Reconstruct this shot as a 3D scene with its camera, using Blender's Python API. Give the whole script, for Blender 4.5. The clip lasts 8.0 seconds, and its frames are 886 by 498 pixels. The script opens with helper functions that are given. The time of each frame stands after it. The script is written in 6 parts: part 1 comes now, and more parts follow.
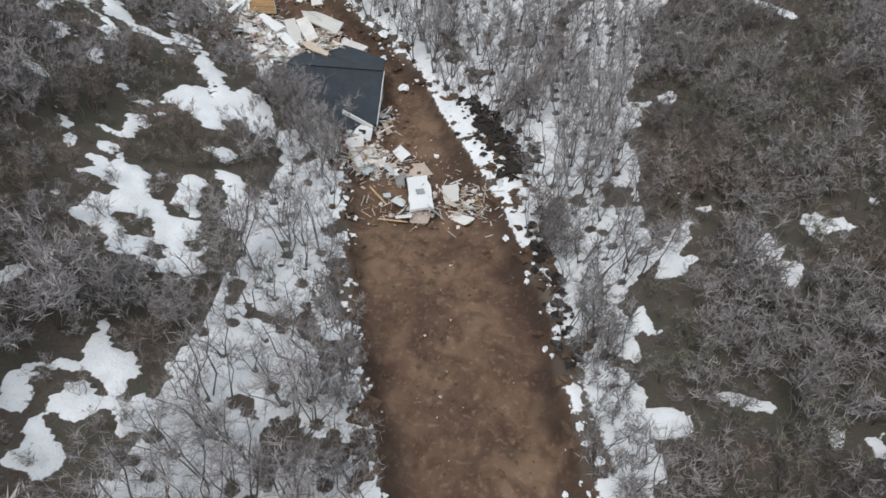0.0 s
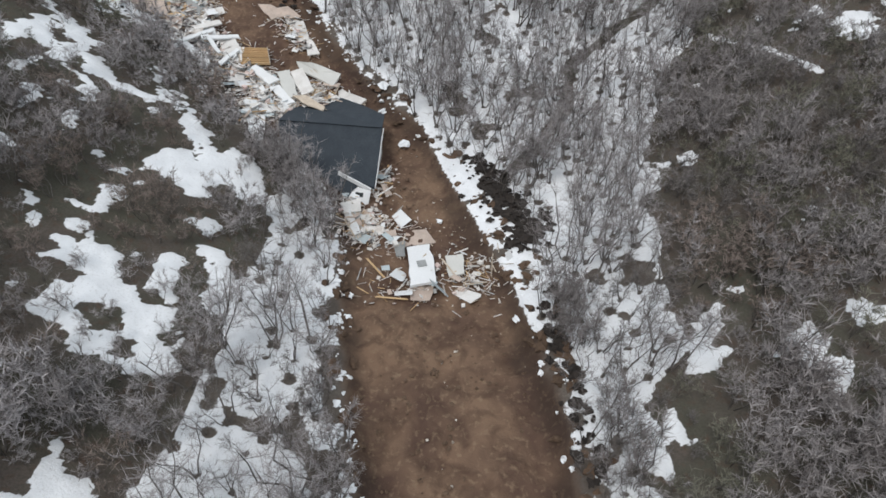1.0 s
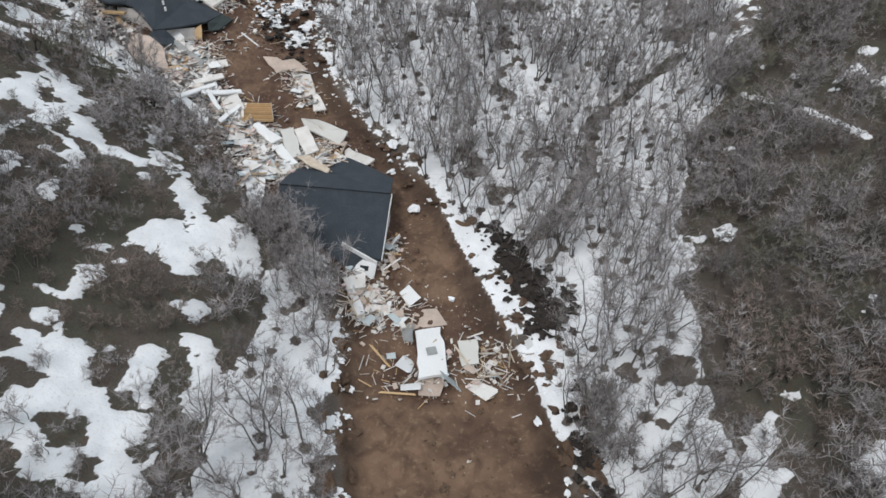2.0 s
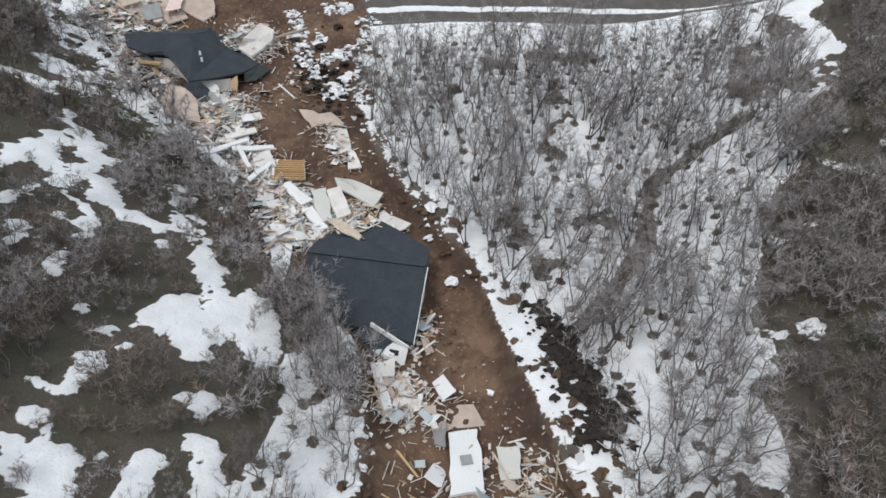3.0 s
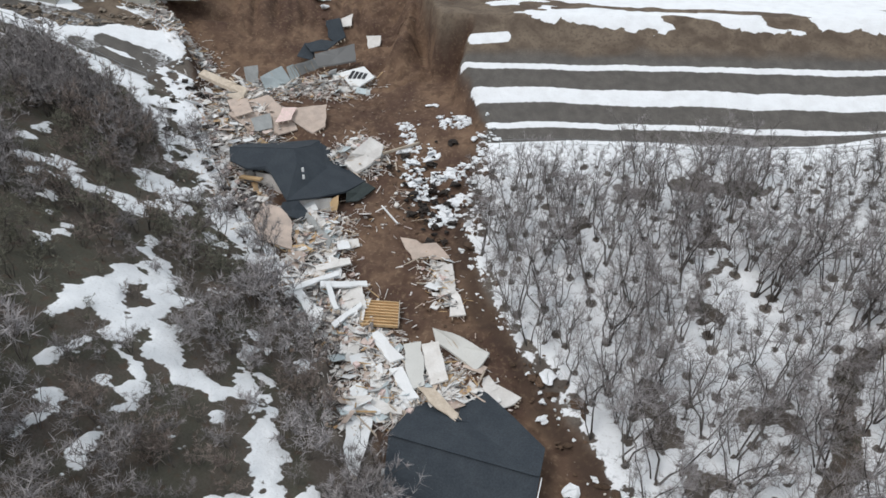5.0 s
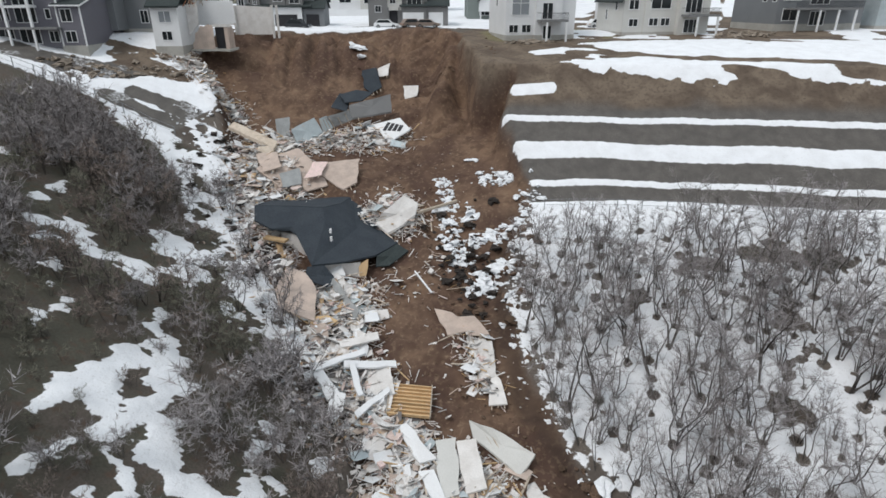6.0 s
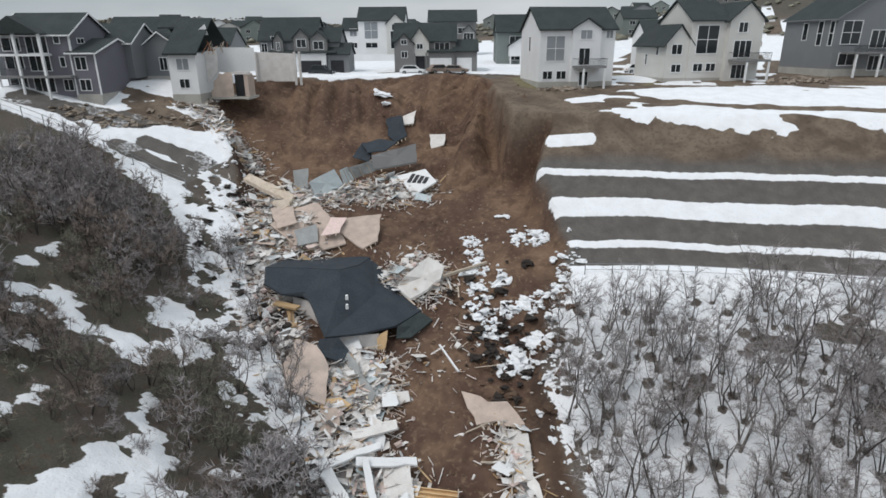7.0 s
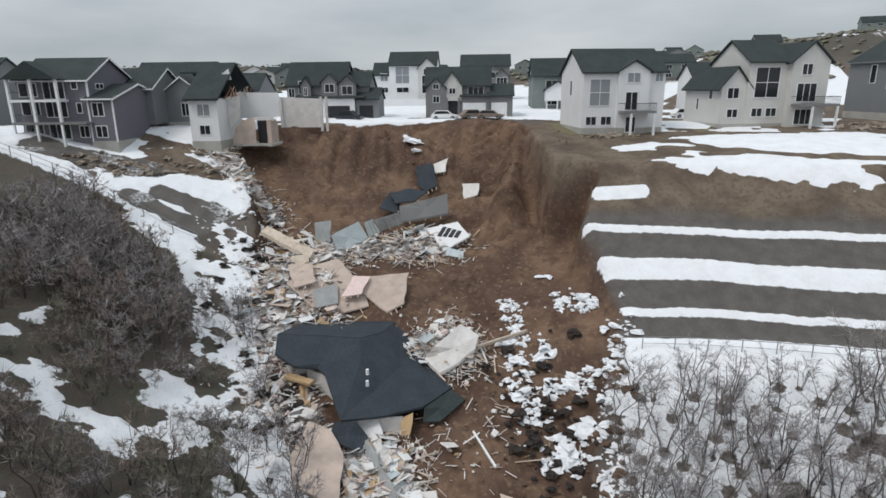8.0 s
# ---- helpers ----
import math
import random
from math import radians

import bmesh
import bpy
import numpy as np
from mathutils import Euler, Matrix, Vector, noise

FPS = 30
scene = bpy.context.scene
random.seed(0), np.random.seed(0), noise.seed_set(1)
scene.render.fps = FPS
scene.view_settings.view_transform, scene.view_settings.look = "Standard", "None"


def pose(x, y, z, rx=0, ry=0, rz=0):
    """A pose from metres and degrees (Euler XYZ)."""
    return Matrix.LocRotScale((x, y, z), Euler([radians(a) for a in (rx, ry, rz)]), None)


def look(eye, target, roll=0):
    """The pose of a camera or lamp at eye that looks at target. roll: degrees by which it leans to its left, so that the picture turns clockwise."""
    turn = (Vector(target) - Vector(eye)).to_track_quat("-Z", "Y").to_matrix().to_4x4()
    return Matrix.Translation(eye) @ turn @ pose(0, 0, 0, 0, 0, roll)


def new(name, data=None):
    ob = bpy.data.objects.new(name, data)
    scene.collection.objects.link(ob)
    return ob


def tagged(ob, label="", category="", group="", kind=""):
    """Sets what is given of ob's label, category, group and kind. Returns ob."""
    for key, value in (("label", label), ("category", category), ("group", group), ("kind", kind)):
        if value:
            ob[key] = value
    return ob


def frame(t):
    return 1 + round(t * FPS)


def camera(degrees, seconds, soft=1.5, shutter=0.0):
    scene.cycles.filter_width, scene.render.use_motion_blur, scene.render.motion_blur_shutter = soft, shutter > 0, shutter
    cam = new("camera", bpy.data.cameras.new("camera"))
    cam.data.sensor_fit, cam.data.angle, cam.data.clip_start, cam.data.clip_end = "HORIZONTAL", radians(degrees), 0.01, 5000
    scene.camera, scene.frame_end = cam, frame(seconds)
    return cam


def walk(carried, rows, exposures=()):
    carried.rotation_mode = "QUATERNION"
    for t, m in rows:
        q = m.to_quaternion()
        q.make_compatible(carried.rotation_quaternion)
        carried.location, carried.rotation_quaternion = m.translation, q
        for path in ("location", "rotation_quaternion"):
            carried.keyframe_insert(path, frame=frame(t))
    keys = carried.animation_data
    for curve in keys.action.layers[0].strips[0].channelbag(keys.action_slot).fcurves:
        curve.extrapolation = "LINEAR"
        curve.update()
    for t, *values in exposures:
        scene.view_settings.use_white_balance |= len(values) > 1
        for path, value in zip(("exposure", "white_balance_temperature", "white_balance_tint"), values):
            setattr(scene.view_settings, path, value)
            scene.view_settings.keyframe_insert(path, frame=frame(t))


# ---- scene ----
cam = camera(74.0, 8.0, soft=1.6)
PATH = [
    (0, (1.136, -0.437, 41.356), (1.104, 1.051, 40.021), 3.4),
    (0.5, (0.825, 3.353, 41.644), (0.788, 4.861, 40.331), 3.3),
    (1, (0.385, 7.119, 41.825), (0.344, 8.658, 40.549), 3.2),
    (1.5, (-0.055, 10.847, 41.922), (-0.102, 12.419, 40.687), 3.2),
    (3, (-1.546, 22.442, 42.432), (-1.76, 24.084, 41.311), 2.2),
    (3.5, (-2.409, 26.24, 42.541), (-2.697, 27.904, 41.469), 1.8),
    (4, (-3.364, 29.935, 42.733), (-3.732, 31.616, 41.713), 1.4),
    (4.5, (-4.471, 33.575, 43.015), (-4.941, 35.263, 42.051), 1.1),
    (5, (-5.913, 36.857, 43.182), (-6.496, 38.544, 42.279), 0.6),
    (6.5, (-10.367, 47.159, 43.623), (-11.123, 48.862, 42.896), -0.3),
    (7, (-12.16, 50.51, 43.782), (-12.968, 52.215, 43.116), -0.4),
    (7.5, (-14.107, 53.939, 43.758), (-14.979, 55.636, 43.158), -0.5),
    (8, (-16.021, 57.233, 43.672), (-16.933, 58.932, 43.14), -0.6),
]
walk(cam, [(t, look(eye, target, roll)) for t, eye, target, roll in PATH], [(0, 0.42, 6500, 11), (1.5, 0.38, 6500, 11), (3.5, 0.38, 6500, 11), (5, 0.36, 6500, 11), (8, 0.29, 6500, 11)])

# ---- light: an overcast winter day ----
world = bpy.data.worlds.new("overcast_sky")
scene.world = world
world.use_nodes = True
wn, wl = world.node_tree.nodes, world.node_tree.links
wn.clear()
w_out = wn.new("ShaderNodeOutputWorld")
w_bg = wn.new("ShaderNodeBackground")
w_sky = wn.new("ShaderNodeTexSky")
w_sky.sky_type = "NISHITA"
w_sky.sun_disc = False
w_sky.sun_elevation, w_sky.sun_rotation = radians(48), radians(200)
w_sky.dust_density = 4.0
w_gain = wn.new("ShaderNodeMixRGB")
w_gain.blend_type = "MULTIPLY"
w_gain.inputs[0].default_value = 1.0
w_gain.inputs[2].default_value = (0.09, 0.09, 0.09, 1)
w_co = wn.new("ShaderNodeTexCoord")
w_map = wn.new("ShaderNodeMapping")
w_map.inputs["Scale"].default_value = (1.2, 1.2, 5.0)
w_noise = wn.new("ShaderNodeTexNoise")
w_noise.inputs["Scale"].default_value = 2.2
w_noise.inputs["Detail"].default_value = 5
w_ramp = wn.new("ShaderNodeValToRGB")
w_ramp.color_ramp.elements[0].position, w_ramp.color_ramp.elements[0].color = 0.3, (0.42, 0.48, 0.51, 1)
w_ramp.color_ramp.elements[1].position, w_ramp.color_ramp.elements[1].color = 0.72, (0.66, 0.70, 0.73, 1)
w_mix = wn.new("ShaderNodeMixRGB")
w_mix.inputs[0].default_value = 0.88
wl.new(w_sky.outputs[0], w_gain.inputs[1])
wl.new(w_co.outputs["Generated"], w_map.inputs[0])
wl.new(w_map.outputs[0], w_noise.inputs[0])
wl.new(w_noise.outputs[0], w_ramp.inputs[0])
wl.new(w_gain.outputs[0], w_mix.inputs[1])
wl.new(w_ramp.outputs[0], w_mix.inputs[2])
# an overcast sky is brighter overhead than at the horizon
w_axes = wn.new("ShaderNodeSeparateXYZ")
w_rise = wn.new("ShaderNodeMapRange")
for slot, value in zip(list(w_rise.inputs)[1:5], (0.0, 0.9, 0.78, 1.34)):
    slot.default_value = value
w_dome = wn.new("ShaderNodeMixRGB")
w_dome.blend_type = "MULTIPLY"
w_dome.inputs[0].default_value = 1.0
wl.new(w_co.outputs["Generated"], w_axes.inputs[0])
wl.new(w_axes.outputs["Z"], w_rise.inputs[0])
wl.new(w_mix.outputs[0], w_dome.inputs[1])
wl.new(w_rise.outputs[0], w_dome.inputs[2])
wl.new(w_dome.outputs[0], w_bg.inputs[0])
w_bg.inputs[1].default_value = 1.0
wl.new(w_bg.outputs[0], w_out.inputs[0])

sun = new("sun", bpy.data.lights.new("sun", "SUN"))
sun.data.energy, sun.data.angle, sun.data.color = 1.0, radians(16), (1.0, 0.97, 0.93)
sun.matrix_world = look((0, 0, 100), (25, 45, 20))


# ---- materials ----
def shader(name, base, rough=0.8, spots=None, spot_size=1.0, spot_amount=0.5, grain=0.25, grain_size=20.0, bump=0.15, bump_size=12.0, metal=0.0, vary=0.0, island=0.0, spec=0.3):
    """A surface with stains at one scale and grain at another, in world metres."""
    m = bpy.data.materials.new(name)
    m.use_nodes = True
    n, l = m.node_tree.nodes, m.node_tree.links
    p = n["Principled BSDF"]
    p.inputs["Roughness"].default_value, p.inputs["Metallic"].default_value = rough, metal
    p.inputs["Specular IOR Level"].default_value = spec
    geo = n.new("ShaderNodeNewGeometry")

    def noise_at(size, detail=4.0):
        t = n.new("ShaderNodeTexNoise")
        t.inputs["Scale"].default_value, t.inputs["Detail"].default_value = size, detail
        l.new(geo.outputs["Position"], t.inputs["Vector"])
        return t.outputs["Fac"]

    def mixed(kind, fac, a, b):
        x = n.new("ShaderNodeMixRGB")
        x.blend_type = kind
        for slot, v in zip(x.inputs, (fac, a, b)):
            if isinstance(v, bpy.types.NodeSocket):
                l.new(v, slot)
            elif isinstance(v, (int, float)):
                slot.default_value = v
            else:
                slot.default_value = (*v, 1)
        return x.outputs[0]

    def ramp(v, lo, hi, a=0.0, b=1.0):
        r = n.new("ShaderNodeMapRange")
        l.new(v, r.inputs[0])
        for slot, x in zip(list(r.inputs)[1:5], (lo, hi, a, b)):
            slot.default_value = x
        return r.outputs[0]

    col = mixed("MIX", ramp(noise_at(1.0 / spot_size), 0.5 - 0.12, 0.5 + 0.12, 0, spot_amount), base, spots or tuple(c * 0.7 for c in base))
    col = mixed("MULTIPLY", 1.0, col, ramp(noise_at(grain_size, 3), 0.3, 0.7, 1 - grain, 1 + grain * 0.4))
    if vary:
        info = n.new("ShaderNodeObjectInfo")
        col = mixed("MULTIPLY", 1.0, col, ramp(info.outputs["Random"], 0, 1, 1 - vary, 1 + vary * 0.5))
    if island:
        col = mixed("MULTIPLY", 1.0, col, ramp(geo.outputs["Random Per Island"], 0, 1, 1 - island, 1 + island * 0.5))
    l.new(col, p.inputs["Base Color"])
    if bump:
        b = n.new("ShaderNodeBump")
        b.inputs["Strength"].default_value, b.inputs["Distance"].default_value = bump, 0.1
        l.new(noise_at(bump_size, 5), b.inputs["Height"])
        l.new(b.outputs[0], p.inputs["Normal"])
    return m


def glass_pane(name, tint):
    m = bpy.data.materials.new(name)
    m.use_nodes = True
    p = m.node_tree.nodes["Principled BSDF"]
    p.inputs["Base Color"].default_value = (*tint, 1)
    p.inputs["Roughness"].default_value = 0.05
    p.inputs["Specular IOR Level"].default_value = 0.5
    return m


M = dict(
    bark=shader("bark_grey", (0.13, 0.115, 0.105), 0.9, (0.21, 0.19, 0.175), 0.7, 0.6, 0.3, 9, 0, island=0.35),
    bark_dark=shader("bark_dark", (0.06, 0.05, 0.046), 0.9, (0.1, 0.088, 0.08), 0.7, 0.6, 0.3, 9, 0, island=0.3),
    twig=shader("twigs_grey", (0.36, 0.335, 0.335), 0.9, (0.27, 0.245, 0.24), 6.0, 0.8, 0.1, 3, 0, island=0.45),
    twig_dark=shader("twigs_dark", (0.22, 0.2, 0.195), 0.9, (0.16, 0.145, 0.138), 6.0, 0.8, 0.1, 3, 0, island=0.45),
    twig_pale=shader("twigs_pale", (0.43, 0.405, 0.41), 0.9, (0.34, 0.315, 0.315), 6.0, 0.8, 0.1, 3, 0, island=0.4),
    twig_brown=shader("twigs_brown", (0.29, 0.24, 0.215), 0.9, (0.23, 0.185, 0.16), 5.0, 0.8, 0.1, 3, 0, island=0.45),
    twig_olive=shader("twigs_olive", (0.23, 0.222, 0.175), 0.9, (0.17, 0.165, 0.128), 5.0, 0.8, 0.1, 3, 0, island=0.45),
    shingle=shader("slate_shingles", (0.036, 0.045, 0.056), 0.85, (0.048, 0.058, 0.069), 1.6, 0.7, 0.25, 7, 0.25, 14, vary=0.08),
    shingle_house=shader("dark_green_grey_shingles", (0.032, 0.042, 0.042), 0.85, (0.045, 0.055, 0.055), 2.0, 0.7, 0.25, 5, 0.2, 10),
    white=shader("white_siding", (0.74, 0.75, 0.76), 0.6, (0.66, 0.67, 0.68), 2.5, 0.5, 0.06, 8, 0.05, 5),
    cream=shader("pale_siding", (0.58, 0.575, 0.55), 0.65, (0.52, 0.515, 0.49), 2.5, 0.5, 0.06, 8, 0.05, 5),
    grey=shader("grey_siding", (0.19, 0.2, 0.21), 0.65, (0.17, 0.18, 0.19), 2.5, 0.5, 0.06, 8, 0.05, 5),
    taupe=shader("taupe_siding", (0.2, 0.2, 0.2), 0.65, (0.17, 0.17, 0.17), 2.5, 0.5, 0.06, 8, 0.05, 5),
    violet=shader("slate_blue_siding", (0.16, 0.157, 0.182), 0.65, (0.145, 0.142, 0.165), 2.5, 0.5, 0.06, 8, 0.05, 5),
    green=shader("green_grey_siding", (0.2, 0.23, 0.22), 0.65, (0.17, 0.2, 0.19), 2.5, 0.5, 0.06, 8, 0.05, 5),
    trim=shader("white_trim", (0.78, 0.79, 0.8), 0.5, (0.7, 0.71, 0.72), 1.0, 0.4, 0.05, 8, 0),
    concrete=shader("concrete", (0.42, 0.41, 0.38), 0.85, (0.34, 0.33, 0.3), 1.5, 0.7, 0.12, 9, 0.1),
    stone=shader("tan_stone", (0.3, 0.25, 0.2), 0.9, (0.2, 0.17, 0.14), 0.4, 0.8, 0.2, 6, 0.4, 4, vary=0.35),
    glass=glass_pane("window_glass", (0.018, 0.022, 0.025)),
    glass_pale=glass_pane("pale_glass", (0.25, 0.27, 0.29)),
    iron=shader("dark_metal", (0.05, 0.05, 0.055), 0.5, None, 1, 0.3, 0.1, 8, 0, 1, 0.6),
    mesh=shader("galvanised_steel", (0.3, 0.31, 0.32), 0.5, None, 1, 0.3, 0.1, 8, 0, 1, 0.6),
    osb=shader("bare_sheathing", (0.56, 0.455, 0.39), 0.8, (0.42, 0.345, 0.30), 1.1, 0.7, 0.15, 14, 0.1, vary=0.12),
    pine=shader("raw_pine", (0.62, 0.44, 0.25), 0.75, (0.52, 0.35, 0.19), 0.8, 0.6, 0.15, 16, 0.05, vary=0.25),
    pine_grey=shader("split_lumber", (0.6, 0.52, 0.43), 0.8, (0.46, 0.38, 0.3), 0.6, 0.7, 0.2, 16, 0.05, vary=0.3),
    drywall=shader("broken_drywall", (0.72, 0.7, 0.68), 0.8, (0.58, 0.55, 0.52), 0.9, 0.6, 0.1, 10, 0.08, vary=0.12),
    insulation=shader("pink_insulation", (0.72, 0.55, 0.53), 0.95, (0.6, 0.5, 0.44), 0.5, 0.7, 0.2, 9, 0.3, vary=0.2),
    wrap=shader("pale_blue_housewrap", (0.5, 0.56, 0.58), 0.6, (0.42, 0.48, 0.5), 0.8, 0.6, 0.1, 9, 0.1, vary=0.15),
    panel=shader("grey_wall_panel", (0.33, 0.34, 0.34), 0.8, (0.26, 0.27, 0.27), 0.9, 0.7, 0.12, 9, 0.08, vary=0.12),
    snow=shader("clumped_snow", (0.82, 0.84, 0.87), 0.7, (0.62, 0.63, 0.64), 0.5, 0.5, 0.08, 5, 0.4, 4),
    clod=shader("earth_clods", (0.13, 0.085, 0.058), 0.95, (0.09, 0.06, 0.042), 0.4, 0.7, 0.25, 7, 0.4, 6, vary=0.3),
    black_earth=shader("black_earth", (0.028, 0.024, 0.022), 0.95, (0.05, 0.04, 0.034), 0.4, 0.7, 0.25, 7, 0.4, 6),
    pale_clod=shader("pale_bits", (0.4, 0.34, 0.28), 0.95, (0.6, 0.57, 0.53), 0.6, 0.9, 0.25, 7, 0.2, 6, island=0.4),
    paint_white=shader("white_car_paint", (0.75, 0.76, 0.77), 0.25, None, 2, 0.1, 0.02, 5, 0),
    paint_dark=shader("dark_car_paint", (0.04, 0.045, 0.05), 0.25, None, 2, 0.1, 0.02, 5, 0),
    paint_tan=shader("tan_car_paint", (0.25, 0.2, 0.17), 0.3, None, 2, 0.1, 0.02, 5, 0),
    rubber=shader("rubber", (0.025, 0.025, 0.025), 0.8, None, 1, 0.2, 0.1, 8, 0),
    ember=shader("rusty_board", (0.45, 0.2, 0.1), 0.85, (0.35, 0.16, 0.1), 0.6, 0.6, 0.2, 9, 0),
)
# ---- land ----
AXIS = [(5, -10), (3.5, 15), (2, 34), (-2, 52), (-4, 62), (-11, 74), (-23, 85), (-35, 97), (-46, 111), (-56, 124), (-78, 153)]
BED = [(0, -0.4), (25, 0.4), (44, 1.4), (62, 2.0), (73, 3.2), (87, 5.6), (103, 10.2), (120, 15.6), (138, 21.6), (150, 24.4), (156, 26.3), (162, 30.4), (168, 34.8), (172, 36.6), (200, 37.2)]
EDGE = [(-2.0, 5), (-2.3, 18), (-5, 26), (-7.4, 34), (-9.6, 44), (-11.6, 54), (-13.5, 60), (-22, 68), (-28, 74), (-40, 84), (-52, 91), (-63, 102), (-75, 113),
        (-81, 117), (-86, 127), (-70, 139), (-55, 147), (-47.5, 142.8), (-43, 134), (-40, 128.4), (-37, 125.2), (-33, 125.8), (-32.4, 122.4), (-31.8, 119.6), (-29.4, 116.6), (-26.2, 113.2), (-25.6, 107), (-24.3, 97), (-19.5, 89), (-13.2, 82), (-5, 74.5), (-1.6, 67), (2.2, 59), (6.3, 49), (9.5, 37), (10.5, 27), (12.3, 18), (13, 5)]
SPUR = [(-50, 145), (-46, 136), (-44.5, 127)]
KNOTS = [(-12, 15, 2.5), (-11, 38, 3), (-28, 30, 9.5), (-28, 45, 9.3), (-15, 56, 3.9), (-36, 55, 13.5), (-26, 62, 8.5), (-46, 66, 19), (-30, 75, 9), (-43, 84, 13.5), (-66, 81, 26), (-55, 93, 18),
         (-70, 104, 26), (-82, 112, 34.5), (-94, 106, 36.8), (-60, 40, 27), (12.5, 20, 3), (11, 36, 3.6), (24, 40, 6.4), (50, 45, 14), (9, 58, 4.6), (26, 62, 8.8), (1, 74, 5.8), (14, 87, 8.2), (-14, 92, 12.5), (0, 99, 14.5), (28, 99, 15.5), (60, 90, 25), (-24, 106, 18.6), (20, 112, 17.5)]


def along(x, y, line):
    """Length along a polyline of the nearest place on it, and the way to it."""
    best, where, run = np.full(x.shape, 1e9), np.zeros(x.shape), 0.0
    for (ax, ay), (bx, by) in zip(line, line[1:]):
        dx, dy = bx - ax, by - ay
        size = math.hypot(dx, dy)
        u = np.clip(((x - ax) * dx + (y - ay) * dy) / size**2, 0, 1)
        d = np.hypot(x - ax - u * dx, y - ay - u * dy)
        near = d < best
        best, where = np.where(near, d, best), np.where(near, run + u * size, where)
        run += size
    return where, best


def inside(x, y, ring):
    """Distance to the rim of a closed ring: positive within it."""
    odd = np.zeros(x.shape, bool)
    for (ax, ay), (bx, by) in zip(ring, ring[1:] + ring[:1]):
        if ay != by:
            odd ^= ((ay > y) != (by > y)) & (x < (bx - ax) * (y - ay) / (by - ay) + ax)
    d = along(x, y, ring + ring[:1])[1]
    return np.where(odd, d, -d)


def step(a, b, v):
    u = np.clip((v - a) / (b - a), 0, 1)
    return u * u * (3 - 2 * u)


def thin_plate(knots):
    k = np.array(knots, float)
    r = np.hypot(k[:, None, 0] - k[None, :, 0], k[:, None, 1] - k[None, :, 1]) + 1e-9
    n = len(k)
    m = np.zeros((n + 3, n + 3))
    m[:n, :n] = r * r * np.log(r) + np.eye(n) * 15
    m[:n, n:] = np.c_[np.ones(n), k[:, :2]]
    m[n:, :n] = m[:n, n:].T
    w = np.linalg.solve(m, np.r_[k[:, 2], 0, 0, 0])

    def at(x, y):
        out = w[n] + w[n + 1] * x + w[n + 2] * y
        for (kx, ky, _), c in zip(k, w):
            d = np.hypot(x - kx, y - ky) + 1e-9
            out = out + c * d * d * np.log(d)
        return out
    return at


BRUSH_SLOPE = thin_plate(KNOTS)


def hill(x, y):
    """The ground as it was before the slide: brush slope, terraced bank, yard and street."""
    v = y - 0.29 * x
    low = BRUSH_SLOPE(np.clip(x, -130, 75), np.clip(y, -10, 125))
    bank = np.interp(v, [60, 100, 118.5, 136, 148, 162, 190, 230, 300, 420], [-30, 8.5, 20, 35.0, 37.0, 38.0, 38.3, 39.2, 42.5, 50])
    west = step(-40, -62, x)
    bank = bank * (1 - west) + np.interp(y - 0.15 * x, [60, 100, 115, 122, 131, 142, 165, 260, 420], [-30, 0, 22, 31, 36.2, 38.1, 38.3, 41, 48]) * west
    east = step(122, 126, v)
    out = np.maximum(low, bank) * (1 - east) + bank * east
    w2 = step(-45, -60, x)
    return out * (1 - w2) + np.maximum(np.minimum(low, 38.3), bank) * w2


def bed(x, y):
    s, d = along(x, y, AXIS)
    right = np.clip(0.8 * (x + 46) + 0.6 * (y - 111) - 4, 0, 14) * step(98, 112, y)
    return np.interp(s, [a for a, _ in BED], [b for _, b in BED]) + 0.02 * d + 0.22 * right


def ground(x, y):
    x, y = np.asarray(x, float), np.asarray(y, float)
    d = inside(x, y, EDGE)
    d = d + step(100, 108, y) * (1.7 * (mottle(x, y, 3.2, 52, 3) - 0.5))
    rim = step(-0.5, 2.0 - 0.9 * step(112, 128, y), d)
    h, b = hill(x, y), bed(x, y)
    # runnels down the head scarp, and a spur under its east corner
    s, far = along(x, y, EDGE[13:21])
    scarp = step(0.4, 2.5, d) * step(15, 7, d) * step(118, 124, y)
    runnel = np.abs(np.sin(0.55 * s + 1.4 * np.sin(0.23 * s + 0.12 * d))) + 0.5 * np.abs(np.sin(1.37 * s + 1.1 * np.sin(0.6 * s) + 0.2 * d))
    spur = along(x, y, SPUR)[1]
    b = b + scarp * (1.5 * runnel - 1.2) + 4.4 * step(3.4, 0, spur)
    return h * (1 - rim) + np.minimum(b, h + 0.3) * rim

# ---- the ground ----
def lattice(ix, iy, seed):
    h = (ix.astype(np.int64) * 374761393 + iy.astype(np.int64) * 668265263 + seed * 144665) & 0x7FFFFFFF
    h = ((h ^ (h >> 13)) * 1274126177) & 0x7FFFFFFF
    return ((h ^ (h >> 16)) & 0xFFFF) / 65535.0


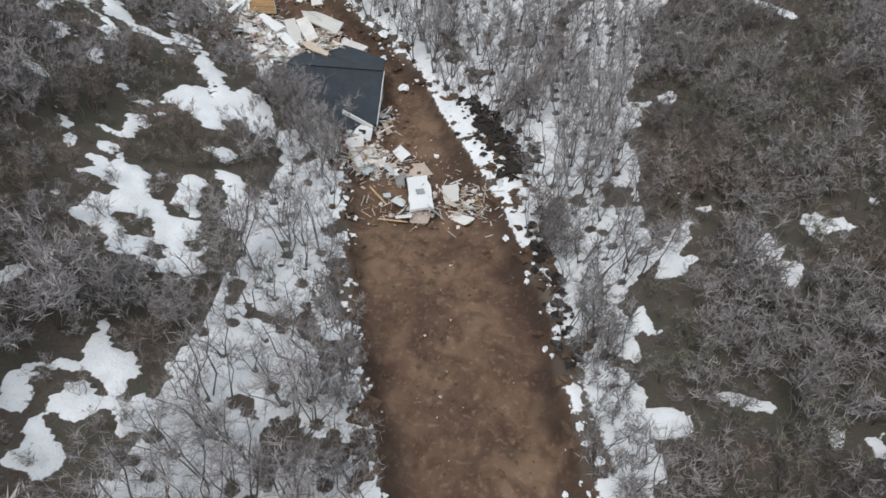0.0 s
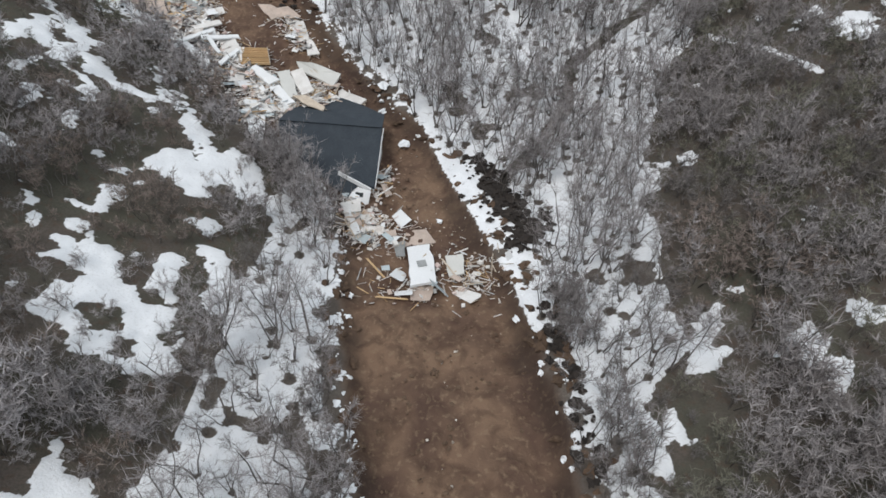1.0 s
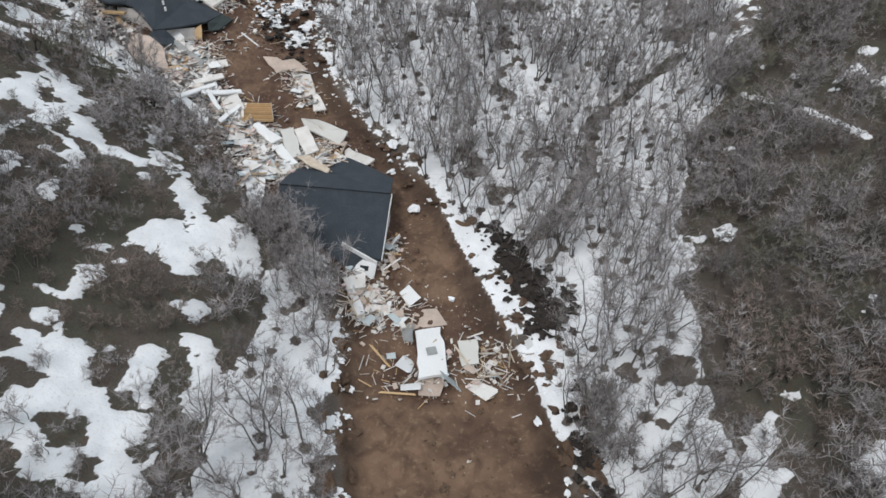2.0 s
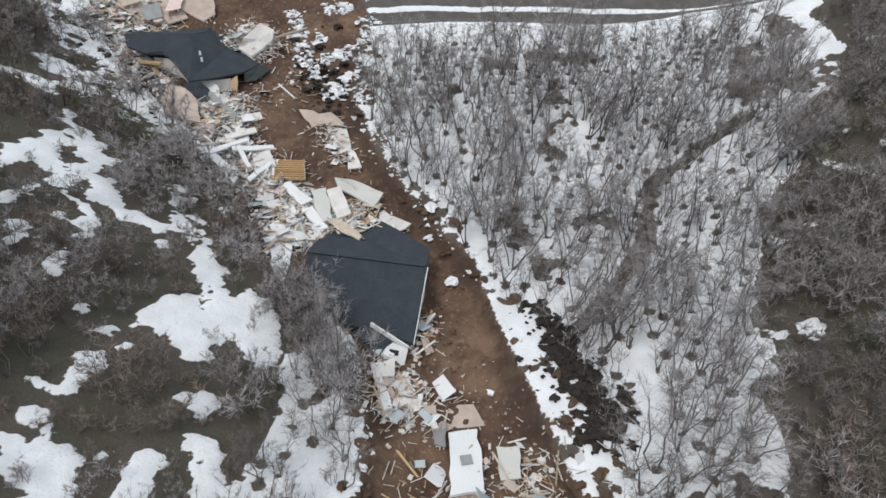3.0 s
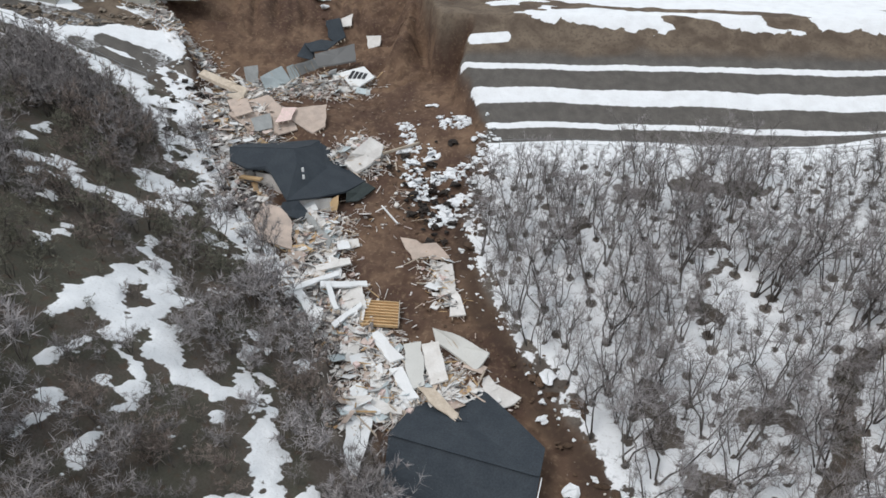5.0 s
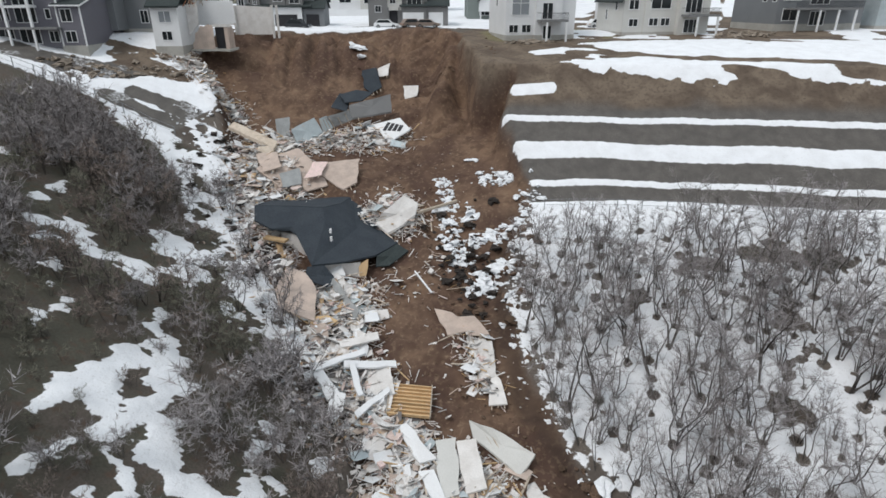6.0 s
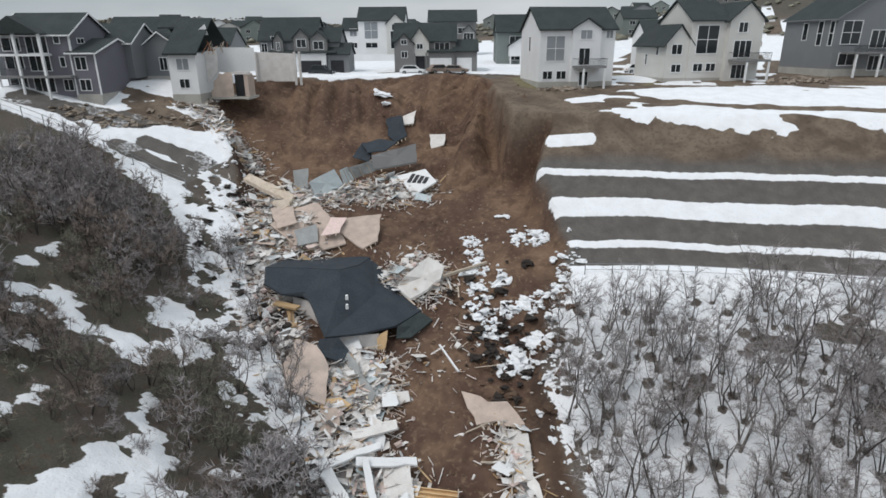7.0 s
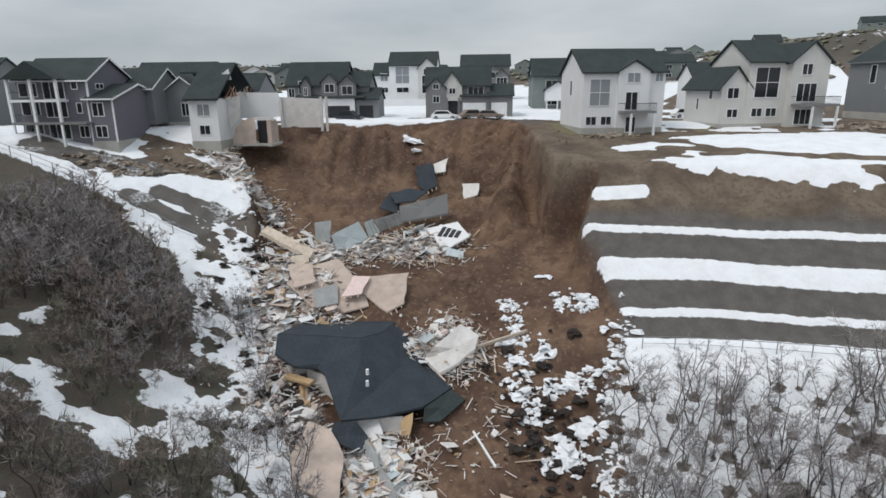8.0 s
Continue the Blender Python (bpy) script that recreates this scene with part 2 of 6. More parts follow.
def mottle(x, y, size, seed, octaves=4):
    """Smooth noise between 0 and 1."""
    out, gain, total = np.zeros(np.shape(x)), 1.0, 0.0
    for k in range(octaves):
        u, w = x / size * 2**k + 17.3 * k, y / size * 2**k - 9.1 * k
        ix, iy = np.floor(u), np.floor(w)
        fx, fy = u - ix, w - iy
        fx, fy = fx * fx * (3 - 2 * fx), fy * fy * (3 - 2 * fy)
        a, b = lattice(ix, iy, seed + k), lattice(ix + 1, iy, seed + k)
        c, d = lattice(ix, iy + 1, seed + k), lattice(ix + 1, iy + 1, seed + k)
        out += gain * ((a * (1 - fx) + b * fx) * (1 - fy) + (c * (1 - fx) + d * fx) * fy)
        total += gain
        gain *= 0.5
    return out / total


def spread(lo, hi, fine, far):
    core = np.arange(lo, hi + 1e-6, fine)
    steps = fine * 1.35 ** np.arange(1, 40)
    steps = np.cumsum(steps)
    steps = steps[steps < far]
    return np.r_[lo - steps[::-1], core, hi + steps]


def far_hills(x, y):
    r = np.hypot(x + 16, y - 57)
    a = np.degrees(np.arctan2(-(x + 16), y - 57))
    up = 34 * np.exp(-(((a + 16) / 23) ** 2)) * step(170, 620, r) + 13 * np.exp(-(((a - 47) / 16) ** 2)) * step(350, 900, r) + 12 * step(300, 900, r)
    return up * (0.8 + 0.4 * mottle(x, y, 120, 91, 3))


THICKETS = [(1.3, [(5.4, 65.3), (9.5, 71.4), (13.5, 79.6), (15, 89.5), (20, 94.2), (27, 99.8)]), (1.5, [(-6.5, 106), (-4, 106.6)]), (1.5, [(-1, 109.5), (3, 110.5), (8, 111.7)]), (1.2, [(-12, 98), (-11, 100)]), (1.3, [(2, 93), (4, 92)])]


def brush_kind(x, y):
    """How dense the scrub stands (0 to 1)."""
    v = y - 0.29 * x
    d = inside(x, y, EDGE)
    here = np.where((y > 46) & (y < 66) & (x > -6), step(-2.8, -3.8, d), step(-0.3, -1.2, d))
    east_line = np.interp(y, [15, 31, 46, 56, 69, 82, 92, 112], [15, 16, 18.3, 19.5, 22, 25.5, 28.5, 42]) + 10 * (mottle(x, y, 10, 5, 3) - 0.5)
    dense_east = step(-1.5, 1.5, x - east_line)
    here = np.where((x < -24) & (y > 70), step(-2.0, -3.6, d), here)
    here = here * step(3.0, 3.8, np.hypot(x + 23.4, y - 66.4))
    near_bank = np.where(x > 0, 1 - step(113.6, 115.2, v), 1)
    near_bank = np.where((x <= 0) & (x > -40), 1 - step(112.0, 113.6, v), near_bank)
    near_bank = np.where(x <= -40, 1 - step(-1.2, 0.4, y - 101.8 - 0.246 * (x + 69)), near_bank)
    west = step(-17.5, -20, x + 0.5 * (y - 60) * step(60, 90, y) + 5 * (mottle(x, y, 8, 15, 3) - 0.5))
    dense = np.clip(np.maximum(dense_east, west), 0, 1)
    dense = np.maximum(dense, streaks(x, y, THICKETS, mottle(x, y, 2.6, 33, 3)) > 0.5)
    return here * near_bank, dense


# old drifts among the scrub, each a ring round its snow
WEST_DRIFTS = [[(-45.7, 61.0), (-46.0, 63.9), (-46.5, 66.7), (-46.1, 69.2), (-45.5, 71.0), (-44.8, 70.4), (-44.0, 67.2), (-44.6, 64.5), (-44.7, 61.6)],
    [(-49.9, 75.7), (-49.6, 77.1), (-46.8, 73.6), (-46.0, 74.2), (-44.7, 72.0), (-42.6, 70.9), (-41.6, 71.8), (-41.9, 69.6), (-41.0, 68.0), (-41.6, 66.9), (-40.8, 64.6), (-42.2, 62.6), (-42.4, 59.7), (-42.6, 57.1), (-43.3, 57.8), (-43.4, 59.3), (-43.1, 61.2), (-42.6, 62.8), (-42.6, 65.7), (-43.0, 68.0), (-44.7, 70.6), (-46.0, 71.7), (-47.6, 73.9)],
    [(-40.4, 62.8), (-39.2, 63.3), (-37.6, 62.6), (-36.9, 61.3), (-37.0, 60.0), (-36.7, 57.1), (-36.4, 54.9), (-36.5, 53.6), (-36.9, 53.8), (-37.6, 56.7), (-37.6, 58.9), (-38.4, 59.9), (-40.0, 60.1), (-39.4, 60.7), (-38.7, 60.8), (-38.3, 61.8)]]
WEST_DRIFTS_MID = [[(-40.5, 54.6), (-40.6, 56.0), (-39.9, 57.6), (-39.3, 58.3), (-38.8, 57.6), (-39.4, 57.5), (-39.7, 56.3), (-39.9, 53.8)],
    [(-40.6, 66.2), (-40.5, 68.0), (-38.9, 66.6), (-39.2, 65.9)],
    [(-38.2, 64.5), (-37.0, 65.9), (-34.9, 66.1), (-33.3, 67.5), (-32.8, 66.2), (-34.6, 64.8), (-36.7, 63.3)],
    [(-37.4, 71.9), (-35.6, 71.7), (-34.1, 68.9), (-32.0, 67.0), (-33.0, 66.9), (-35.5, 69.4)],
    [(-34.2, 63.1), (-32.8, 64.3), (-32.3, 63.1), (-33.1, 62.0)],
    [(-30.2, 66.1), (-27.2, 63.5), (-26.9, 62.3), (-27.4, 61.3), (-27.0, 59.7), (-27.5, 59.3), (-29.4, 61.8), (-30.3, 64.1)],
    [(-32.0, 52.1), (-31.3, 52.7), (-30.1, 51.6), (-29.6, 51.8), (-30.1, 49.8), (-31.1, 49.2), (-31.6, 50.1), (-30.7, 50.9), (-30.8, 51.6), (-32.0, 51.6)]]
WEST_DRIFTS_LOW = [[(-25.1, 63.1), (-23.0, 62.8), (-20.2, 58.6), (-19.5, 56.6), (-22.1, 55.0), (-25.2, 58.1), (-26.1, 60.1), (-25.7, 61.6)],
    [(-30.4, 57.6), (-27.9, 59.7), (-26.8, 58.1), (-25.4, 56.9), (-24.0, 53.9), (-25.9, 52.7), (-28.0, 54.6), (-30.4, 53.4), (-30.4, 55.1), (-29.6, 55.8)]]
WEST_DRIFTS_HIGH = [[(-53.1, 67.8), (-51.8, 68.1), (-52.8, 69.8), (-54.7, 70.2), (-55.5, 71.7), (-53.3, 70.7), (-52.3, 70.9), (-51.2, 67.9), (-51.0, 66.4)],
    [(-57.1, 71.6), (-56.9, 73.1), (-56.0, 73.0), (-55.4, 71.8)],
    [(-60.8, 74.0), (-60.0, 75.8), (-59.5, 75.8), (-60.0, 73.7)],
    [(-62.9, 77.7), (-60.3, 79.3), (-60.4, 78.2)],
    [(-66.7, 79.9), (-67.0, 82.0), (-65.1, 80.5), (-65.7, 79.7)],
    [(-78.0, 88.0), (-77.2, 89.2), (-76.0, 87.4)],
    [(-58.8, 84.4), (-58.6, 86.5), (-56.8, 87.1), (-56.0, 85.6), (-54.1, 85.0), (-53.0, 85.6), (-50.9, 83.0), (-50.9, 80.2), (-52.4, 81.1), (-53.7, 80.6), (-54.1, 82.8), (-55.0, 83.7), (-55.8, 81.7)],
    [(-49.8, 75.0), (-49.6, 77.1), (-48.0, 75.6), (-47.4, 74.0), (-45.1, 73.2), (-44.1, 71.9), (-44.8, 70.6), (-46.8, 72.8), (-48.3, 73.4)]]
WEST_DRIFTS_FOOT = [[(-35.7, 45.8), (-35.1, 46.0), (-33.2, 43.5), (-32.9, 42.1), (-33.6, 41.9)],
    [(-32.9, 46.0), (-31.4, 46.9), (-31.2, 50.9), (-30.1, 50.9), (-29.5, 49.0), (-30.0, 47.4), (-27.5, 47.4), (-29.6, 47.3), (-30.5, 45.1)],
    [(-31.9, 52.0), (-31.4, 53.3), (-30.5, 52.8)],
    [(-30.6, 54.6), (-29.8, 58.4), (-27.2, 58.5), (-24.2, 63.7), (-21.2, 61.5), (-19.6, 56.0), (-21.4, 54.9), (-23.7, 58.8), (-24.6, 54.5), (-25.9, 53.5), (-27.5, 55.8)],
    [(-25.1, 49.5), (-23.7, 51.3), (-22.0, 50.7), (-22.4, 48.5)],
    [(-28.7, 34.7), (-28.6, 37.0), (-27.6, 38.4), (-27.3, 41.2), (-26.0, 39.9), (-25.0, 40.2), (-24.3, 38.8), (-21.6, 39.6), (-21.9, 35.3), (-22.5, 33.8), (-24.4, 36.6), (-24.4, 37.7), (-26.7, 37.3), (-27.8, 36.1)]]
WEST_DRIFTS_NEAR = [[(-26.8, 34.4), (-25.7, 35.2), (-24.6, 34.0), (-21.6, 32.6), (-21.4, 31.4), (-24.2, 32.8)],
    [(-26.6, 29.8), (-25.6, 30.9), (-25.4, 30.5), (-26.2, 29.4)],
    [(-21.2, 42.9), (-20.9, 46.8), (-17.4, 44.0), (-16.9, 42.3), (-17.9, 41.3), (-17.4, 38.6), (-20.1, 40.4)],
    [(-30.8, 27.6), (-29.8, 29.0), (-29.4, 31.1), (-28.7, 30.9), (-28.3, 29.6), (-30.4, 26.8)],
    [(-29.0, 36.7), (-27.4, 41.4), (-25.0, 39.4), (-28.7, 34.6)],
    [(-27.1, 19.9), (-27.1, 21.9), (-26.0, 22.9), (-23.7, 22.9), (-24.2, 24.6), (-23.9, 26.8), (-22.7, 24.7), (-21.3, 24.9), (-20.3, 22.8), (-21.3, 21.4), (-23.1, 23.2), (-25.9, 21.2), (-25.6, 19.2), (-26.6, 18.8)]]
WEST_DRIFTS_START = [[(-59.9, 91.0), (-59.7, 93.9), (-57.6, 92.0), (-58.0, 90.1)],
    [(-24.6, 18.4), (-24.2, 18.9), (-22.9, 17.8), (-21.4, 16.9), (-23.3, 15.1), (-24.9, 15.7)],
    [(-20.2, 14.9), (-18.8, 19.0), (-17.9, 21.6), (-16.4, 24.1), (-14.8, 25.1), (-13.0, 23.2), (-13.6, 20.0), (-16.9, 18.0), (-16.7, 15.7)],
    [(-24.0, 36.1), (-22.2, 38.5), (-21.7, 34.6), (-22.6, 33.4)],
    [(-21.6, 45.6), (-19.2, 44.4), (-17.8, 41.5), (-19.5, 40.6)]]
EAST_DRIFTS = [[(19.8, 39.6), (20.9, 42.3), (23.6, 44.4), (23.3, 42.6), (22.0, 40.5), (24.1, 40.1), (22.9, 38.9), (21.8, 37.4), (19.5, 38.1)],
    [(16.6, 33.9), (18.4, 35.7), (17.8, 33.9), (18.5, 32.1), (17.7, 31.7)],
    [(24.6, 46.4), (26.0, 46.8), (26.1, 45.6), (24.7, 45.1)],
    [(22.0, 49.1), (25.0, 49.7), (23.7, 48.2)],
    [(24.7, 66.2), (26.4, 66.7), (26.2, 64.9), (24.4, 63.9)],
    [(28.6, 79.9), (30.4, 79.8), (30.1, 78.6)],
    [(26.8, 86.1), (29.8, 94.4), (31.9, 90.8), (29.6, 93.5), (26.9, 84.3)]]
YARD = [(-32.6, 132.9), (-28, 138), (-23.2, 143), (-12.6, 148), (0, 158), (30, 168), (60, 172), (60, 152), (14, 138), (-4.3, 132.4), (-12.7, 130.4), (-18.2, 129.7), (-24, 128.4), (-27.6, 128.9), (-23.5, 133.6), (-25, 135.3), (-30.9, 131.4)]
FENCE_SNOW = [(3.0, [(-57, 95), (-61, 99), (-64, 103), (-70, 108)]), (2.4, [(-66, 97), (-72, 100)])]
EAST_SNOW = [(1.4, [(12, 29), (15, 28)]), (1.8, [(12, 25), (15, 24), (18, 24)]), (1.2, [(14.5, 35), (16.2, 38)]), (0.8, [(32.6, 89.5), (38, 83), (41.5, 76)]), (0.7, [(22, 26), (25, 25)])]


def drifts(x, y, rings, n):
    """Share of snow in ragged drifts."""
    out = np.zeros(np.shape(x))
    for ring in rings:
        xs, ys = zip(*ring)
        near = (x > min(xs) - 1) & (x < max(xs) + 1) & (y > min(ys) - 1) & (y < max(ys) + 1)
        if near.any():
            d = inside(x[near], y[near], ring) + 0.9 * (n[near] - 0.5) + 1.5 * (mottle(x[near], y[near], 0.95, 38, 2) - 0.5) - 0.08
            out[near] = np.maximum(out[near], np.clip(d / 0.35 + 0.5, 0, 1))
    return out


def streaks(x, y, some, n):
    out = np.zeros(np.shape(x))
    for half, line in some:
        d = along(x, y, line)[1]
        out = np.maximum(out, np.clip((0.66 * half * (0.3 + 1.4 * n) - d) / 0.35 + 0.5, 0, 1))
    return out


def cover(x, y):
    """Shares of snow, slide mud and terraced bank on the ground."""
    v = y - 0.29 * x
    d = inside(x, y, EDGE)
    n1, n2, n3 = mottle(x, y, 7, 21, 4), mottle(x, y, 2.6, 33, 4), mottle(x, y, 18, 47, 3)
    mud = step(-0.4, 0.4, d + 1.1 * (n2 - 0.5) + step(100, 108, y) * (1.7 * (mottle(x, y, 3.2, 52, 3) - 0.5)))
    brush, dense = brush_kind(x, y)
    # scrub slopes: nearly closed snow east of the slide, broken snow elsewhere
    open_snow = np.interp(n1 * 0.5 + n2 * 0.5, [0.34, 0.38], [0, 1])
    patchy_w = np.interp(n1 * 0.4 + n2 * 0.6 + 0.05 * step(-31, -18, x) * step(74, 66, y) - 0.03 * step(-32, -38, x), [0.62, 0.65], [0, 1])
    patchy_e = np.interp(n1 * 0.5 + n2 * 0.5 + 0.12 * step(24, 12, x), [0.63, 0.67], [0, 1])
    patchy_w = np.maximum(patchy_w, np.maximum(streaks(x, y, FENCE_SNOW, n2), drifts(x, y, WEST_DRIFTS + WEST_DRIFTS_MID + WEST_DRIFTS_LOW + WEST_DRIFTS_HIGH + WEST_DRIFTS_FOOT + WEST_DRIFTS_NEAR + WEST_DRIFTS_START, n2)))
    thicket = streaks(x, y, THICKETS, n2)
    patchy_e = np.maximum(patchy_e, np.maximum(streaks(x, y, EAST_SNOW, n2), drifts(x, y, EAST_DRIFTS, n2)))
    snow = np.where(dense > 0.5, np.where(x < 0, patchy_w, patchy_e), open_snow) * (1 - thicket)
    snow = snow * (1 - step(-2.6, -0.6, d) * np.interp(n2, [0.45, 0.55], [1.0, 0.15]) * (y < 112))
    # churned strip along the east lip of the slide: closed snow under black lumps
    lip = (y > 44) & (y < 72) & (x > -6) & (d < 0.3) & (d > -4.6)
    west_lip = (x < -27) & (y > 81 + 6 * (n2 - 0.5)) & (y < 113) & (x > -76) & (d < 0.5) & (d > -6.5)
    snow = np.where(lip, np.interp(n2 + 0.10 * mottle(x, y, 0.9, 39, 2), [0.39, 0.44], [0, 1]), snow)
    snow = np.where(west_lip, np.interp(0.45 * n2 + 0.55 * mottle(x, y, 1.0, 39, 3) + 0.06 * step(-6.5, -2, d), [0.46, 0.52], [0, 1]), snow)
    # terraced bank east: snow lies on the benches, mats between them stay bare
    w = v + 0.9 * (mottle(x, y, 9, 61, 3) - 0.5) + 0.25 * (n2 - 0.5)
    stripe = np.zeros(x.shape)
    for a, b in TREADS:
        stripe = np.maximum(stripe, step(a - 0.25, a + 0.25, w) * step(b + 0.25, b - 0.25, w))
    bank = (x > -40) & (v > 117.3)
    snow = np.where(bank & (v < 136), stripe, snow)
    snow = np.maximum(snow, np.where(bank, streaks(x, y, [(1.1, [(-31.5, 123.2), (-27, 124.9)])], 0.5), 0))
    # yards above the bank
    yard = drifts(x, y, [YARD], n2)
    holes = np.interp(mottle(x * 0.35, y, 4.0, 71, 4), [0.34, 0.38], [0, 1])
    ditch = along(x, y, [(-26.5, 134.6), (-19, 136.4), (-10, 136.8), (10, 141)])[1] - 0.7 - 2.2 * (n2 - 0.5)
    holes = holes * np.clip(ditch / 0.4, 0, 1)
    snow = np.where(bank & (v >= 131.5) & ((v > 134) | (x > -24)), yard * holes, snow)
    top = (x > -40) & (v > 153)
    snow = np.where(top, np.interp(n1, [0.52, 0.56], [0, 1]), snow)
    # west bank and street
    ww = y - 0.15 * x
    west = (x <= -40) & (ww > 115)
    snow = np.where(west, np.interp(mottle(x, y * 1.8, 5, 77, 4), [0.46, 0.52], [0, 1]), snow)
    left = (x < -72.5 + 3 * (n1 - 0.5)) & (brush < 0.5) & (d < 0) & (ww < 124)
    rock = streaks(x, y, [(3.6, [(-97, 99.6), (-90, 102), (-86.5, 104.5), (-83.5, 109), (-80, 111.5)]), (2.0, [(-81.5, 100.4), (-77, 101.8), (-73.2, 103.4)]), (2.2, [(-80, 104.0), (-76.5, 105.2), (-73.2, 106.6)]), (4.0, [(-88, 110), (-84, 112)])], n2)
    snow = np.where(left, 1 - rock * np.interp(n2, [0.55, 0.62], [1, 0.55]), snow)
    snow = np.where((x < -40) & (ww > 146), np.interp(n3 * 0.6 + n1 * 0.4, [0.33, 0.38], [0, 1]), snow)
    far = np.hypot(x, y) > 330
    snow = np.where(far, np.interp(n3 * 0.5 + n1 * 0.5, [0.58, 0.63], [0, 1]), snow)
    snow = np.where((x > -62) & (x < -36) & (y > 121) & (y < 153), 0.0, snow)
    lip_mud = np.where(lip, mud * step(-0.2, 0.3, d), mud)
    mud = lip_mud
    snow = snow * (1 - mud)
    bare = np.where(bank, step(131.0, 129.6, v), 0.0)
    bare = np.where(left, 1.0, bare) * (1 - mud)
    return np.clip(snow, 0, 1), mud, bare, np.where(far, 1.0, dense * brush)


def yard_soil(x, y):
    """Where bare brown fill lies above the bank, and where thin winter lawn."""
    v = y - 0.29 * x
    n = mottle(x, y, 4, 88, 3) - 0.5
    fill = step(130.2, 131.6, v + 2 * n) * (x > -48) * (np.hypot(x, y) < 330)
    fill = np.maximum(fill, (x < -72) & (x > -125) & (y - 0.15 * x > 120))
    lawn = step(-0.8, 0.8, inside(x, y, [(-45, 147), (-41, 139.5), (-37, 138), (-33, 150), (-27, 158), (-24, 146), (-21, 148), (-26, 162), (-40, 160)]) + 3 * n)
    return np.clip(fill, 0, 1).astype(float), lawn


TREADS = [(112.0, 118.4), (120.65, 121.35), (123.75, 125.8), (128.3, 129.05)]


def build_ground():
    xs, ys = spread(-118, 64, 0.36, 2600), spread(2, 160, 0.36, 2600)
    x, y = np.meshgrid(xs, ys)
    z = ground(x, y) + far_hills(x, y)
    snow, mud, bare, dense = cover(x, y)
    fill, lawn = yard_soil(x, y)
    wells = np.zeros(x.shape)
    ax, ay = np.searchsorted(xs, OAKS[:, 0]), np.searchsorted(ys, OAKS[:, 1])
    for (px, py), i, j in zip(OAKS, ax, ay):
        a, b, e, f = max(j - 5, 0), j + 5, max(i - 5, 0), i + 5
        wells[a:b, e:f] = np.maximum(wells[a:b, e:f], np.exp(-((x[a:b, e:f] - px) ** 2 + (y[a:b, e:f] - py) ** 2) / (0.06 + 0.22 * abs(math.sin(px * 3.1 + py)) ** 4)))
    snow = snow * (1 - np.clip(1.5 * wells, 0, 1))
    d = inside(x, y, EDGE)
    # shadow under the cut bank, with dark soil, as a band inside the edge
    edge_shade = step(2.6, 0.6, d + 3.0 * (mottle(x, y, 3.2, 58, 3) - 0.5)) * mud * step(118, 108, y)
    near = (np.abs(x + 27) < 100) & (y < 175) & (y > -5)
    rough = (mottle(x, y, 1.6, 3, 3) - 0.5) * 0.55 + (mottle(x, y, 6, 8, 2) - 0.5) * 0.9
    clods = (mottle(x, y, 0.8, 13, 2) - 0.5) * 0.35
    v = y - 0.29 * x
    smooth = 1 - 0.8 * step(117, 120, v) * (x > -40)
    z = z + near * smooth * (rough * (0.45 + 0.55 * mud) + 1.7 * clods * mud) + (0.22 - 0.12 * (v > 118.5) * (x > -40)) * snow * near
    ny, nx = x.shape
    verts = np.stack([x, y, z], -1).reshape(-1, 3)
    i = np.arange(ny * nx).reshape(ny, nx)
    faces = np.stack([i[:-1, :-1], i[:-1, 1:], i[1:, 1:], i[1:, :-1]], -1).reshape(-1, 4)
    me = bpy.data.meshes.new("ground")
    me.vertices.add(len(verts))
    me.vertices.foreach_set("co", verts.ravel())
    me.loops.add(faces.size)
    me.loops.foreach_set("vertex_index", faces.ravel())
    me.polygons.add(len(faces))
    me.polygons.foreach_set("loop_start", np.arange(0, faces.size, 4))
    me.polygons.foreach_set("use_smooth", np.ones(len(faces), bool))
    me.update()
    for name, value in (("snow", snow), ("mud", mud), ("mat", bare), ("litter", dense), ("edge_shade", edge_shade), ("fill", fill), ("lawn", lawn), ("clean_unshaded", np.clip(np.maximum((v > 117.3) & (x > -40), (x < -58) & (y > 98)), 0, 1).astype(float))):
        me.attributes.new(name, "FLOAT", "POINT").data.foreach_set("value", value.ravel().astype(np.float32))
    ob = new("ground", me)
    me.materials.append(ground_material())
    return tagged(ob, "snow-patched hillside torn open by a brown mudslide", "ground", kind="structure")


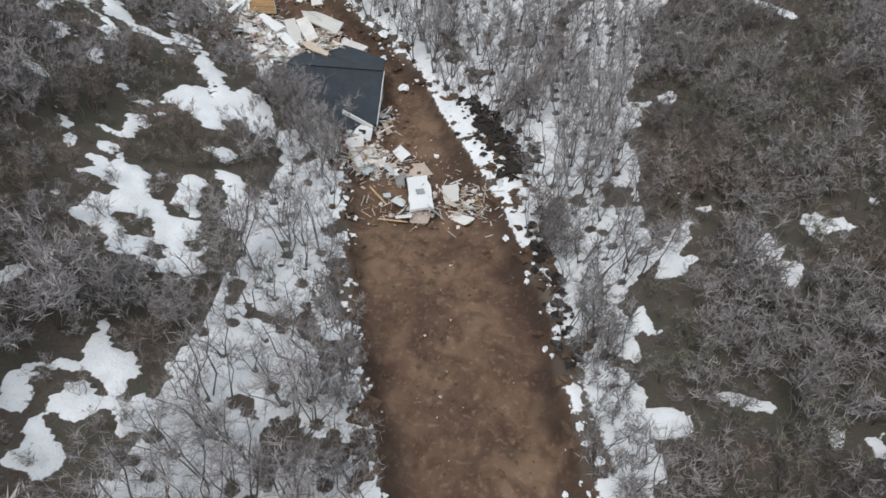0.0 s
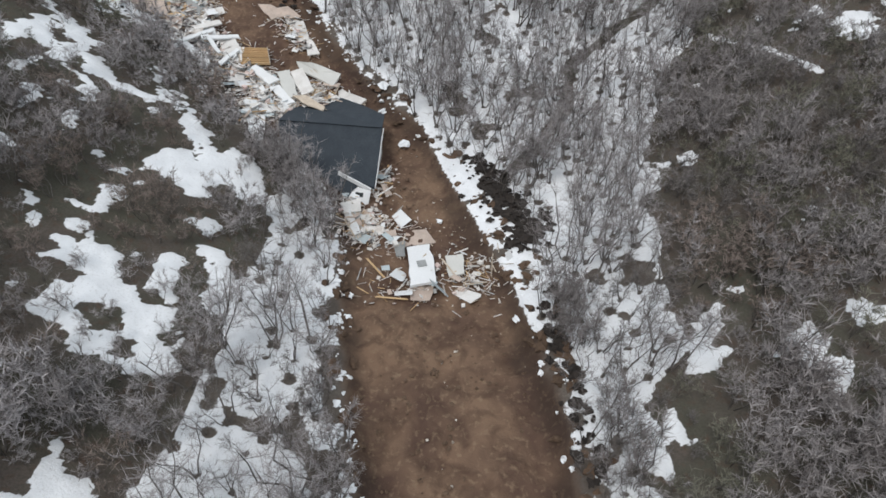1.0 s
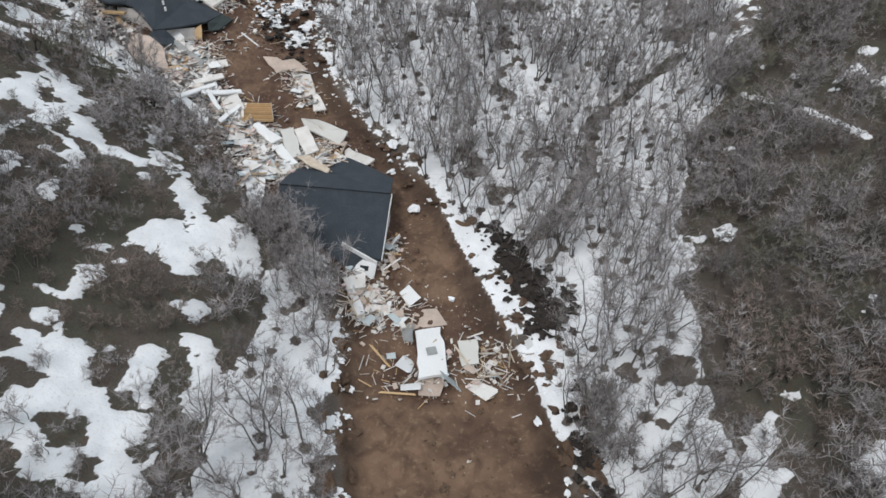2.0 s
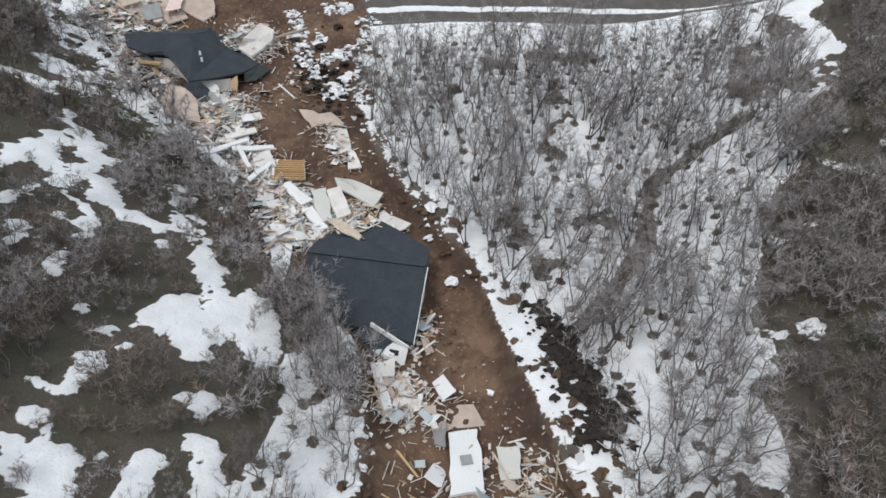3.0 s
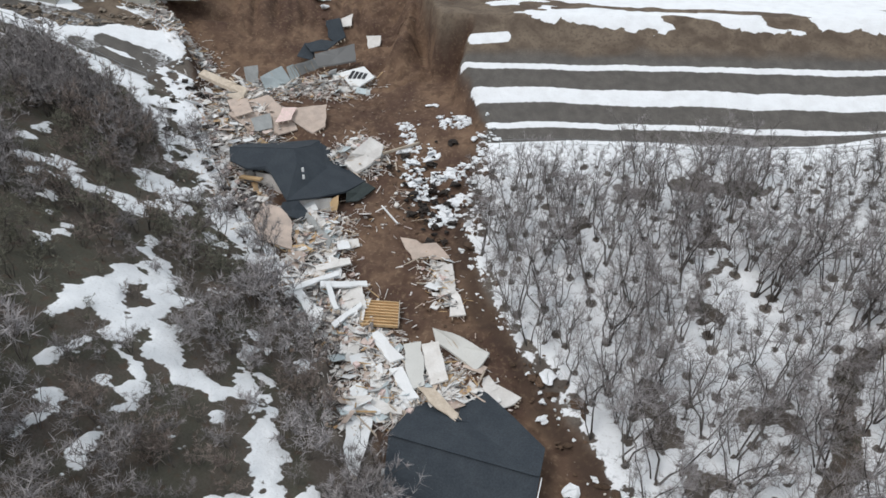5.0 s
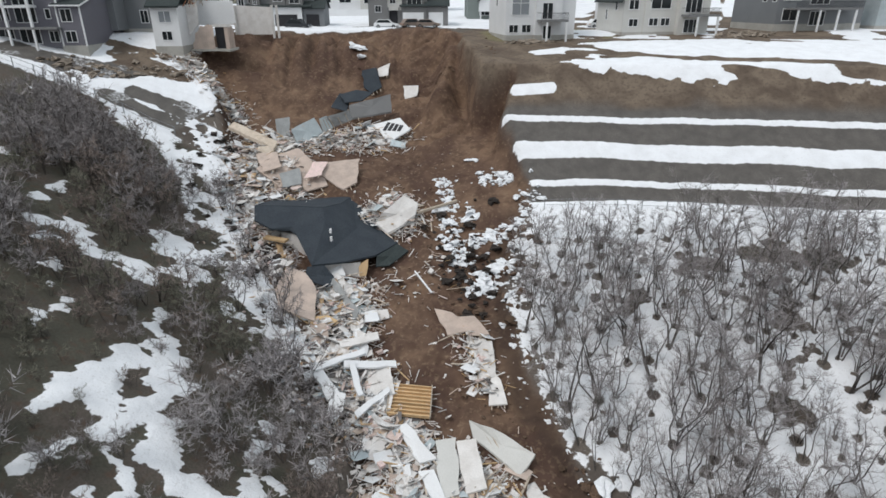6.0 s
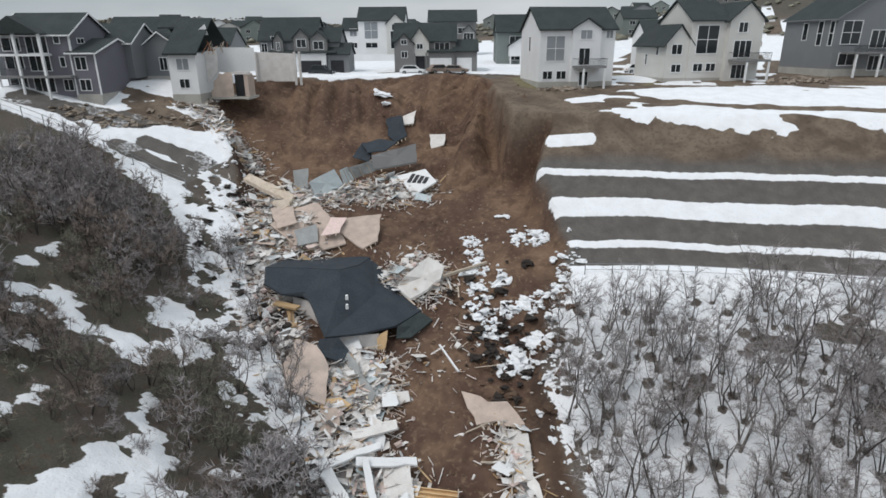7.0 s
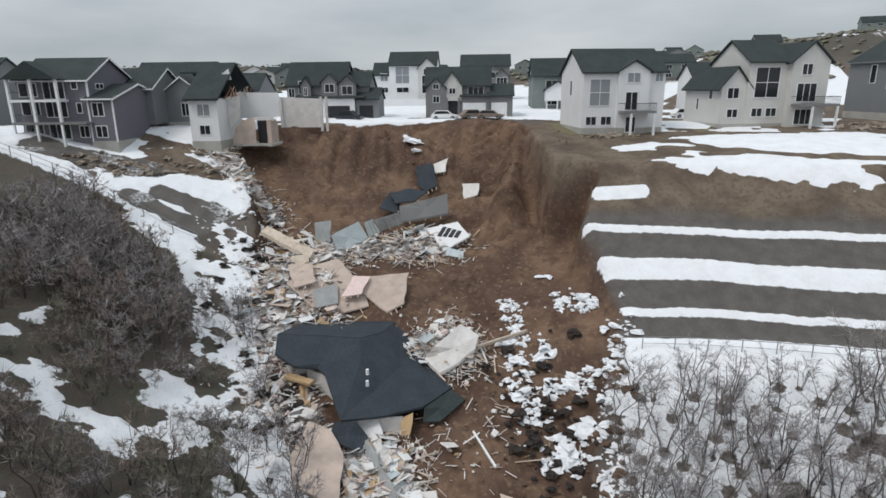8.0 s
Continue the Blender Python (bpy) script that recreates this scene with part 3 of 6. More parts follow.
def ground_material():
    m = bpy.data.materials.new("hillside")
    m.use_nodes = True
    n, l = m.node_tree.nodes, m.node_tree.links
    p = n["Principled BSDF"]
    p.inputs["Roughness"].default_value = 0.9
    p.inputs["Specular IOR Level"].default_value = 0.15
    geo = n.new("ShaderNodeNewGeometry")

    def tex(size, detail=5.0, dist=0.0):
        t = n.new("ShaderNodeTexNoise")
        t.inputs["Scale"].default_value, t.inputs["Detail"].default_value, t.inputs["Distortion"].default_value = size, detail, dist
        l.new(geo.outputs["Position"], t.inputs["Vector"])
        return t.outputs["Fac"]

    def ramp(v, lo, hi, a=0.0, b=1.0):
        r = n.new("ShaderNodeMapRange")
        l.new(v, r.inputs[0])
        for slot, x in zip(list(r.inputs)[1:5], (lo, hi, a, b)):
            slot.default_value = x
        return r.outputs[0]

    def mix(fac, a, b, kind="MIX"):
        x = n.new("ShaderNodeMixRGB")
        x.blend_type = kind
        for slot, v in zip(x.inputs, (fac, a, b)):
            if isinstance(v, bpy.types.NodeSocket):
                l.new(v, slot)
            elif isinstance(v, (int, float)):
                slot.default_value = v
            else:
                slot.default_value = (*v, 1)
        return x.outputs[0]

    def calc(op, a, b):
        x = n.new("ShaderNodeMath")
        x.operation = op
        for slot, v in zip(x.inputs, (a, b)):
            if isinstance(v, (int, float)):
                slot.default_value = v
            else:
                l.new(v, slot)
        return x.outputs[0]

    def att(name):
        a = n.new("ShaderNodeAttribute")
        a.attribute_name = name
        return a.outputs["Fac"]

    # leaf litter and bare winter soil
    soil = mix(ramp(tex(0.35), 0.4, 0.6), (0.10, 0.085, 0.074), (0.15, 0.13, 0.112))
    soil = mix(ramp(tex(4.5, 6), 0.35, 0.68, 0, 0.6), soil, (0.07, 0.058, 0.05))
    # under the thick scrub: matted leaves and grass, olive grey with rusty spots
    floor_mat = mix(ramp(tex(0.22, 5), 0.42, 0.6), (0.088, 0.084, 0.066), (0.105, 0.088, 0.076))
    floor_mat = mix(ramp(tex(1.6, 6), 0.54, 0.68, 0, 0.8), floor_mat, (0.10, 0.068, 0.052))
    floor_mat = mix(ramp(tex(6.0, 4), 0.4, 0.7, 0, 0.6), floor_mat, (0.055, 0.05, 0.042))
    soil = mix(att("litter"), soil, floor_mat)
    # erosion mats on the bank
    mat = mix(ramp(tex(0.7), 0.35, 0.65), (0.105, 0.098, 0.092), (0.14, 0.13, 0.12))
    mat = mix(ramp(tex(9, 3), 0.4, 0.7, 0, 0.45), mat, (0.075, 0.07, 0.065))
    soil = mix(att("mat"), soil, mat)
    # brown fill and thin lawn in the yards, with darker wheel-worn bands along the contour
    fill = mix(ramp(tex(0.3, 6, 0.6), 0.38, 0.62), (0.105, 0.08, 0.062), (0.175, 0.138, 0.105))
    fill = mix(ramp(tex(2.4, 7), 0.5, 0.7, 0, 0.6), fill, (0.075, 0.058, 0.046))
    soil = mix(att("fill"), soil, fill)
    turf = mix(ramp(tex(0.8, 6), 0.4, 0.62), (0.15, 0.135, 0.075), (0.20, 0.175, 0.11))
    soil = mix(att("lawn"), soil, turf)
    # slide mud: reddish brown, with paler dry and darker wet streaks
    mud = mix(ramp(tex(0.16, 4, 0.5), 0.38, 0.62), (0.088, 0.054, 0.041), (0.182, 0.118, 0.08))
    mud = mix(ramp(tex(0.55, 8, 0.8), 0.44, 0.66, 0, 0.7), mud, (0.07, 0.042, 0.031))
    mud = mix(ramp(tex(2.2, 8), 0.54, 0.72, 0, 0.6), mud, (0.24, 0.172, 0.115))
    # bank shadow and dark soil darken the mud colour along the slide edge
    mud = mix(calc("MULTIPLY", att("edge_shade"), 0.65), mud, (0.04, 0.029, 0.024))
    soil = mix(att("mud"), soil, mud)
    # snow, slightly blue, duller in patches, dirty in places
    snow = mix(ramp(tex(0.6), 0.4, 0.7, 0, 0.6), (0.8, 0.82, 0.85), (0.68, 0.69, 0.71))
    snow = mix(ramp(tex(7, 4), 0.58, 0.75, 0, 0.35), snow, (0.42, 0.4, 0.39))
    # snow in the woods: leaf dirt and twig shade both lowered into its colour
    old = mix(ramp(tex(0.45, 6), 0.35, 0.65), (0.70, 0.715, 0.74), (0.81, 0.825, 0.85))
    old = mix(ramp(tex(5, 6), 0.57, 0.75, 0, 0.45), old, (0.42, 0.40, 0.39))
    snow = mix(att("clean_unshaded"), old, snow)
    ragged = calc("SUBTRACT", 1.1, calc("MULTIPLY", att("clean_unshaded"), 0.75))
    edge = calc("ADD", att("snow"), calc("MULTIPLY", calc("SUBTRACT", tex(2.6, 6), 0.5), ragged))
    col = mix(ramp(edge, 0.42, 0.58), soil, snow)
    l.new(col, p.inputs["Base Color"])
    b = n.new("ShaderNodeBump")
    b.inputs["Strength"].default_value, b.inputs["Distance"].default_value = 0.55, 0.25
    l.new(calc("ADD", tex(1.4, 8), calc("MULTIPLY", tex(7, 5), 0.35)), b.inputs["Height"])
    l.new(b.outputs[0], p.inputs["Normal"])
    return m




def sow(count, x0, x1, y0, y1, gap, seed, wanted):
    """Places that keep a gap from one another, where wanted(x, y) says so."""
    rng = np.random.RandomState(seed)
    cells, out = {}, []
    xs, ys, chance = rng.uniform(x0, x1, count), rng.uniform(y0, y1, count), rng.uniform(0, 1, count)
    keep = wanted(xs, ys) > chance
    for x, y in zip(xs[keep], ys[keep]):
        c = (int(x // gap), int(y // gap))
        if any((x - a) ** 2 + (y - b) ** 2 < gap * gap for i in (-1, 0, 1) for j in (-1, 0, 1) for a, b in cells.get((c[0] + i, c[1] + j), ())):
            continue
        cells.setdefault(c, []).append((x, y))
        out.append((x, y))
    return np.array(out)


def open_wood(x, y):
    brush, dense = brush_kind(x, y)
    thinner = 1 - 0.45 * (x < 0) * step(64, 58, y)
    return thinner * brush * (1 - dense) * np.interp(mottle(x, y, 5, 83, 3), [0.37, 0.56], [0.3, 1.0])


def thick_wood(x, y):
    brush, dense = brush_kind(x, y)
    return brush * dense * (0.98 - 0.96 * drift_near(x, y, 0.7))


def drift_near(x, y, reach):
    """Share of snow at a place or just upslope of it."""
    snow = cover(x, y)[0]
    for dx, dy in ((0.8, 0.0), (-0.8, 0.0), (-0.1, -0.6), (-0.4, 1.3)):
        snow = np.maximum(snow, cover(x + dx * reach, y + dy * reach)[0])
    return snow


OAKS = sow(8000, -30, 34, 8, 120, 1.35, 7, open_wood)
terrain = build_ground()


# ---- kit ----
def part(name, bm, material, parent=None, label="", smooth=False):
    """Links a bmesh as one mesh object, under a thing or a part."""
    me = bpy.data.meshes.new(name)
    bmesh.ops.recalc_face_normals(bm, faces=bm.faces)
    bm.to_mesh(me)
    bm.free()
    me.materials.append(M[material] if isinstance(material, str) else material)
    if smooth:
        me.polygons.foreach_set("use_smooth", np.ones(len(me.polygons), bool))
    ob = new(name, me)
    ob.parent = parent
    return tagged(ob, label)


def thing(name, place, label, category, group="", turn=0.0, kind=""):
    ob = new(name)
    ob.empty_display_size = 0.3
    ob.matrix_world = pose(*place, 0, 0, turn)
    return tagged(ob, label, category, group, kind)


def box(bm, x0, x1, y0, y1, z0, z1, m=None):
    vs = [bm.verts.new(c) for c in ((x0, y0, z0), (x1, y0, z0), (x1, y1, z0), (x0, y1, z0), (x0, y0, z1), (x1, y0, z1), (x1, y1, z1), (x0, y1, z1))]
    if m is not None:
        for v in vs:
            v.co = m @ v.co
    for f in ((3, 2, 1, 0), (4, 5, 6, 7), (0, 1, 5, 4), (1, 2, 6, 5), (2, 3, 7, 6), (3, 0, 4, 7)):
        bm.faces.new([vs[k] for k in f])
    return bm


def boxes(*all_of):
    bm = bmesh.new()
    for b in all_of:
        box(bm, *b)
    return bm


def prism(outline, a, b, axis="y"):
    """An outline (across, up) pushed from a to b along y or x."""
    bm = bmesh.new()
    at = (lambda p, d: (p[0], d, p[1])) if axis == "y" else (lambda p, d: (d, p[0], p[1]))
    front, back = [bm.verts.new(at(p, a)) for p in outline], [bm.verts.new(at(p, b)) for p in outline]
    bm.faces.new(front)
    bm.faces.new(back[::-1])
    n = len(outline)
    for k in range(n):
        bm.faces.new((front[k], front[(k + 1) % n], back[(k + 1) % n], back[k]))
    return bm


def beam(bm, a, b, w, h=None):
    """A square bar from a to b."""
    a, b = Vector(a), Vector(b)
    turn = (b - a).to_track_quat("X", "Z").to_matrix().to_4x4()
    h = h or w
    return box(bm, 0, (b - a).length, -w / 2, w / 2, -h / 2, h / 2, Matrix.Translation(a) @ turn)


def volume(house, x0, x1, y0, y1, z0, z1, rise, ridge, wall, roof="shingle_house", base=0.0, over=0.45, trim=None):
    """A wing of a house: walls with gables, a concrete footing, two roof slopes and their edge boards."""
    if ridge == "x":
        mid = (y0 + y1) / 2
        outline, lo, hi, axis, half = [(y0, z0 + base), (y1, z0 + base), (y1, z1), (mid, z1 + rise), (y0, z1)], x0, x1, "x", (y1 - y0) / 2
    else:
        mid = (x0 + x1) / 2
        outline, lo, hi, axis, half = [(x0, z0 + base), (x1, z0 + base), (x1, z1), (mid, z1 + rise), (x0, z1)], y0, y1, "y", (x1 - x0) / 2
    part("wall", prism(outline, lo, hi, axis), wall, house)
    if base:
        part("footing", boxes((x0 - 0.02, x1 + 0.02, y0 - 0.02, y1 + 0.02, z0 - 2.0, z0 + base)), "concrete", house, "bare concrete footing")
    drop = rise * over / half
    for side in (-1, 1):
        edge = mid + side * (half + over)
        slope = [(mid, z1 + rise + 0.02), (edge, z1 - drop + 0.02), (edge, z1 - drop + 0.22), (mid, z1 + rise + 0.26)]
        part("roof", prism(slope, lo - 0.35, hi + 0.35, axis), roof, house)
        if trim:
            for end in (lo - 0.41, hi + 0.355):
                board = [(mid, z1 + rise + 0.02), (edge, z1 - drop + 0.0), (edge, z1 - drop + 0.21), (mid, z1 + rise + 0.25)]
                part("barge_board", prism(board, end, end + 0.055, axis), trim, house)
            a, b = sorted((edge, edge + side * 0.06))
            part("fascia", boxes((lo - 0.4, hi + 0.4, a, b, z1 - drop, z1 - drop + 0.2) if axis == "x" else (a, b, lo - 0.4, hi + 0.4, z1 - drop, z1 - drop + 0.2)), trim, house)
    return house


def window(house, face, at, a, b, z0, z1, nx=2, ny=1, frame_mat="trim", pane="glass", name="window"):
    """A framed window on a wall: face 'back' (towards -y), 'right' (+x) or 'left' (-x) at that coordinate."""
    out = {"back": -1, "right": 1, "left": -1}[face]

    def slab(u0, u1, w0, w1, d0, d1):
        lo, hi = sorted((at + out * d0, at + out * d1))
        return (u0, u1, lo, hi, w0, w1) if face == "back" else (lo, hi, u0, u1, w0, w1)

    t = 0.09
    us, zs = [a - t, a], [z0 - t, z0]
    for k in range(1, nx):
        m = a + (b - a) * k / nx
        us += [m - 0.035, m + 0.035]
    for k in range(1, ny):
        m = z0 + (z1 - z0) * k / ny
        zs += [m - 0.04, m + 0.04]
    us, zs = us + [b, b + t], zs + [z1, z1 + t]
    bm = bmesh.new()

    def corner(i, j, deep):
        u, z, d = us[i], zs[j], at + out * deep
        return bm.verts.new((u, d, z) if face == "back" else (d, u, z))

    n, k = len(us), len(zs)
    near = [[corner(i, j, 0.08) for j in range(k)] for i in range(n)]
    deep = [[corner(i, j, -0.02) for j in range(k)] for i in range(n)]
    full = {(i, j) for i in range(n - 1) for j in range(k - 1) if i % 2 == 0 or j % 2 == 0}
    for i, j in full:
        bm.faces.new((near[i][j], near[i + 1][j], near[i + 1][j + 1], near[i][j + 1]))
        bm.faces.new((deep[i][j], deep[i][j + 1], deep[i + 1][j + 1], deep[i + 1][j]))
        for p, q, other in (((i, j), (i + 1, j), (i, j - 1)), ((i + 1, j), (i + 1, j + 1), (i + 1, j)), ((i + 1, j + 1), (i, j + 1), (i, j + 1)), ((i, j + 1), (i, j), (i - 1, j))):
            if other not in full:
                bm.faces.new((near[p[0]][p[1]], deep[p[0]][p[1]], deep[q[0]][q[1]], near[q[0]][q[1]]))
    ob = part(name, bm, frame_mat, house)
    for i in range(nx):
        for j in range(ny):
            u0, u1 = a + (b - a) * i / nx, a + (b - a) * (i + 1) / nx
            w0, w1 = z0 + (z1 - z0) * j / ny, z0 + (z1 - z0) * (j + 1) / ny
            part("pane", boxes(slab(u0 + 0.02, u1 - 0.02, w0 + 0.02, w1 - 0.02, -0.02, 0.03)), pane, ob)
    return ob


def garage_door(house, at, a, b, z0, z1, mat="trim"):
    ob = part("garage_door", boxes((a, b, at - 0.04, at + 0.02, z0, z1)), mat, house)
    n = 4
    for k in range(n):
        h = (z1 - z0) / n
        part("door_panel", boxes((a + 0.08, b - 0.08, at - 0.07, at - 0.03, z0 + k * h + 0.05, z0 + (k + 1) * h - 0.04)), mat, ob)


def balcony(house, x0, x1, y0, z, depth=2.4, posts=(), ground_z=0.0, rail=True):
    ob = part("deck", boxes((x0, x1, y0 - depth, y0, z - 0.3, z)), "taupe", house, "grey timber deck")
    for p in posts:
        part("post", boxes((p - 0.13, p + 0.13, y0 - depth + 0.02, y0 - depth + 0.28, ground_z, z - 0.3)), "trim", ob)
    if rail:
        bars = [(x0, x1, y0 - depth, y0 - depth + 0.06, z + 0.95, z + 1.02), (x0, x0 + 0.06, y0 - depth, y0, z + 0.95, z + 1.02), (x1 - 0.06, x1, y0 - depth, y0, z + 0.95, z + 1.02)]
        part("handrail", boxes(*bars), "iron", ob)
        k = 0
        while x0 + 0.15 * k < x1:
            part("baluster", boxes((x0 + 0.15 * k, x0 + 0.15 * k + 0.03, y0 - depth + 0.015, y0 - depth + 0.045, z, z + 0.95)), "iron", ob)
            k += 1
    return ob


# ---- houses along the crest ----
def lift(x, y):
    return float(ground(np.array([x]), np.array([y]))[0])


def white_house():
    h = thing("house", (-38.0, 138.6, 37.1), "white three-storey house with dark roof above the bank", "house", turn=33)
    volume(h, 0, 11.4, 0, 10.5, 0, 8.3, 3.0, "x", "white", base=0.9)
    volume(h, 4.7, 9.0, -0.55, 3.5, 0, 8.3, 1.3, "y", "white", base=0.9, over=0.25)
    window(h, "back", 0, 1.0, 3.7, 3.9, 7.3, 2, 2, pane="glass_pale")
    window(h, "back", 0, 0.6, 2.0, 1.3, 2.4)
    window(h, "back", 0, 2.7, 4.1, 1.3, 2.4)
    window(h, "back", -0.55, 5.9, 7.6, 6.9, 8.1, pane="glass_pale")
    window(h, "back", -0.55, 5.8, 7.4, 3.3, 5.6, name="balcony_door")
    window(h, "back", -0.55, 6.0, 7.3, 0.35, 2.3, name="patio_door")
    window(h, "back", 0, 10.0, 11.0, 7.0, 8.0, pane="glass_pale")
    window(h, "left", 0, 5.0, 5.7, 5.2, 7.2, 1)
    balcony(h, 4.9, 9.3, -0.55, 3.2, 2.2, (5.9, 9.1), -1.0)
    volume(h, 5.5, 11.3, 8.5, 13, 4, 9.0, 2.2, "y", "white")
    return h


def pale_house():
    h = thing("house", (-21.0, 149.3, 37.0), "pale grey three-storey house with hipped dark roof and decks", "house", turn=33)
    volume(h, 0, 4.0, 1.2, 11.5, 0, 6.4, 2.4, "y", "cream", base=1.2, over=0.6)
    volume(h, 3.6, 9.6, 0.9, 11.0, 0, 9.6, 2.9, "x", "cream", base=1.2)
    volume(h, 9.2, 14.6, 0, 11.0, 0, 9.6, 2.4, "y", "cream", base=0.5, over=0.5)
    window(h, "back", 1.2, 0.9, 2.5, 4.7, 6.1)
    window(h, "back", 1.2, 1.1, 2.6, 2.1, 3.2)
    window(h, "back", 0.9, 4.6, 8.0, 4.8, 8.8, 2, 2)
    window(h, "back", 0.9, 4.5, 6.0, 2.2, 3.3)
    window(h, "back", 0.9, 6.6, 8.1, 2.2, 3.3)
    window(h, "back", 0, 10.6, 12.0, 7.8, 9.2)
    window(h, "back", 0, 10.2, 13.0, 4.2, 6.6, 3, 1, name="balcony_door")
    window(h, "back", 0, 10.3, 12.8, 1.1, 3.1, 3, 1, name="patio_door")
    window(h, "left", 0, 3.5, 4.3, 4.6, 6.0, 1)
    window(h, "left", 0, 7.2, 7.8, 3.0, 4.6, 1)
    balcony(h, 9.6, 15.2, 0, 3.9, 2.2, (11.4, 15.0), -0.4)
    return h


def grey_house():
    h = thing("house", (-89.9, 105.6, 36.9), "slate grey house with white trim and glazed balconies", "house", turn=26)
    volume(h, -12.6, -3.2, 0.6, 11, 0, 8.1, 2.7, "x", "violet", trim="trim")
    volume(h, -3.4, 0, 0.2, 12.6, 0, 5.7, 1.7, "x", "violet", base=0.4, trim="trim")
    volume(h, -0.6, 7.6, 12.4, 19, 0.4, 5.4, 3.0, "y", "grey", base=1.7, trim="trim")
    volume(h, -9.0, 1.0, 8.5, 18, 2, 7.0, 2.6, "x", "grey", trim="trim")
    for z in (1.0, 3.8, 6.1):
        pane = "glass"
        window(h, "back", 0.55, -12.2, -9.9, z, z + 1.6, 2, 1)
        window(h, "back", 0.55, -9.0, -6.3, z - 0.3, z + 1.75, 3, 1)
    window(h, "back", 0.55, -5.2, -4.5, 7.0, 7.9, 1)
    window(h, "back", 0.55, -4.9, -4.3, 4.0, 5.2, 1)
    window(h, "back", 0.55, -5.0, -3.8, 0.9, 2.3)
    window(h, "back", 0.2, -2.6, -1.2, 0.9, 2.3)
    window(h, "back", 0.2, -2.7, -1.3, 3.6, 5.2)
    window(h, "right", -3.2, 2.4, 4.0, 7.0, 7.6, 2)
    window(h, "back", 12.4, 3.2, 4.3, 3.0, 4.8, 2)
    part("side_door", boxes((6.2, 7.2, 12.3, 12.42, 2.1, 4.5)), "trim", h, "white side door")
    deck = balcony(h, -12.7, -2.9, 0.55, 2.9, 1.8, (-12.5, -9.5, -6.2), -0.2, rail=False)
    part("deck_floor", boxes((-12.7, -5.9, -1.2, 0.55, 5.4, 5.7)), "trim", h, "white balcony floor edge")
    for p in (-12.5, -9.5, -6.2):
        part("balcony_post", boxes((p - 0.16, p + 0.16, -1.2, -0.88, 2.9, 8.2)), "trim", h)
    part("balcony_roof", prism([(-13.0, 8.2), (-5.8, 8.2), (-9.4, 10.4)], -1.5, 0.7), "shingle_house", h)
    rails = [(-12.4, -6.3, -1.16, -1.12, z + 0.9, z + 0.96) for z in (2.9, 5.7)]
    part("handrail", boxes(*rails), "iron", h)
    for c in (-3.2, 0.0):
        part("corner_board", boxes((c - 0.12, c + 0.05, 0.12, 0.3, 0.3, 5.6)), "trim", h)
    part("corner_board", boxes((-3.35, -3.12, 0.5, 0.68, 5.8, 8.2)), "trim", h)
    for c in (-0.5,):
        part("corner_board", boxes((c - 0.15, c + 0.1, 12.25, 12.42, 2.1, 5.3)), "trim", h)
    return h


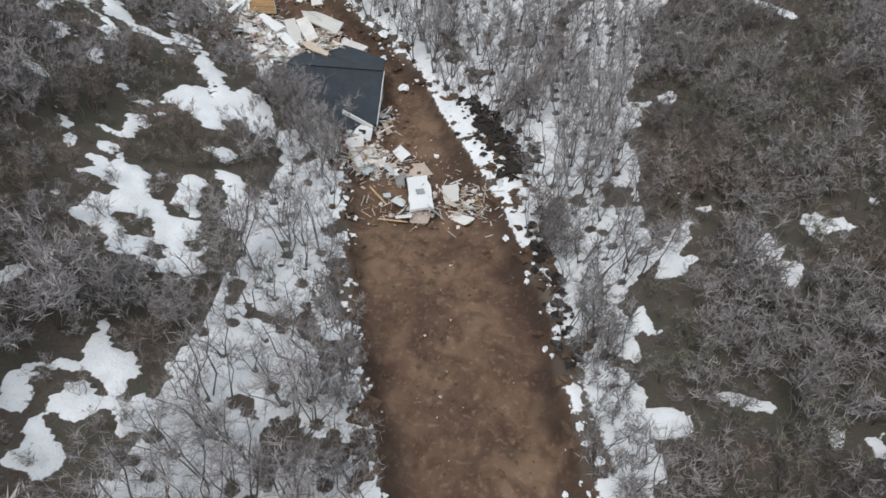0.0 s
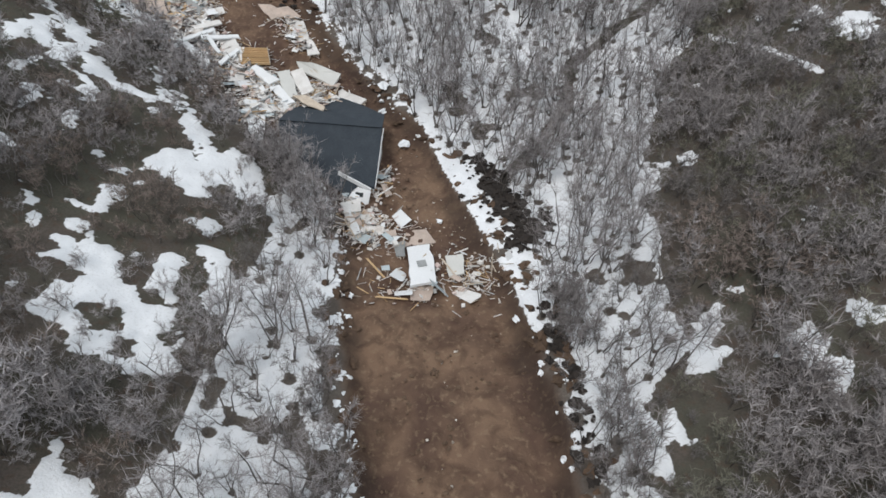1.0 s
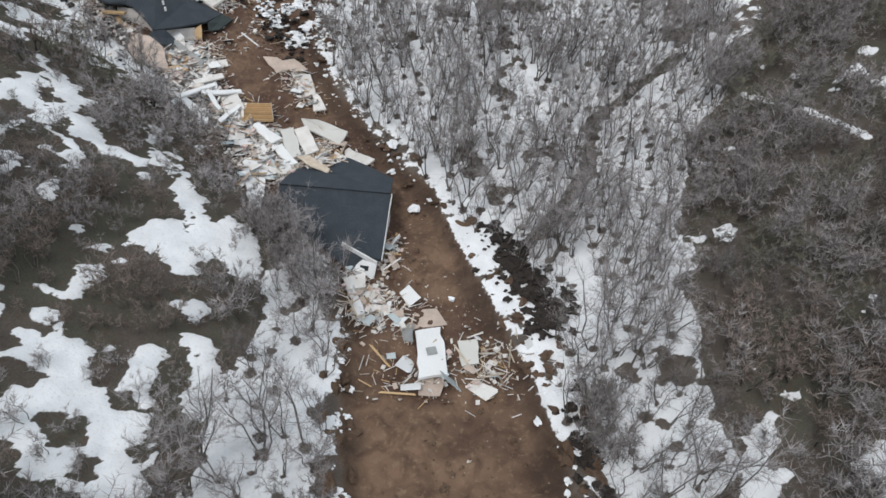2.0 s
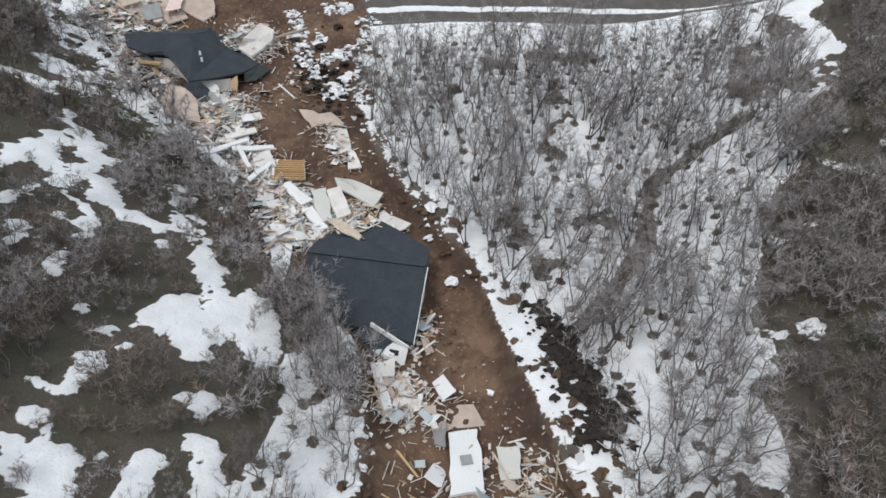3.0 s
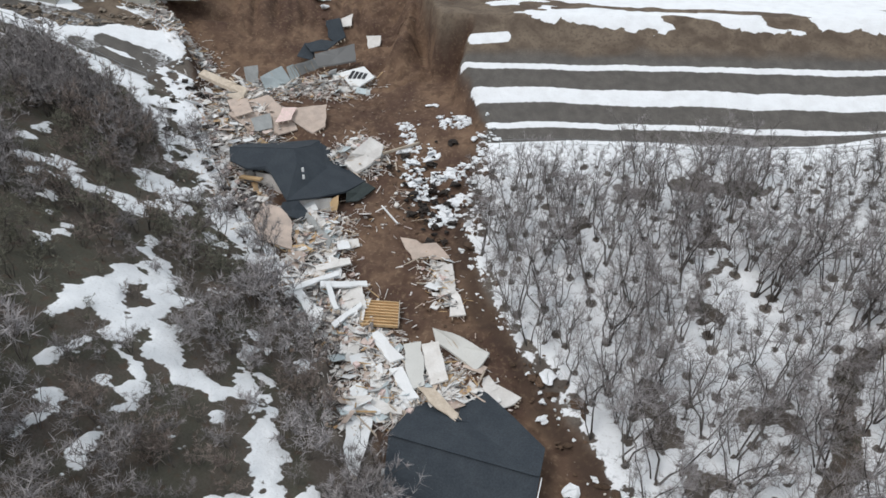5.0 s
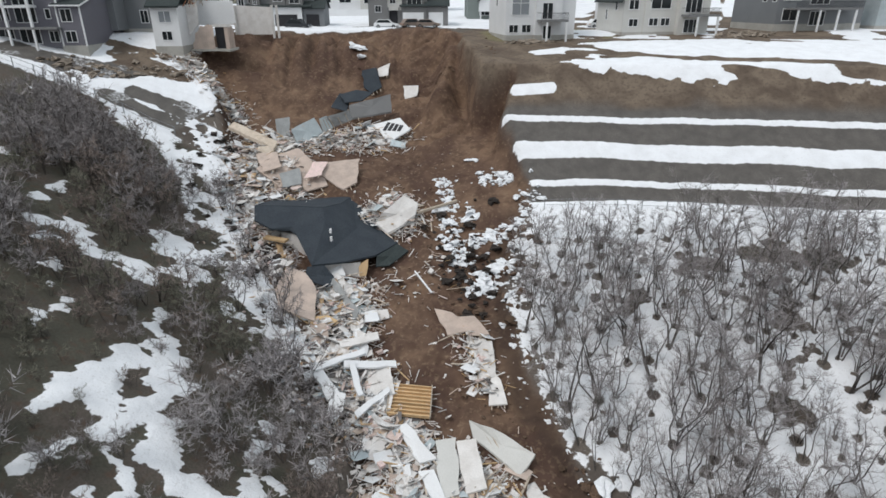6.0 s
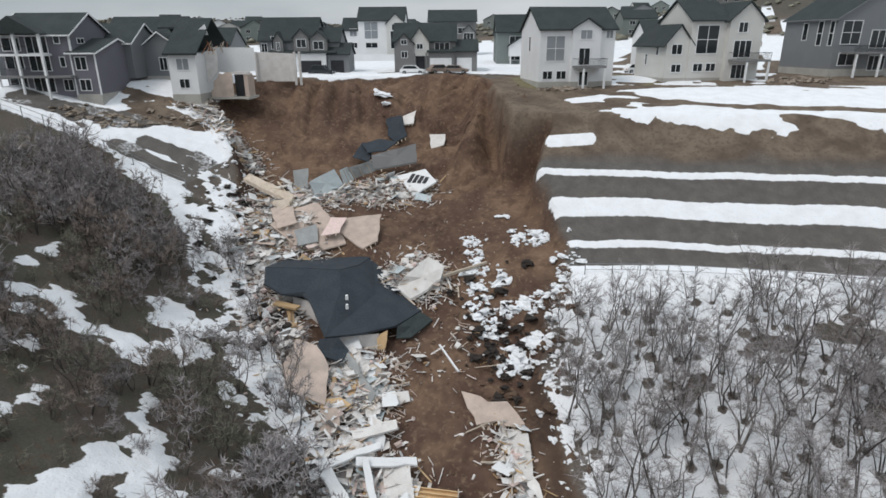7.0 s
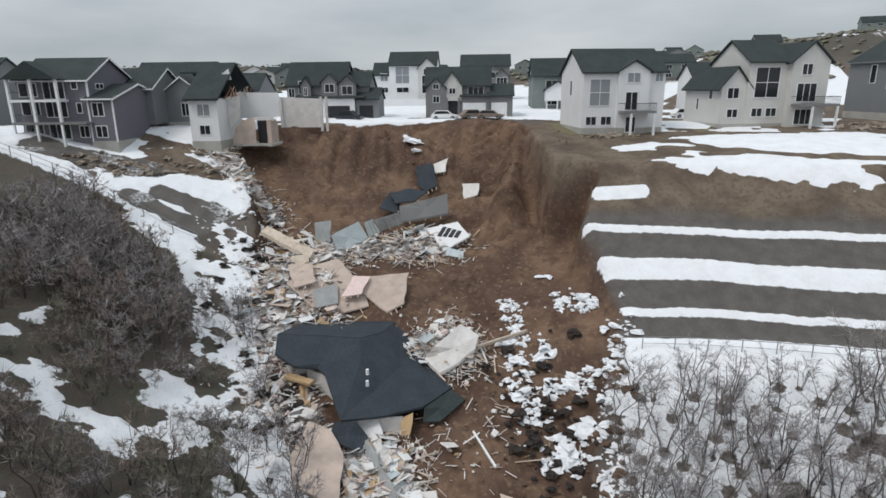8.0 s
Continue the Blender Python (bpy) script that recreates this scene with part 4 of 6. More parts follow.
def ruined_house():
    h = thing("ruined_house", (-85.2, 113.4, 35.2), "white half-collapsed house with torn rooms and dark roof", "house", turn=24)
    part("wall", prism([(0, 1.6), (4.0, 1.6), (4.0, 7.2), (0, 7.2)], 0, 8), "white", h)
    part("footing", boxes((-0.03, 4.03, -0.03, 8, -2.0, 1.6)), "concrete", h, "bare concrete footing")
    part("roof", prism([(-0.7, 7.0), (6.5, 11.9), (6.6, 12.15), (-0.75, 7.25)], -0.4, 4.5, "x"), "shingle_house", h)
    part("roof", prism([(6.5, 11.9), (13, 7.4), (13.1, 7.65), (6.6, 12.15)], -3.0, 4.5, "x"), "shingle_house", h)
    part("roof", prism([(4.6, 10.6), (6.5, 11.9), (6.6, 12.15), (4.6, 10.85)], -3.0, -0.4, "x"), "shingle_house", h)
    part("gable", prism([(2.2, 9.7), (4.6, 9.7), (4.3, 11.2)], 4.1, 4.25), "white", h)
    window(h, "back", 0, 1.2, 2.9, 5.0, 6.5, pane="glass_pale")
    window(h, "back", 0, 1.3, 2.7, 2.5, 3.7)
    # torn open rooms on the broken side
    part("inner_wall", prism([(4.2, 3.0), (5.8, 4.6), (6.0, 7.4), (4.2, 7.4)], 3.0, 3.15), "drywall", h, "torn plaster inner wall")
    part("inner_wall", prism([(4.2, 4.4), (8, 4.2), (10.6, 4.6), (10.5, 7.9), (4.3, 8.0)], 6.0, 6.15), "white", h, "exposed white inner wall")
    part("inner_wall", prism([(4.6, 0.9), (8.0, 1.0), (8.0, 4.4), (7.3, 4.6), (6.6, 4.25), (6.1, 4.4), (5.7, 3.6), (5.2, 3.3), (5.0, 2.2), (4.7, 1.9)], 2.6, 2.75), "osb", h, "brown torn lower room wall")
    part("inner_wall", prism([(2.75, 1.0), (6.0, 1.0), (6.0, 3.6), (5.2, 4.3), (4.3, 4.0), (3.4, 4.4), (2.75, 4.3)], 9.95, 10.1, "x"), "osb", h)
    part("inner_wall", prism([(9.7, 1.0), (10.3, 1.0), (10.3, 4.4), (9.7, 4.4)], 2.6, 2.75), "osb", h)
    part("lintel", boxes((8.0, 10.7, 2.5, 2.8, 4.2, 4.6)), "drywall", h)
    # dark sheet stands in for the unlit room behind the opening
    part("doorway", boxes((8.0, 9.7, 3.6, 3.75, 1.0, 4.2)), "iron", h, "dark sheet for the shade in an open doorway")
    part("floor_slab", sheet_mesh(jag([(4.3, 2.5, 1.0), (6.4, 1.9, 0.95), (8.6, 2.3, 0.98), (10.4, 1.8, 0.9), (10.9, 4.0, 1.0), (10.6, 6.2, 1.0), (4.3, 6.2, 1.0)], torn, 0.3), 0.28), "concrete", h)
    part("inner_wall", prism([(8.6, 2.6), (15.2, 2.6), (15.0, 6.9), (8.8, 7.2)], 12.0, 12.2), "drywall", h, "exposed white garage wall")
    for x in (8.6, 14.9, 15.7):
        part("stud", boxes((x, x + 0.35, 11.7, 12.0, 2.0, 7.2)), "drywall", h)
    rng = random.Random(5)
    for k in range(16):
        x = 4.1 + rng.random() * 2.2
        bm = bmesh.new()
        beam(bm, (x, 2 + rng.random() * 5, 7.0 + rng.random() * 0.6), (x + rng.uniform(-0.5, 0.5), 3 + rng.random() * 5, 8.0 + rng.random() * 0.9), 0.08)
        part("rafter", bm, "ember" if k % 2 else "pine_grey", h)
    return h


def front_house(place, label, wall, gables, turn=24):
    """A street-side house with garages and several gables, seen from its front."""
    h = thing("house", place, label, "house", turn=turn)
    volume(h, -7.5, 4.2, 0.5, 10, 0, 7.0, 4.2, "x", wall, base=0.3)
    volume(h, 4.0, 8.8, 1.2, 9, 0, 6.6, 2.6, "x", wall, base=0.3)
    for x0, x1, z1, mat in gables:
        volume(h, x0, x1, -0.5, 4.5, 0.3 if z1 > 7 else 3.4, z1, 1.5, "y", mat, over=0.3)
        window(h, "back", -0.5, x0 + 0.7, x1 - 0.7, z1 - 1.9, z1 - 0.4)
    part("porch_roof", prism([(-1.6, 4.3), (-1.6, 4.5), (0.6, 5.0), (0.6, 4.8)], -5.5, 8.5, "x"), "shingle_house", h)
    part("wall", boxes((0.0, 6.4, -1.2, 0.6, 0, 4.3)), "white", h, "white garage front")
    volume(h, 6.6, 11.0, -0.6, 6, 0, 4.2, 1.9, "x", wall)
    garage_door(h, -1.22, 0.7, 5.4, 0.2, 2.9, "iron")
    garage_door(h, -0.62, 7.2, 9.9, 0.2, 2.9, "iron")
    window(h, "back", 0.5, -7.1, -6.0, 4.6, 6.2)
    window(h, "back", 0.5, -7.1, -6.0, 1.2, 2.8)
    window(h, "back", 0.5, -5.0, -3.8, 5.2, 7.6, 1, 2)
    return h


def taupe_house():
    h = thing("house", (-63.8, 154.6, 38.0), "taupe house with two white garage doors and dark roof", "house", turn=24)
    volume(h, -7.6, 5.2, 0.6, 10, 0, 6.6, 3.4, "x", "taupe", base=0.2)
    volume(h, -7.4, -3.4, -0.4, 4, 0, 6.0, 1.9, "y", "taupe", over=0.3)
    volume(h, -4.2, -0.3, -0.2, 5, 3.6, 6.4, 2.6, "y", "cream", over=0.2)
    volume(h, -0.4, 4.9, -0.8, 5, 0, 4.4, 0.6, "x", "taupe")
    volume(h, 4.9, 9.7, -0.3, 7, 0, 4.6, 2.0, "x", "taupe")
    garage_door(h, -0.82, -0.1, 4.4, 0.2, 3.2)
    garage_door(h, -0.32, 5.5, 8.6, 0.2, 3.2)
    window(h, "back", 0.58, 0.9, 3.9, 4.9, 6.2, 3)
    window(h, "back", -0.42, -6.0, -4.9, 6.0 - 0.1, 6.8)
    window(h, "back", -0.42, -6.0, -4.8, 3.3, 4.5)
    window(h, "back", -0.22, -2.8, -1.6, 5.0, 6.0)
    part("front_door", boxes((-3.0, -1.3, 0.5, 0.62, 0.3, 4.0)), "iron", h, "dark recessed front door")
    for x in (-3.4, -1.0):
        part("porch_post", boxes((x, x + 0.3, -0.9, -0.6, 0, 4.2)), "taupe", h)
    return h


def tall_white_house():
    h = thing("house", (-97.0, 188.5, 39.2), "white two-storey house with tall windows beyond the street", "house", turn=24)
    volume(h, -3.8, 8.0, 0, 10, 0, 9.8, 3.2, "x", "white")
    volume(h, -8.0, -3.2, 1.0, 8, 0, 7.6, 2.8, "x", "white")
    volume(h, 3.6, 8.2, -1.2, 4, 0, 9.0, 2.2, "y", "cream", over=0.3)
    window(h, "back", 0, -2.2, 1.2, 5.4, 9.4, 2, 2, pane="glass_pale")
    window(h, "back", 0, -2.0, 1.0, 3.2, 4.4, 2)
    window(h, "back", 1.0, -6.0, -4.4, 3.2, 4.4, 2)
    window(h, "back", 1.0, -6.2, -4.4, 6.0, 7.8, 2, pane="glass_pale")
    window(h, "back", -1.2, 5.0, 6.6, 7.4, 8.8)
    window(h, "back", -1.2, 4.6, 7.2, 3.0, 7.2, 2, 2)
    part("retaining_wall", boxes((-8.5, 9.5, -5.2, -4.6, -3.0, 1.6)), "white", h, "snowy white yard wall")
    return h


def simple_house(place, label, wall, w, d, eave, rise, ridge="x", turn=24, rows=((0.2, 0.35), (0.62, 0.8))):
    h = thing("house", place, label, "house", turn=turn)
    volume(h, 0, w, 0, d, 0, eave, rise, ridge, wall, base=0.3)
    for a, b in rows:
        for k in range(2):
            z = 1.2 + k * eave * 0.48
            window(h, "back", 0, w * a, w * b, z, z + 1.5)
    return h


white_house()
pale_house()
grey_house()
front = front_house((-85.8, 142.8, 38.0), "dark grey gabled house with white garage front", "grey", ((-4.4, -2.4, 6.8, "taupe"), (-0.2, 3.0, 7.4, "taupe"), (3.2, 6.6, 7.0, "taupe")))
front.scale = (0.9, 0.9, 0.9)
taupe_house().scale = (0.9, 0.9, 0.9)
tall_white_house()
far = simple_house((-92.0, 210.5, 40.6), "grey house with green-grey roof far up the street", "taupe", 13.5, 10, 8.6, 3.0)
volume(far, 9.4, 13.2, -1.2, 3, 0, 5.6, 1.8, "y", "taupe", over=0.3)
window(far, "back", -1.2, 9.9, 12.7, 3.7, 5.4, 3)
green = simple_house((-60.2, 180.5, 38.6), "green-grey house with white porch beyond the bank", "green", 9.5, 9, 7.2, 3.4, rows=((0.3, 0.55),))
volume(green, 2.6, 7.6, -2.2, 1, 2.0, 4.2, 1.6, "y", "trim", over=0.3)
for x in (2.8, 5.0, 7.3):
    part("porch_post", boxes((x, x + 0.25, -2.1, -1.85, -0.3, 2.2)), "trim", green)
volume(green, 0.0, 4.0, 4, 12, 0, 7.2, 3.0, "y", "green")
behind = simple_house((-27.5, 172.0, 37.6), "white gabled house with car parked before it", "white", 11, 9, 7.0, 2.6, rows=((0.2, 0.42), (0.55, 0.72)))
volume(behind, 0.5, 5.4, -1.2, 3, 0, 6.4, 2.2, "y", "white", over=0.3)
window(behind, "back", -1.2, 1.6, 4.2, 4.4, 6.0)
window(behind, "back", -1.2, 1.6, 4.2, 1.6, 3.2)
slate = thing("house", (1.8, 165.5, 38.2), "charcoal house with tall white-framed windows and rear deck", "house", turn=33)
volume(slate, 0, 14, 0, 12, 0, 8.6, 4.2, "y", "grey", base=1.0, trim="grey")
volume(slate, 12, 18, 1, 10, 0, 7.5, 2.4, "x", "grey", base=1.0)
window(slate, "back", 0, 1.0, 4.2, 4.8, 8.2, 2, 2)
window(slate, "back", 0, 1.2, 4.0, 1.6, 3.4)
window(slate, "back", 0, 6.2, 9.8, 4.2, 6.8, 3)
window(slate, "back", 0, 6.6, 9.4, 0.8, 3.0, 3)
window(slate, "left", 0, 3.0, 4.0, 4.6, 8.2, 1, 2)
window(slate, "left", 0, 6.4, 7.4, 5.4, 8.0, 1)
window(slate, "left", 0, 0.6, 1.4, 4.6, 8.2, 1, 2)
balcony(slate, 1.5, 14.5, 0, 3.6, 2.6, (2.2, 6.4, 10.0, 13.4), -0.5)
simple_house((19.0, 178.0, 38.4), "pale blue-grey house beside a lawn", "wrap", 12, 10, 6.8, 2.8)
simple_house((-134.0, 101.0, 37.5), "black-sided house with dark roof at the street end", "grey", 13, 11, 7.8, 3.4, turn=26)
simple_house((-127.0, 150.0, 38.5), "dark grey house with low roof behind the ruin", "grey", 14, 10, 5.0, 3.4)
simple_house((-118.0, 128.0, 37.2), "dark-roofed house close behind the torn house", "taupe", 14, 11, 7.0, 4.2)
rng = random.Random(3)
for k in range(26):
    a = radians(-6 + 60 * rng.random())
    r = 260 + 260 * rng.random()
    x, y = -16 - r * math.sin(a), 57 + r * math.cos(a)
    z = lift(x, y) + float(far_hills(np.array([x]), np.array([y]))[0])
    simple_house((x, y, z - 0.3), "distant suburban house with a dark roof", rng.choice(("white", "taupe", "grey", "cream", "green")), rng.uniform(11, 15), rng.uniform(9, 11), rng.uniform(5.5, 7.5), rng.uniform(2.5, 3.8), rng.choice(("x", "y")), turn=rng.uniform(5, 50))["group"] = "distant houses"


# ---- vehicles on the street ----
def car(place, turn, paint, label, tall=1.55):
    c = thing("car", place, label, "car", turn=turn)
    lower = [(-2.3, 0.35), (2.25, 0.35), (2.3, 0.75), (1.3, 0.95), (-2.1, 1.0), (-2.3, 0.8)]
    upper = [(1.2, 0.95), (0.5, tall), (-1.5, tall), (-2.05, 0.98)]
    bm = prism(lower, -0.88, 0.88)
    bmesh.ops.bevel(bm, geom=list(bm.edges), offset=0.06, segments=2, affect="EDGES")
    body = part("body", bm, paint, c)
    part("cabin", prism(upper, -0.76, 0.76), paint, body)
    part("side_glass", prism([(1.0, 1.0), (0.45, tall - 0.08), (-1.4, tall - 0.08), (-1.85, 1.0)], -0.775, 0.775), "glass", body)
    for x in (-1.45, 1.4):
        for y in (-0.82, 0.82):
            bm = bmesh.new()
            bmesh.ops.create_cone(bm, cap_ends=True, segments=16, radius1=0.34, radius2=0.34, depth=0.22, matrix=pose(x, y, 0.34, 90))
            wheel = part("wheel", bm, "rubber", c)
            bm = bmesh.new()
            bmesh.ops.create_cone(bm, cap_ends=True, segments=12, radius1=0.2, radius2=0.2, depth=0.25, matrix=pose(x, y, 0.34, 90))
            part("rim", bm, "mesh", wheel)
    for y in (-0.6, 0.6):
        part("headlight", boxes((2.22, 2.31, y - 0.18, y + 0.18, 0.6, 0.74)), "glass_pale", body)
        part("tail_light", boxes((-2.32, -2.24, y - 0.18, y + 0.18, 0.62, 0.78)), "ember", body)
    return c


for x, y, turn, paint, label, tall in ((-64.2, 148.2, 20, "paint_white", "white car parked before a taupe house", 1.55), (-78.6, 140.6, 12, "paint_dark", "dark pickup parked by a garage", 1.75),
                                       (-60.4, 151.6, 50, "paint_tan", "brown car parked before a garage door", 1.6), (-57.6, 152.6, 15, "paint_tan", "tan car parked before a garage door", 1.5), (-28.0, 166.5, 40, "paint_white", "white car parked between two houses", 1.6)):
    car((x, y, lift(x, y)), turn, paint, label, tall)


# ---- wreckage on the slide ----
def jag(pts, rng, amount=0.14):
    """Breaks long edges of an outline into a torn line."""
    out = []
    for a, b in zip(pts, pts[1:] + pts[:1]):
        a, b = Vector(a), Vector(b)
        n = max(1, int((b - a).length / 0.9))
        side = Vector((-(b - a).y, (b - a).x, 0)).normalized()
        for k in range(n):
            p = a.lerp(b, k / n)
            if k:
                p = p + side * rng.uniform(-amount, amount)
            out.append(p)
    return out


def sheet_mesh(pts, thick):
    """A thin slab over an outline whose corners may lie at several heights."""
    bm = bmesh.new()
    top = [bm.verts.new(p) for p in pts]
    low = [bm.verts.new(Vector(p) - Vector((0, 0, thick))) for p in pts]
    n = len(pts)
    mid_t = bm.verts.new(sum((Vector(p) for p in pts), Vector()) / n)
    mid_l = bm.verts.new(mid_t.co - Vector((0, 0, thick)))
    for k in range(n):
        j = (k + 1) % n
        bm.faces.new((top[k], top[j], mid_t))
        bm.faces.new((low[j], low[k], mid_l))
        bm.faces.new((top[j], top[k], low[k], low[j]))
    return bm


torn = random.Random(11)


def panel(name, label, place, outline, mat, thick):
    """A torn piece of building lying in the slide, with framing on its underside."""
    ob = thing(name, place, label, "debris", "wreckage")
    part("sheet", sheet_mesh(jag(outline, torn), thick), mat, ob)
    a, b, c, d = (Vector(outline[k * len(outline) // 4]) for k in range(4))
    for k in range(3):
        u = (k + 0.5) / 3
        p, q = a.lerp(b, u), d.lerp(c, u)
        bm = bmesh.new()
        shift = Vector((0, 0, -thick - 0.06))
        beam(bm, p.lerp(q, -0.05) + shift, p.lerp(q, 1.04 + 0.1 * torn.random()) + shift, 0.09, 0.1)
        part("stud", bm, "pine_grey", ob)
    return ob


ruined_house()
panel("wall_panel", "white wall panel with a window hole lying flat on mud", (-2.9, 51.4, 3.0), [(-1.7, 2.3, 0.1), (0.6, 3.1, 0.1), (1.7, -2.3, -0.2), (-0.8, -3.1, -0.2)], "white", 0.3)
panel("floor_sheet", "tan sheathing sheet lying flat on brown mud", (-3.5, 55.8, 2.8), [(-1.6, 0.7, 0.1), (0.6, 1.4, 0.1), (1.8, -0.5, -0.1), (-1.0, -1.4, -0.1)], "osb", 0.08)
panel("floor_sheet", "tan sheathing sheet lying flat on brown mud", (-2.6, 48.2, 2.1), [(-1.2, 0.6, 0.0), (1.2, 1.2, 0.0), (0.9, -0.9, -0.1), (-0.9, -1.1, -0.0)], "osb", 0.08)
panel("wall_panel", "pale grey broken wall panel on mud", (0.5, 52.1, 2.6), [(-1.1, 1.4, -0.1), (0.7, 1.4, 0.4), (1.0, -1.3, 0.1), (-0.5, -1.5, -0.3)], "cream", 0.14)
panel("wall_panel", "small grey wall panel leaning in debris", (-5.2, 53.5, 3.0), [(-0.7, 1.2, -0.2), (0.4, 0.7, 0.5), (0.6, -1.3, 0.2), (-0.4, -0.7, -0.4)], "panel", 0.12)
panel("wall_panel", "white torn wall panel lying in debris", (-10.8, 56.7, 3.5), [(-1.1, 1.3, 0.0), (-0.5, 1.8, 0.5), (1.2, -1.6, -0.0), (0.4, -1.7, -0.4)], "white", 0.14)
panel("wall_panel", "white torn wall panel lying in debris", (-11.3, 58.8, 4.1), [(-1.2, 0.3, 0.1), (0.9, 1.1, 0.4), (1.2, -0.5, -0.2), (-0.6, -0.9, -0.4)], "drywall", 0.14)
panel("white_sheet", "white sheet draped on snowy scrub slope", (-23.7, 67.6, 7.8), [(-1.9, 2.2, 0.6), (0.0, 3.3, 0.3), (0.8, 0.2, -0.1), (1.2, -2.3, -0.5), (0.7, -2.5, -0.3), (-0.8, -0.7, 0.3)], "white", 0.06)
panel("wall_panel", "cream wall panel fallen across the mud", (-19.6, 80.7, 9.6), [(-2.8, 1.0, 0.8), (-0.7, 0.7, 0.9), (3.2, 0.3, -0.2), (2.4, -1.5, -1.2), (0.1, -0.7, -0.5), (-2.1, 0.1, -0.1)], "cream", 0.2)
panel("wall_panel", "white wall panel in a debris heap", (-25.8, 77.8, 10.1), [(-2.1, 0.7, 0.3), (-1.2, 1.2, 0.6), (2.4, -0.8, -0.2), (1.1, -1.2, -0.8)], "white", 0.16)
panel("wall_panel", "off-white drywall panel in a debris heap", (-20.8, 77.9, 9.4), [(-1.9, 1.5, 0.5), (-0.3, 1.9, 1.0), (1.8, -1.3, -0.5), (0.4, -2.1, -0.9)], "drywall", 0.16)
panel("wall_panel", "cream plasterboard panel in a debris heap", (-22.4, 77.0, 9.4), [(-1.8, 1.6, 0.7), (-0.4, 2.6, 0.7), (1.6, -1.6, -0.7), (0.5, -2.6, -0.8)], "cream", 0.16)
panel("wall_panel", "white wall panel in a debris heap", (-22.6, 74.9, 8.9), [(-1.9, 0.9, 0.3), (-0.7, 1.3, 0.6), (1.8, -0.9, -0.5), (0.9, -1.4, -0.6)], "white", 0.16)
panel("sheathing_panel", "torn tan sheathing strip in a debris heap", (-18.9, 73.8, 8.6), [(-2.4, 1.0, 0.2), (-0.8, 1.1, 0.4), (2.0, -0.6, -0.2), (1.9, -1.2, -0.5), (-0.9, -0.1, -0.1)], "pine_grey", 0.12)
panel("snow_sheet", "white crumpled sheet lying beside the roof", (-14.2, 77.7, 7.4), [(-2.0, 0.1, 0.4), (-0.7, 0.9, 0.5), (1.6, 0.6, -0.1), (1.1, -0.3, -0.3), (0.2, -1.1, -0.4)], "drywall", 0.12)
panel("wall_panel", "white plasterboard panel at the slide edge", (-24.2, 71.7, 8.5), [(-2.5, -0.1, 0.3), (-0.7, 0.5, 0.4), (2.4, 0.8, -0.3), (2.6, 0.3, -0.5), (-1.7, -1.6, -0.1)], "drywall", 0.14)
panel("sheathing_panel", "broken tan sheathing panel on brown mud", (-28.1, 91.7, 13.4), [(-2.3, 1.0, 0.5), (-0.3, 0.8, 0.6), (2.5, -0.1, -0.4), (0.2, -1.5, -0.7)], "osb", 0.1)
panel("sheathing_panel", "broken tan sheathing panel on brown mud", (-26.1, 92.1, 13.2), [(-1.9, 0.5, 0.3), (-0.1, 1.1, 0.5), (2.0, -0.2, -0.4), (0.2, -1.2, -0.5)], "osb", 0.1)
panel("wall_panel", "pale grey wall panel on brown mud", (-23.5, 88.9, 11.8), [(-1.7, 1.4, 0.6), (-0.1, 2.3, 0.7), (1.5, -1.4, -0.6), (0.3, -2.5, -0.8)], "drywall", 0.12)
panel("wall_panel", "pale grey wall panel on brown mud", (-21.4, 86.3, 10.7), [(-1.2, 1.9, 0.7), (0.0, 1.0, 0.4), (1.3, -1.0, -0.5), (-0.2, -1.8, -0.5)], "drywall", 0.12)
panel("sheathing_panel", "large pinkish-tan sheathing panel on the debris", (-44.2, 88.2, 15.4), [(-2.8, 2.3, 1.2), (-0.4, 2.4, 0.9), (1.7, 1.2, 0.0), (3.7, -2.3, -1.6), (-0.3, -2.7, -0.7), (-1.9, -1.0, 0.1)], "osb", 0.14)
panel("floor_deck", "large tan floor deck slab in the debris", (-50.3, 107.4, 22.3), [(-3.7, 0.3, 0.9), (0.9, 3.8, 1.2), (3.0, -0.7, -0.6), (1.7, -2.0, -1.4), (-1.9, -1.2, -0.2)], "osb", 0.16)
panel("floor_deck", "pinkish tan floor deck slab in the debris", (-56.3, 105.4, 22.4), [(-4.1, 0.8, 1.4), (-1.4, 3.7, 2.2), (2.6, 1.9, 0.7), (5.3, 0.1, -1.2), (2.3, -1.8, -2.0), (-0.2, -2.7, -1.3), (-4.2, -2.0, 0.5)], "osb", 0.16)
panel("floor_deck", "narrow tan floor deck strip in the debris", (-59.6, 104.8, 23.6), [(-2.6, 0.9, 0.6), (0.2, 1.9, 0.9), (2.4, -0.3, -0.3), (0.4, -1.7, -0.9)], "osb", 0.12)
panel("sheathing_panel", "pinkish torn sheathing sheet over the floor deck", (-53.2, 106.2, 22.9), [(-1.4, 1.5, 0.5), (0.7, 1.9, 0.6), (1.5, -0.9, -0.4), (-0.6, -1.8, -0.8)], "insulation", 0.08)
panel("sheathing_panel", "yellowish torn sheathing sheet in the debris", (-61.4, 106.6, 24.4), [(-1.5, 0.4, 0.4), (0.4, 1.3, 0.6), (1.5, -0.2, -0.3), (-0.2, -1.1, -0.5)], "pine_grey", 0.08)
panel("wall_panel", "grey wall panel lying on a floor deck", (-55.6, 104.0, 22.0), [(-1.6, -0.2, 0.5), (0.3, 1.7, 1.0), (1.5, 0.2, -0.6), (0.0, -1.7, -0.8)], "panel", 0.1)
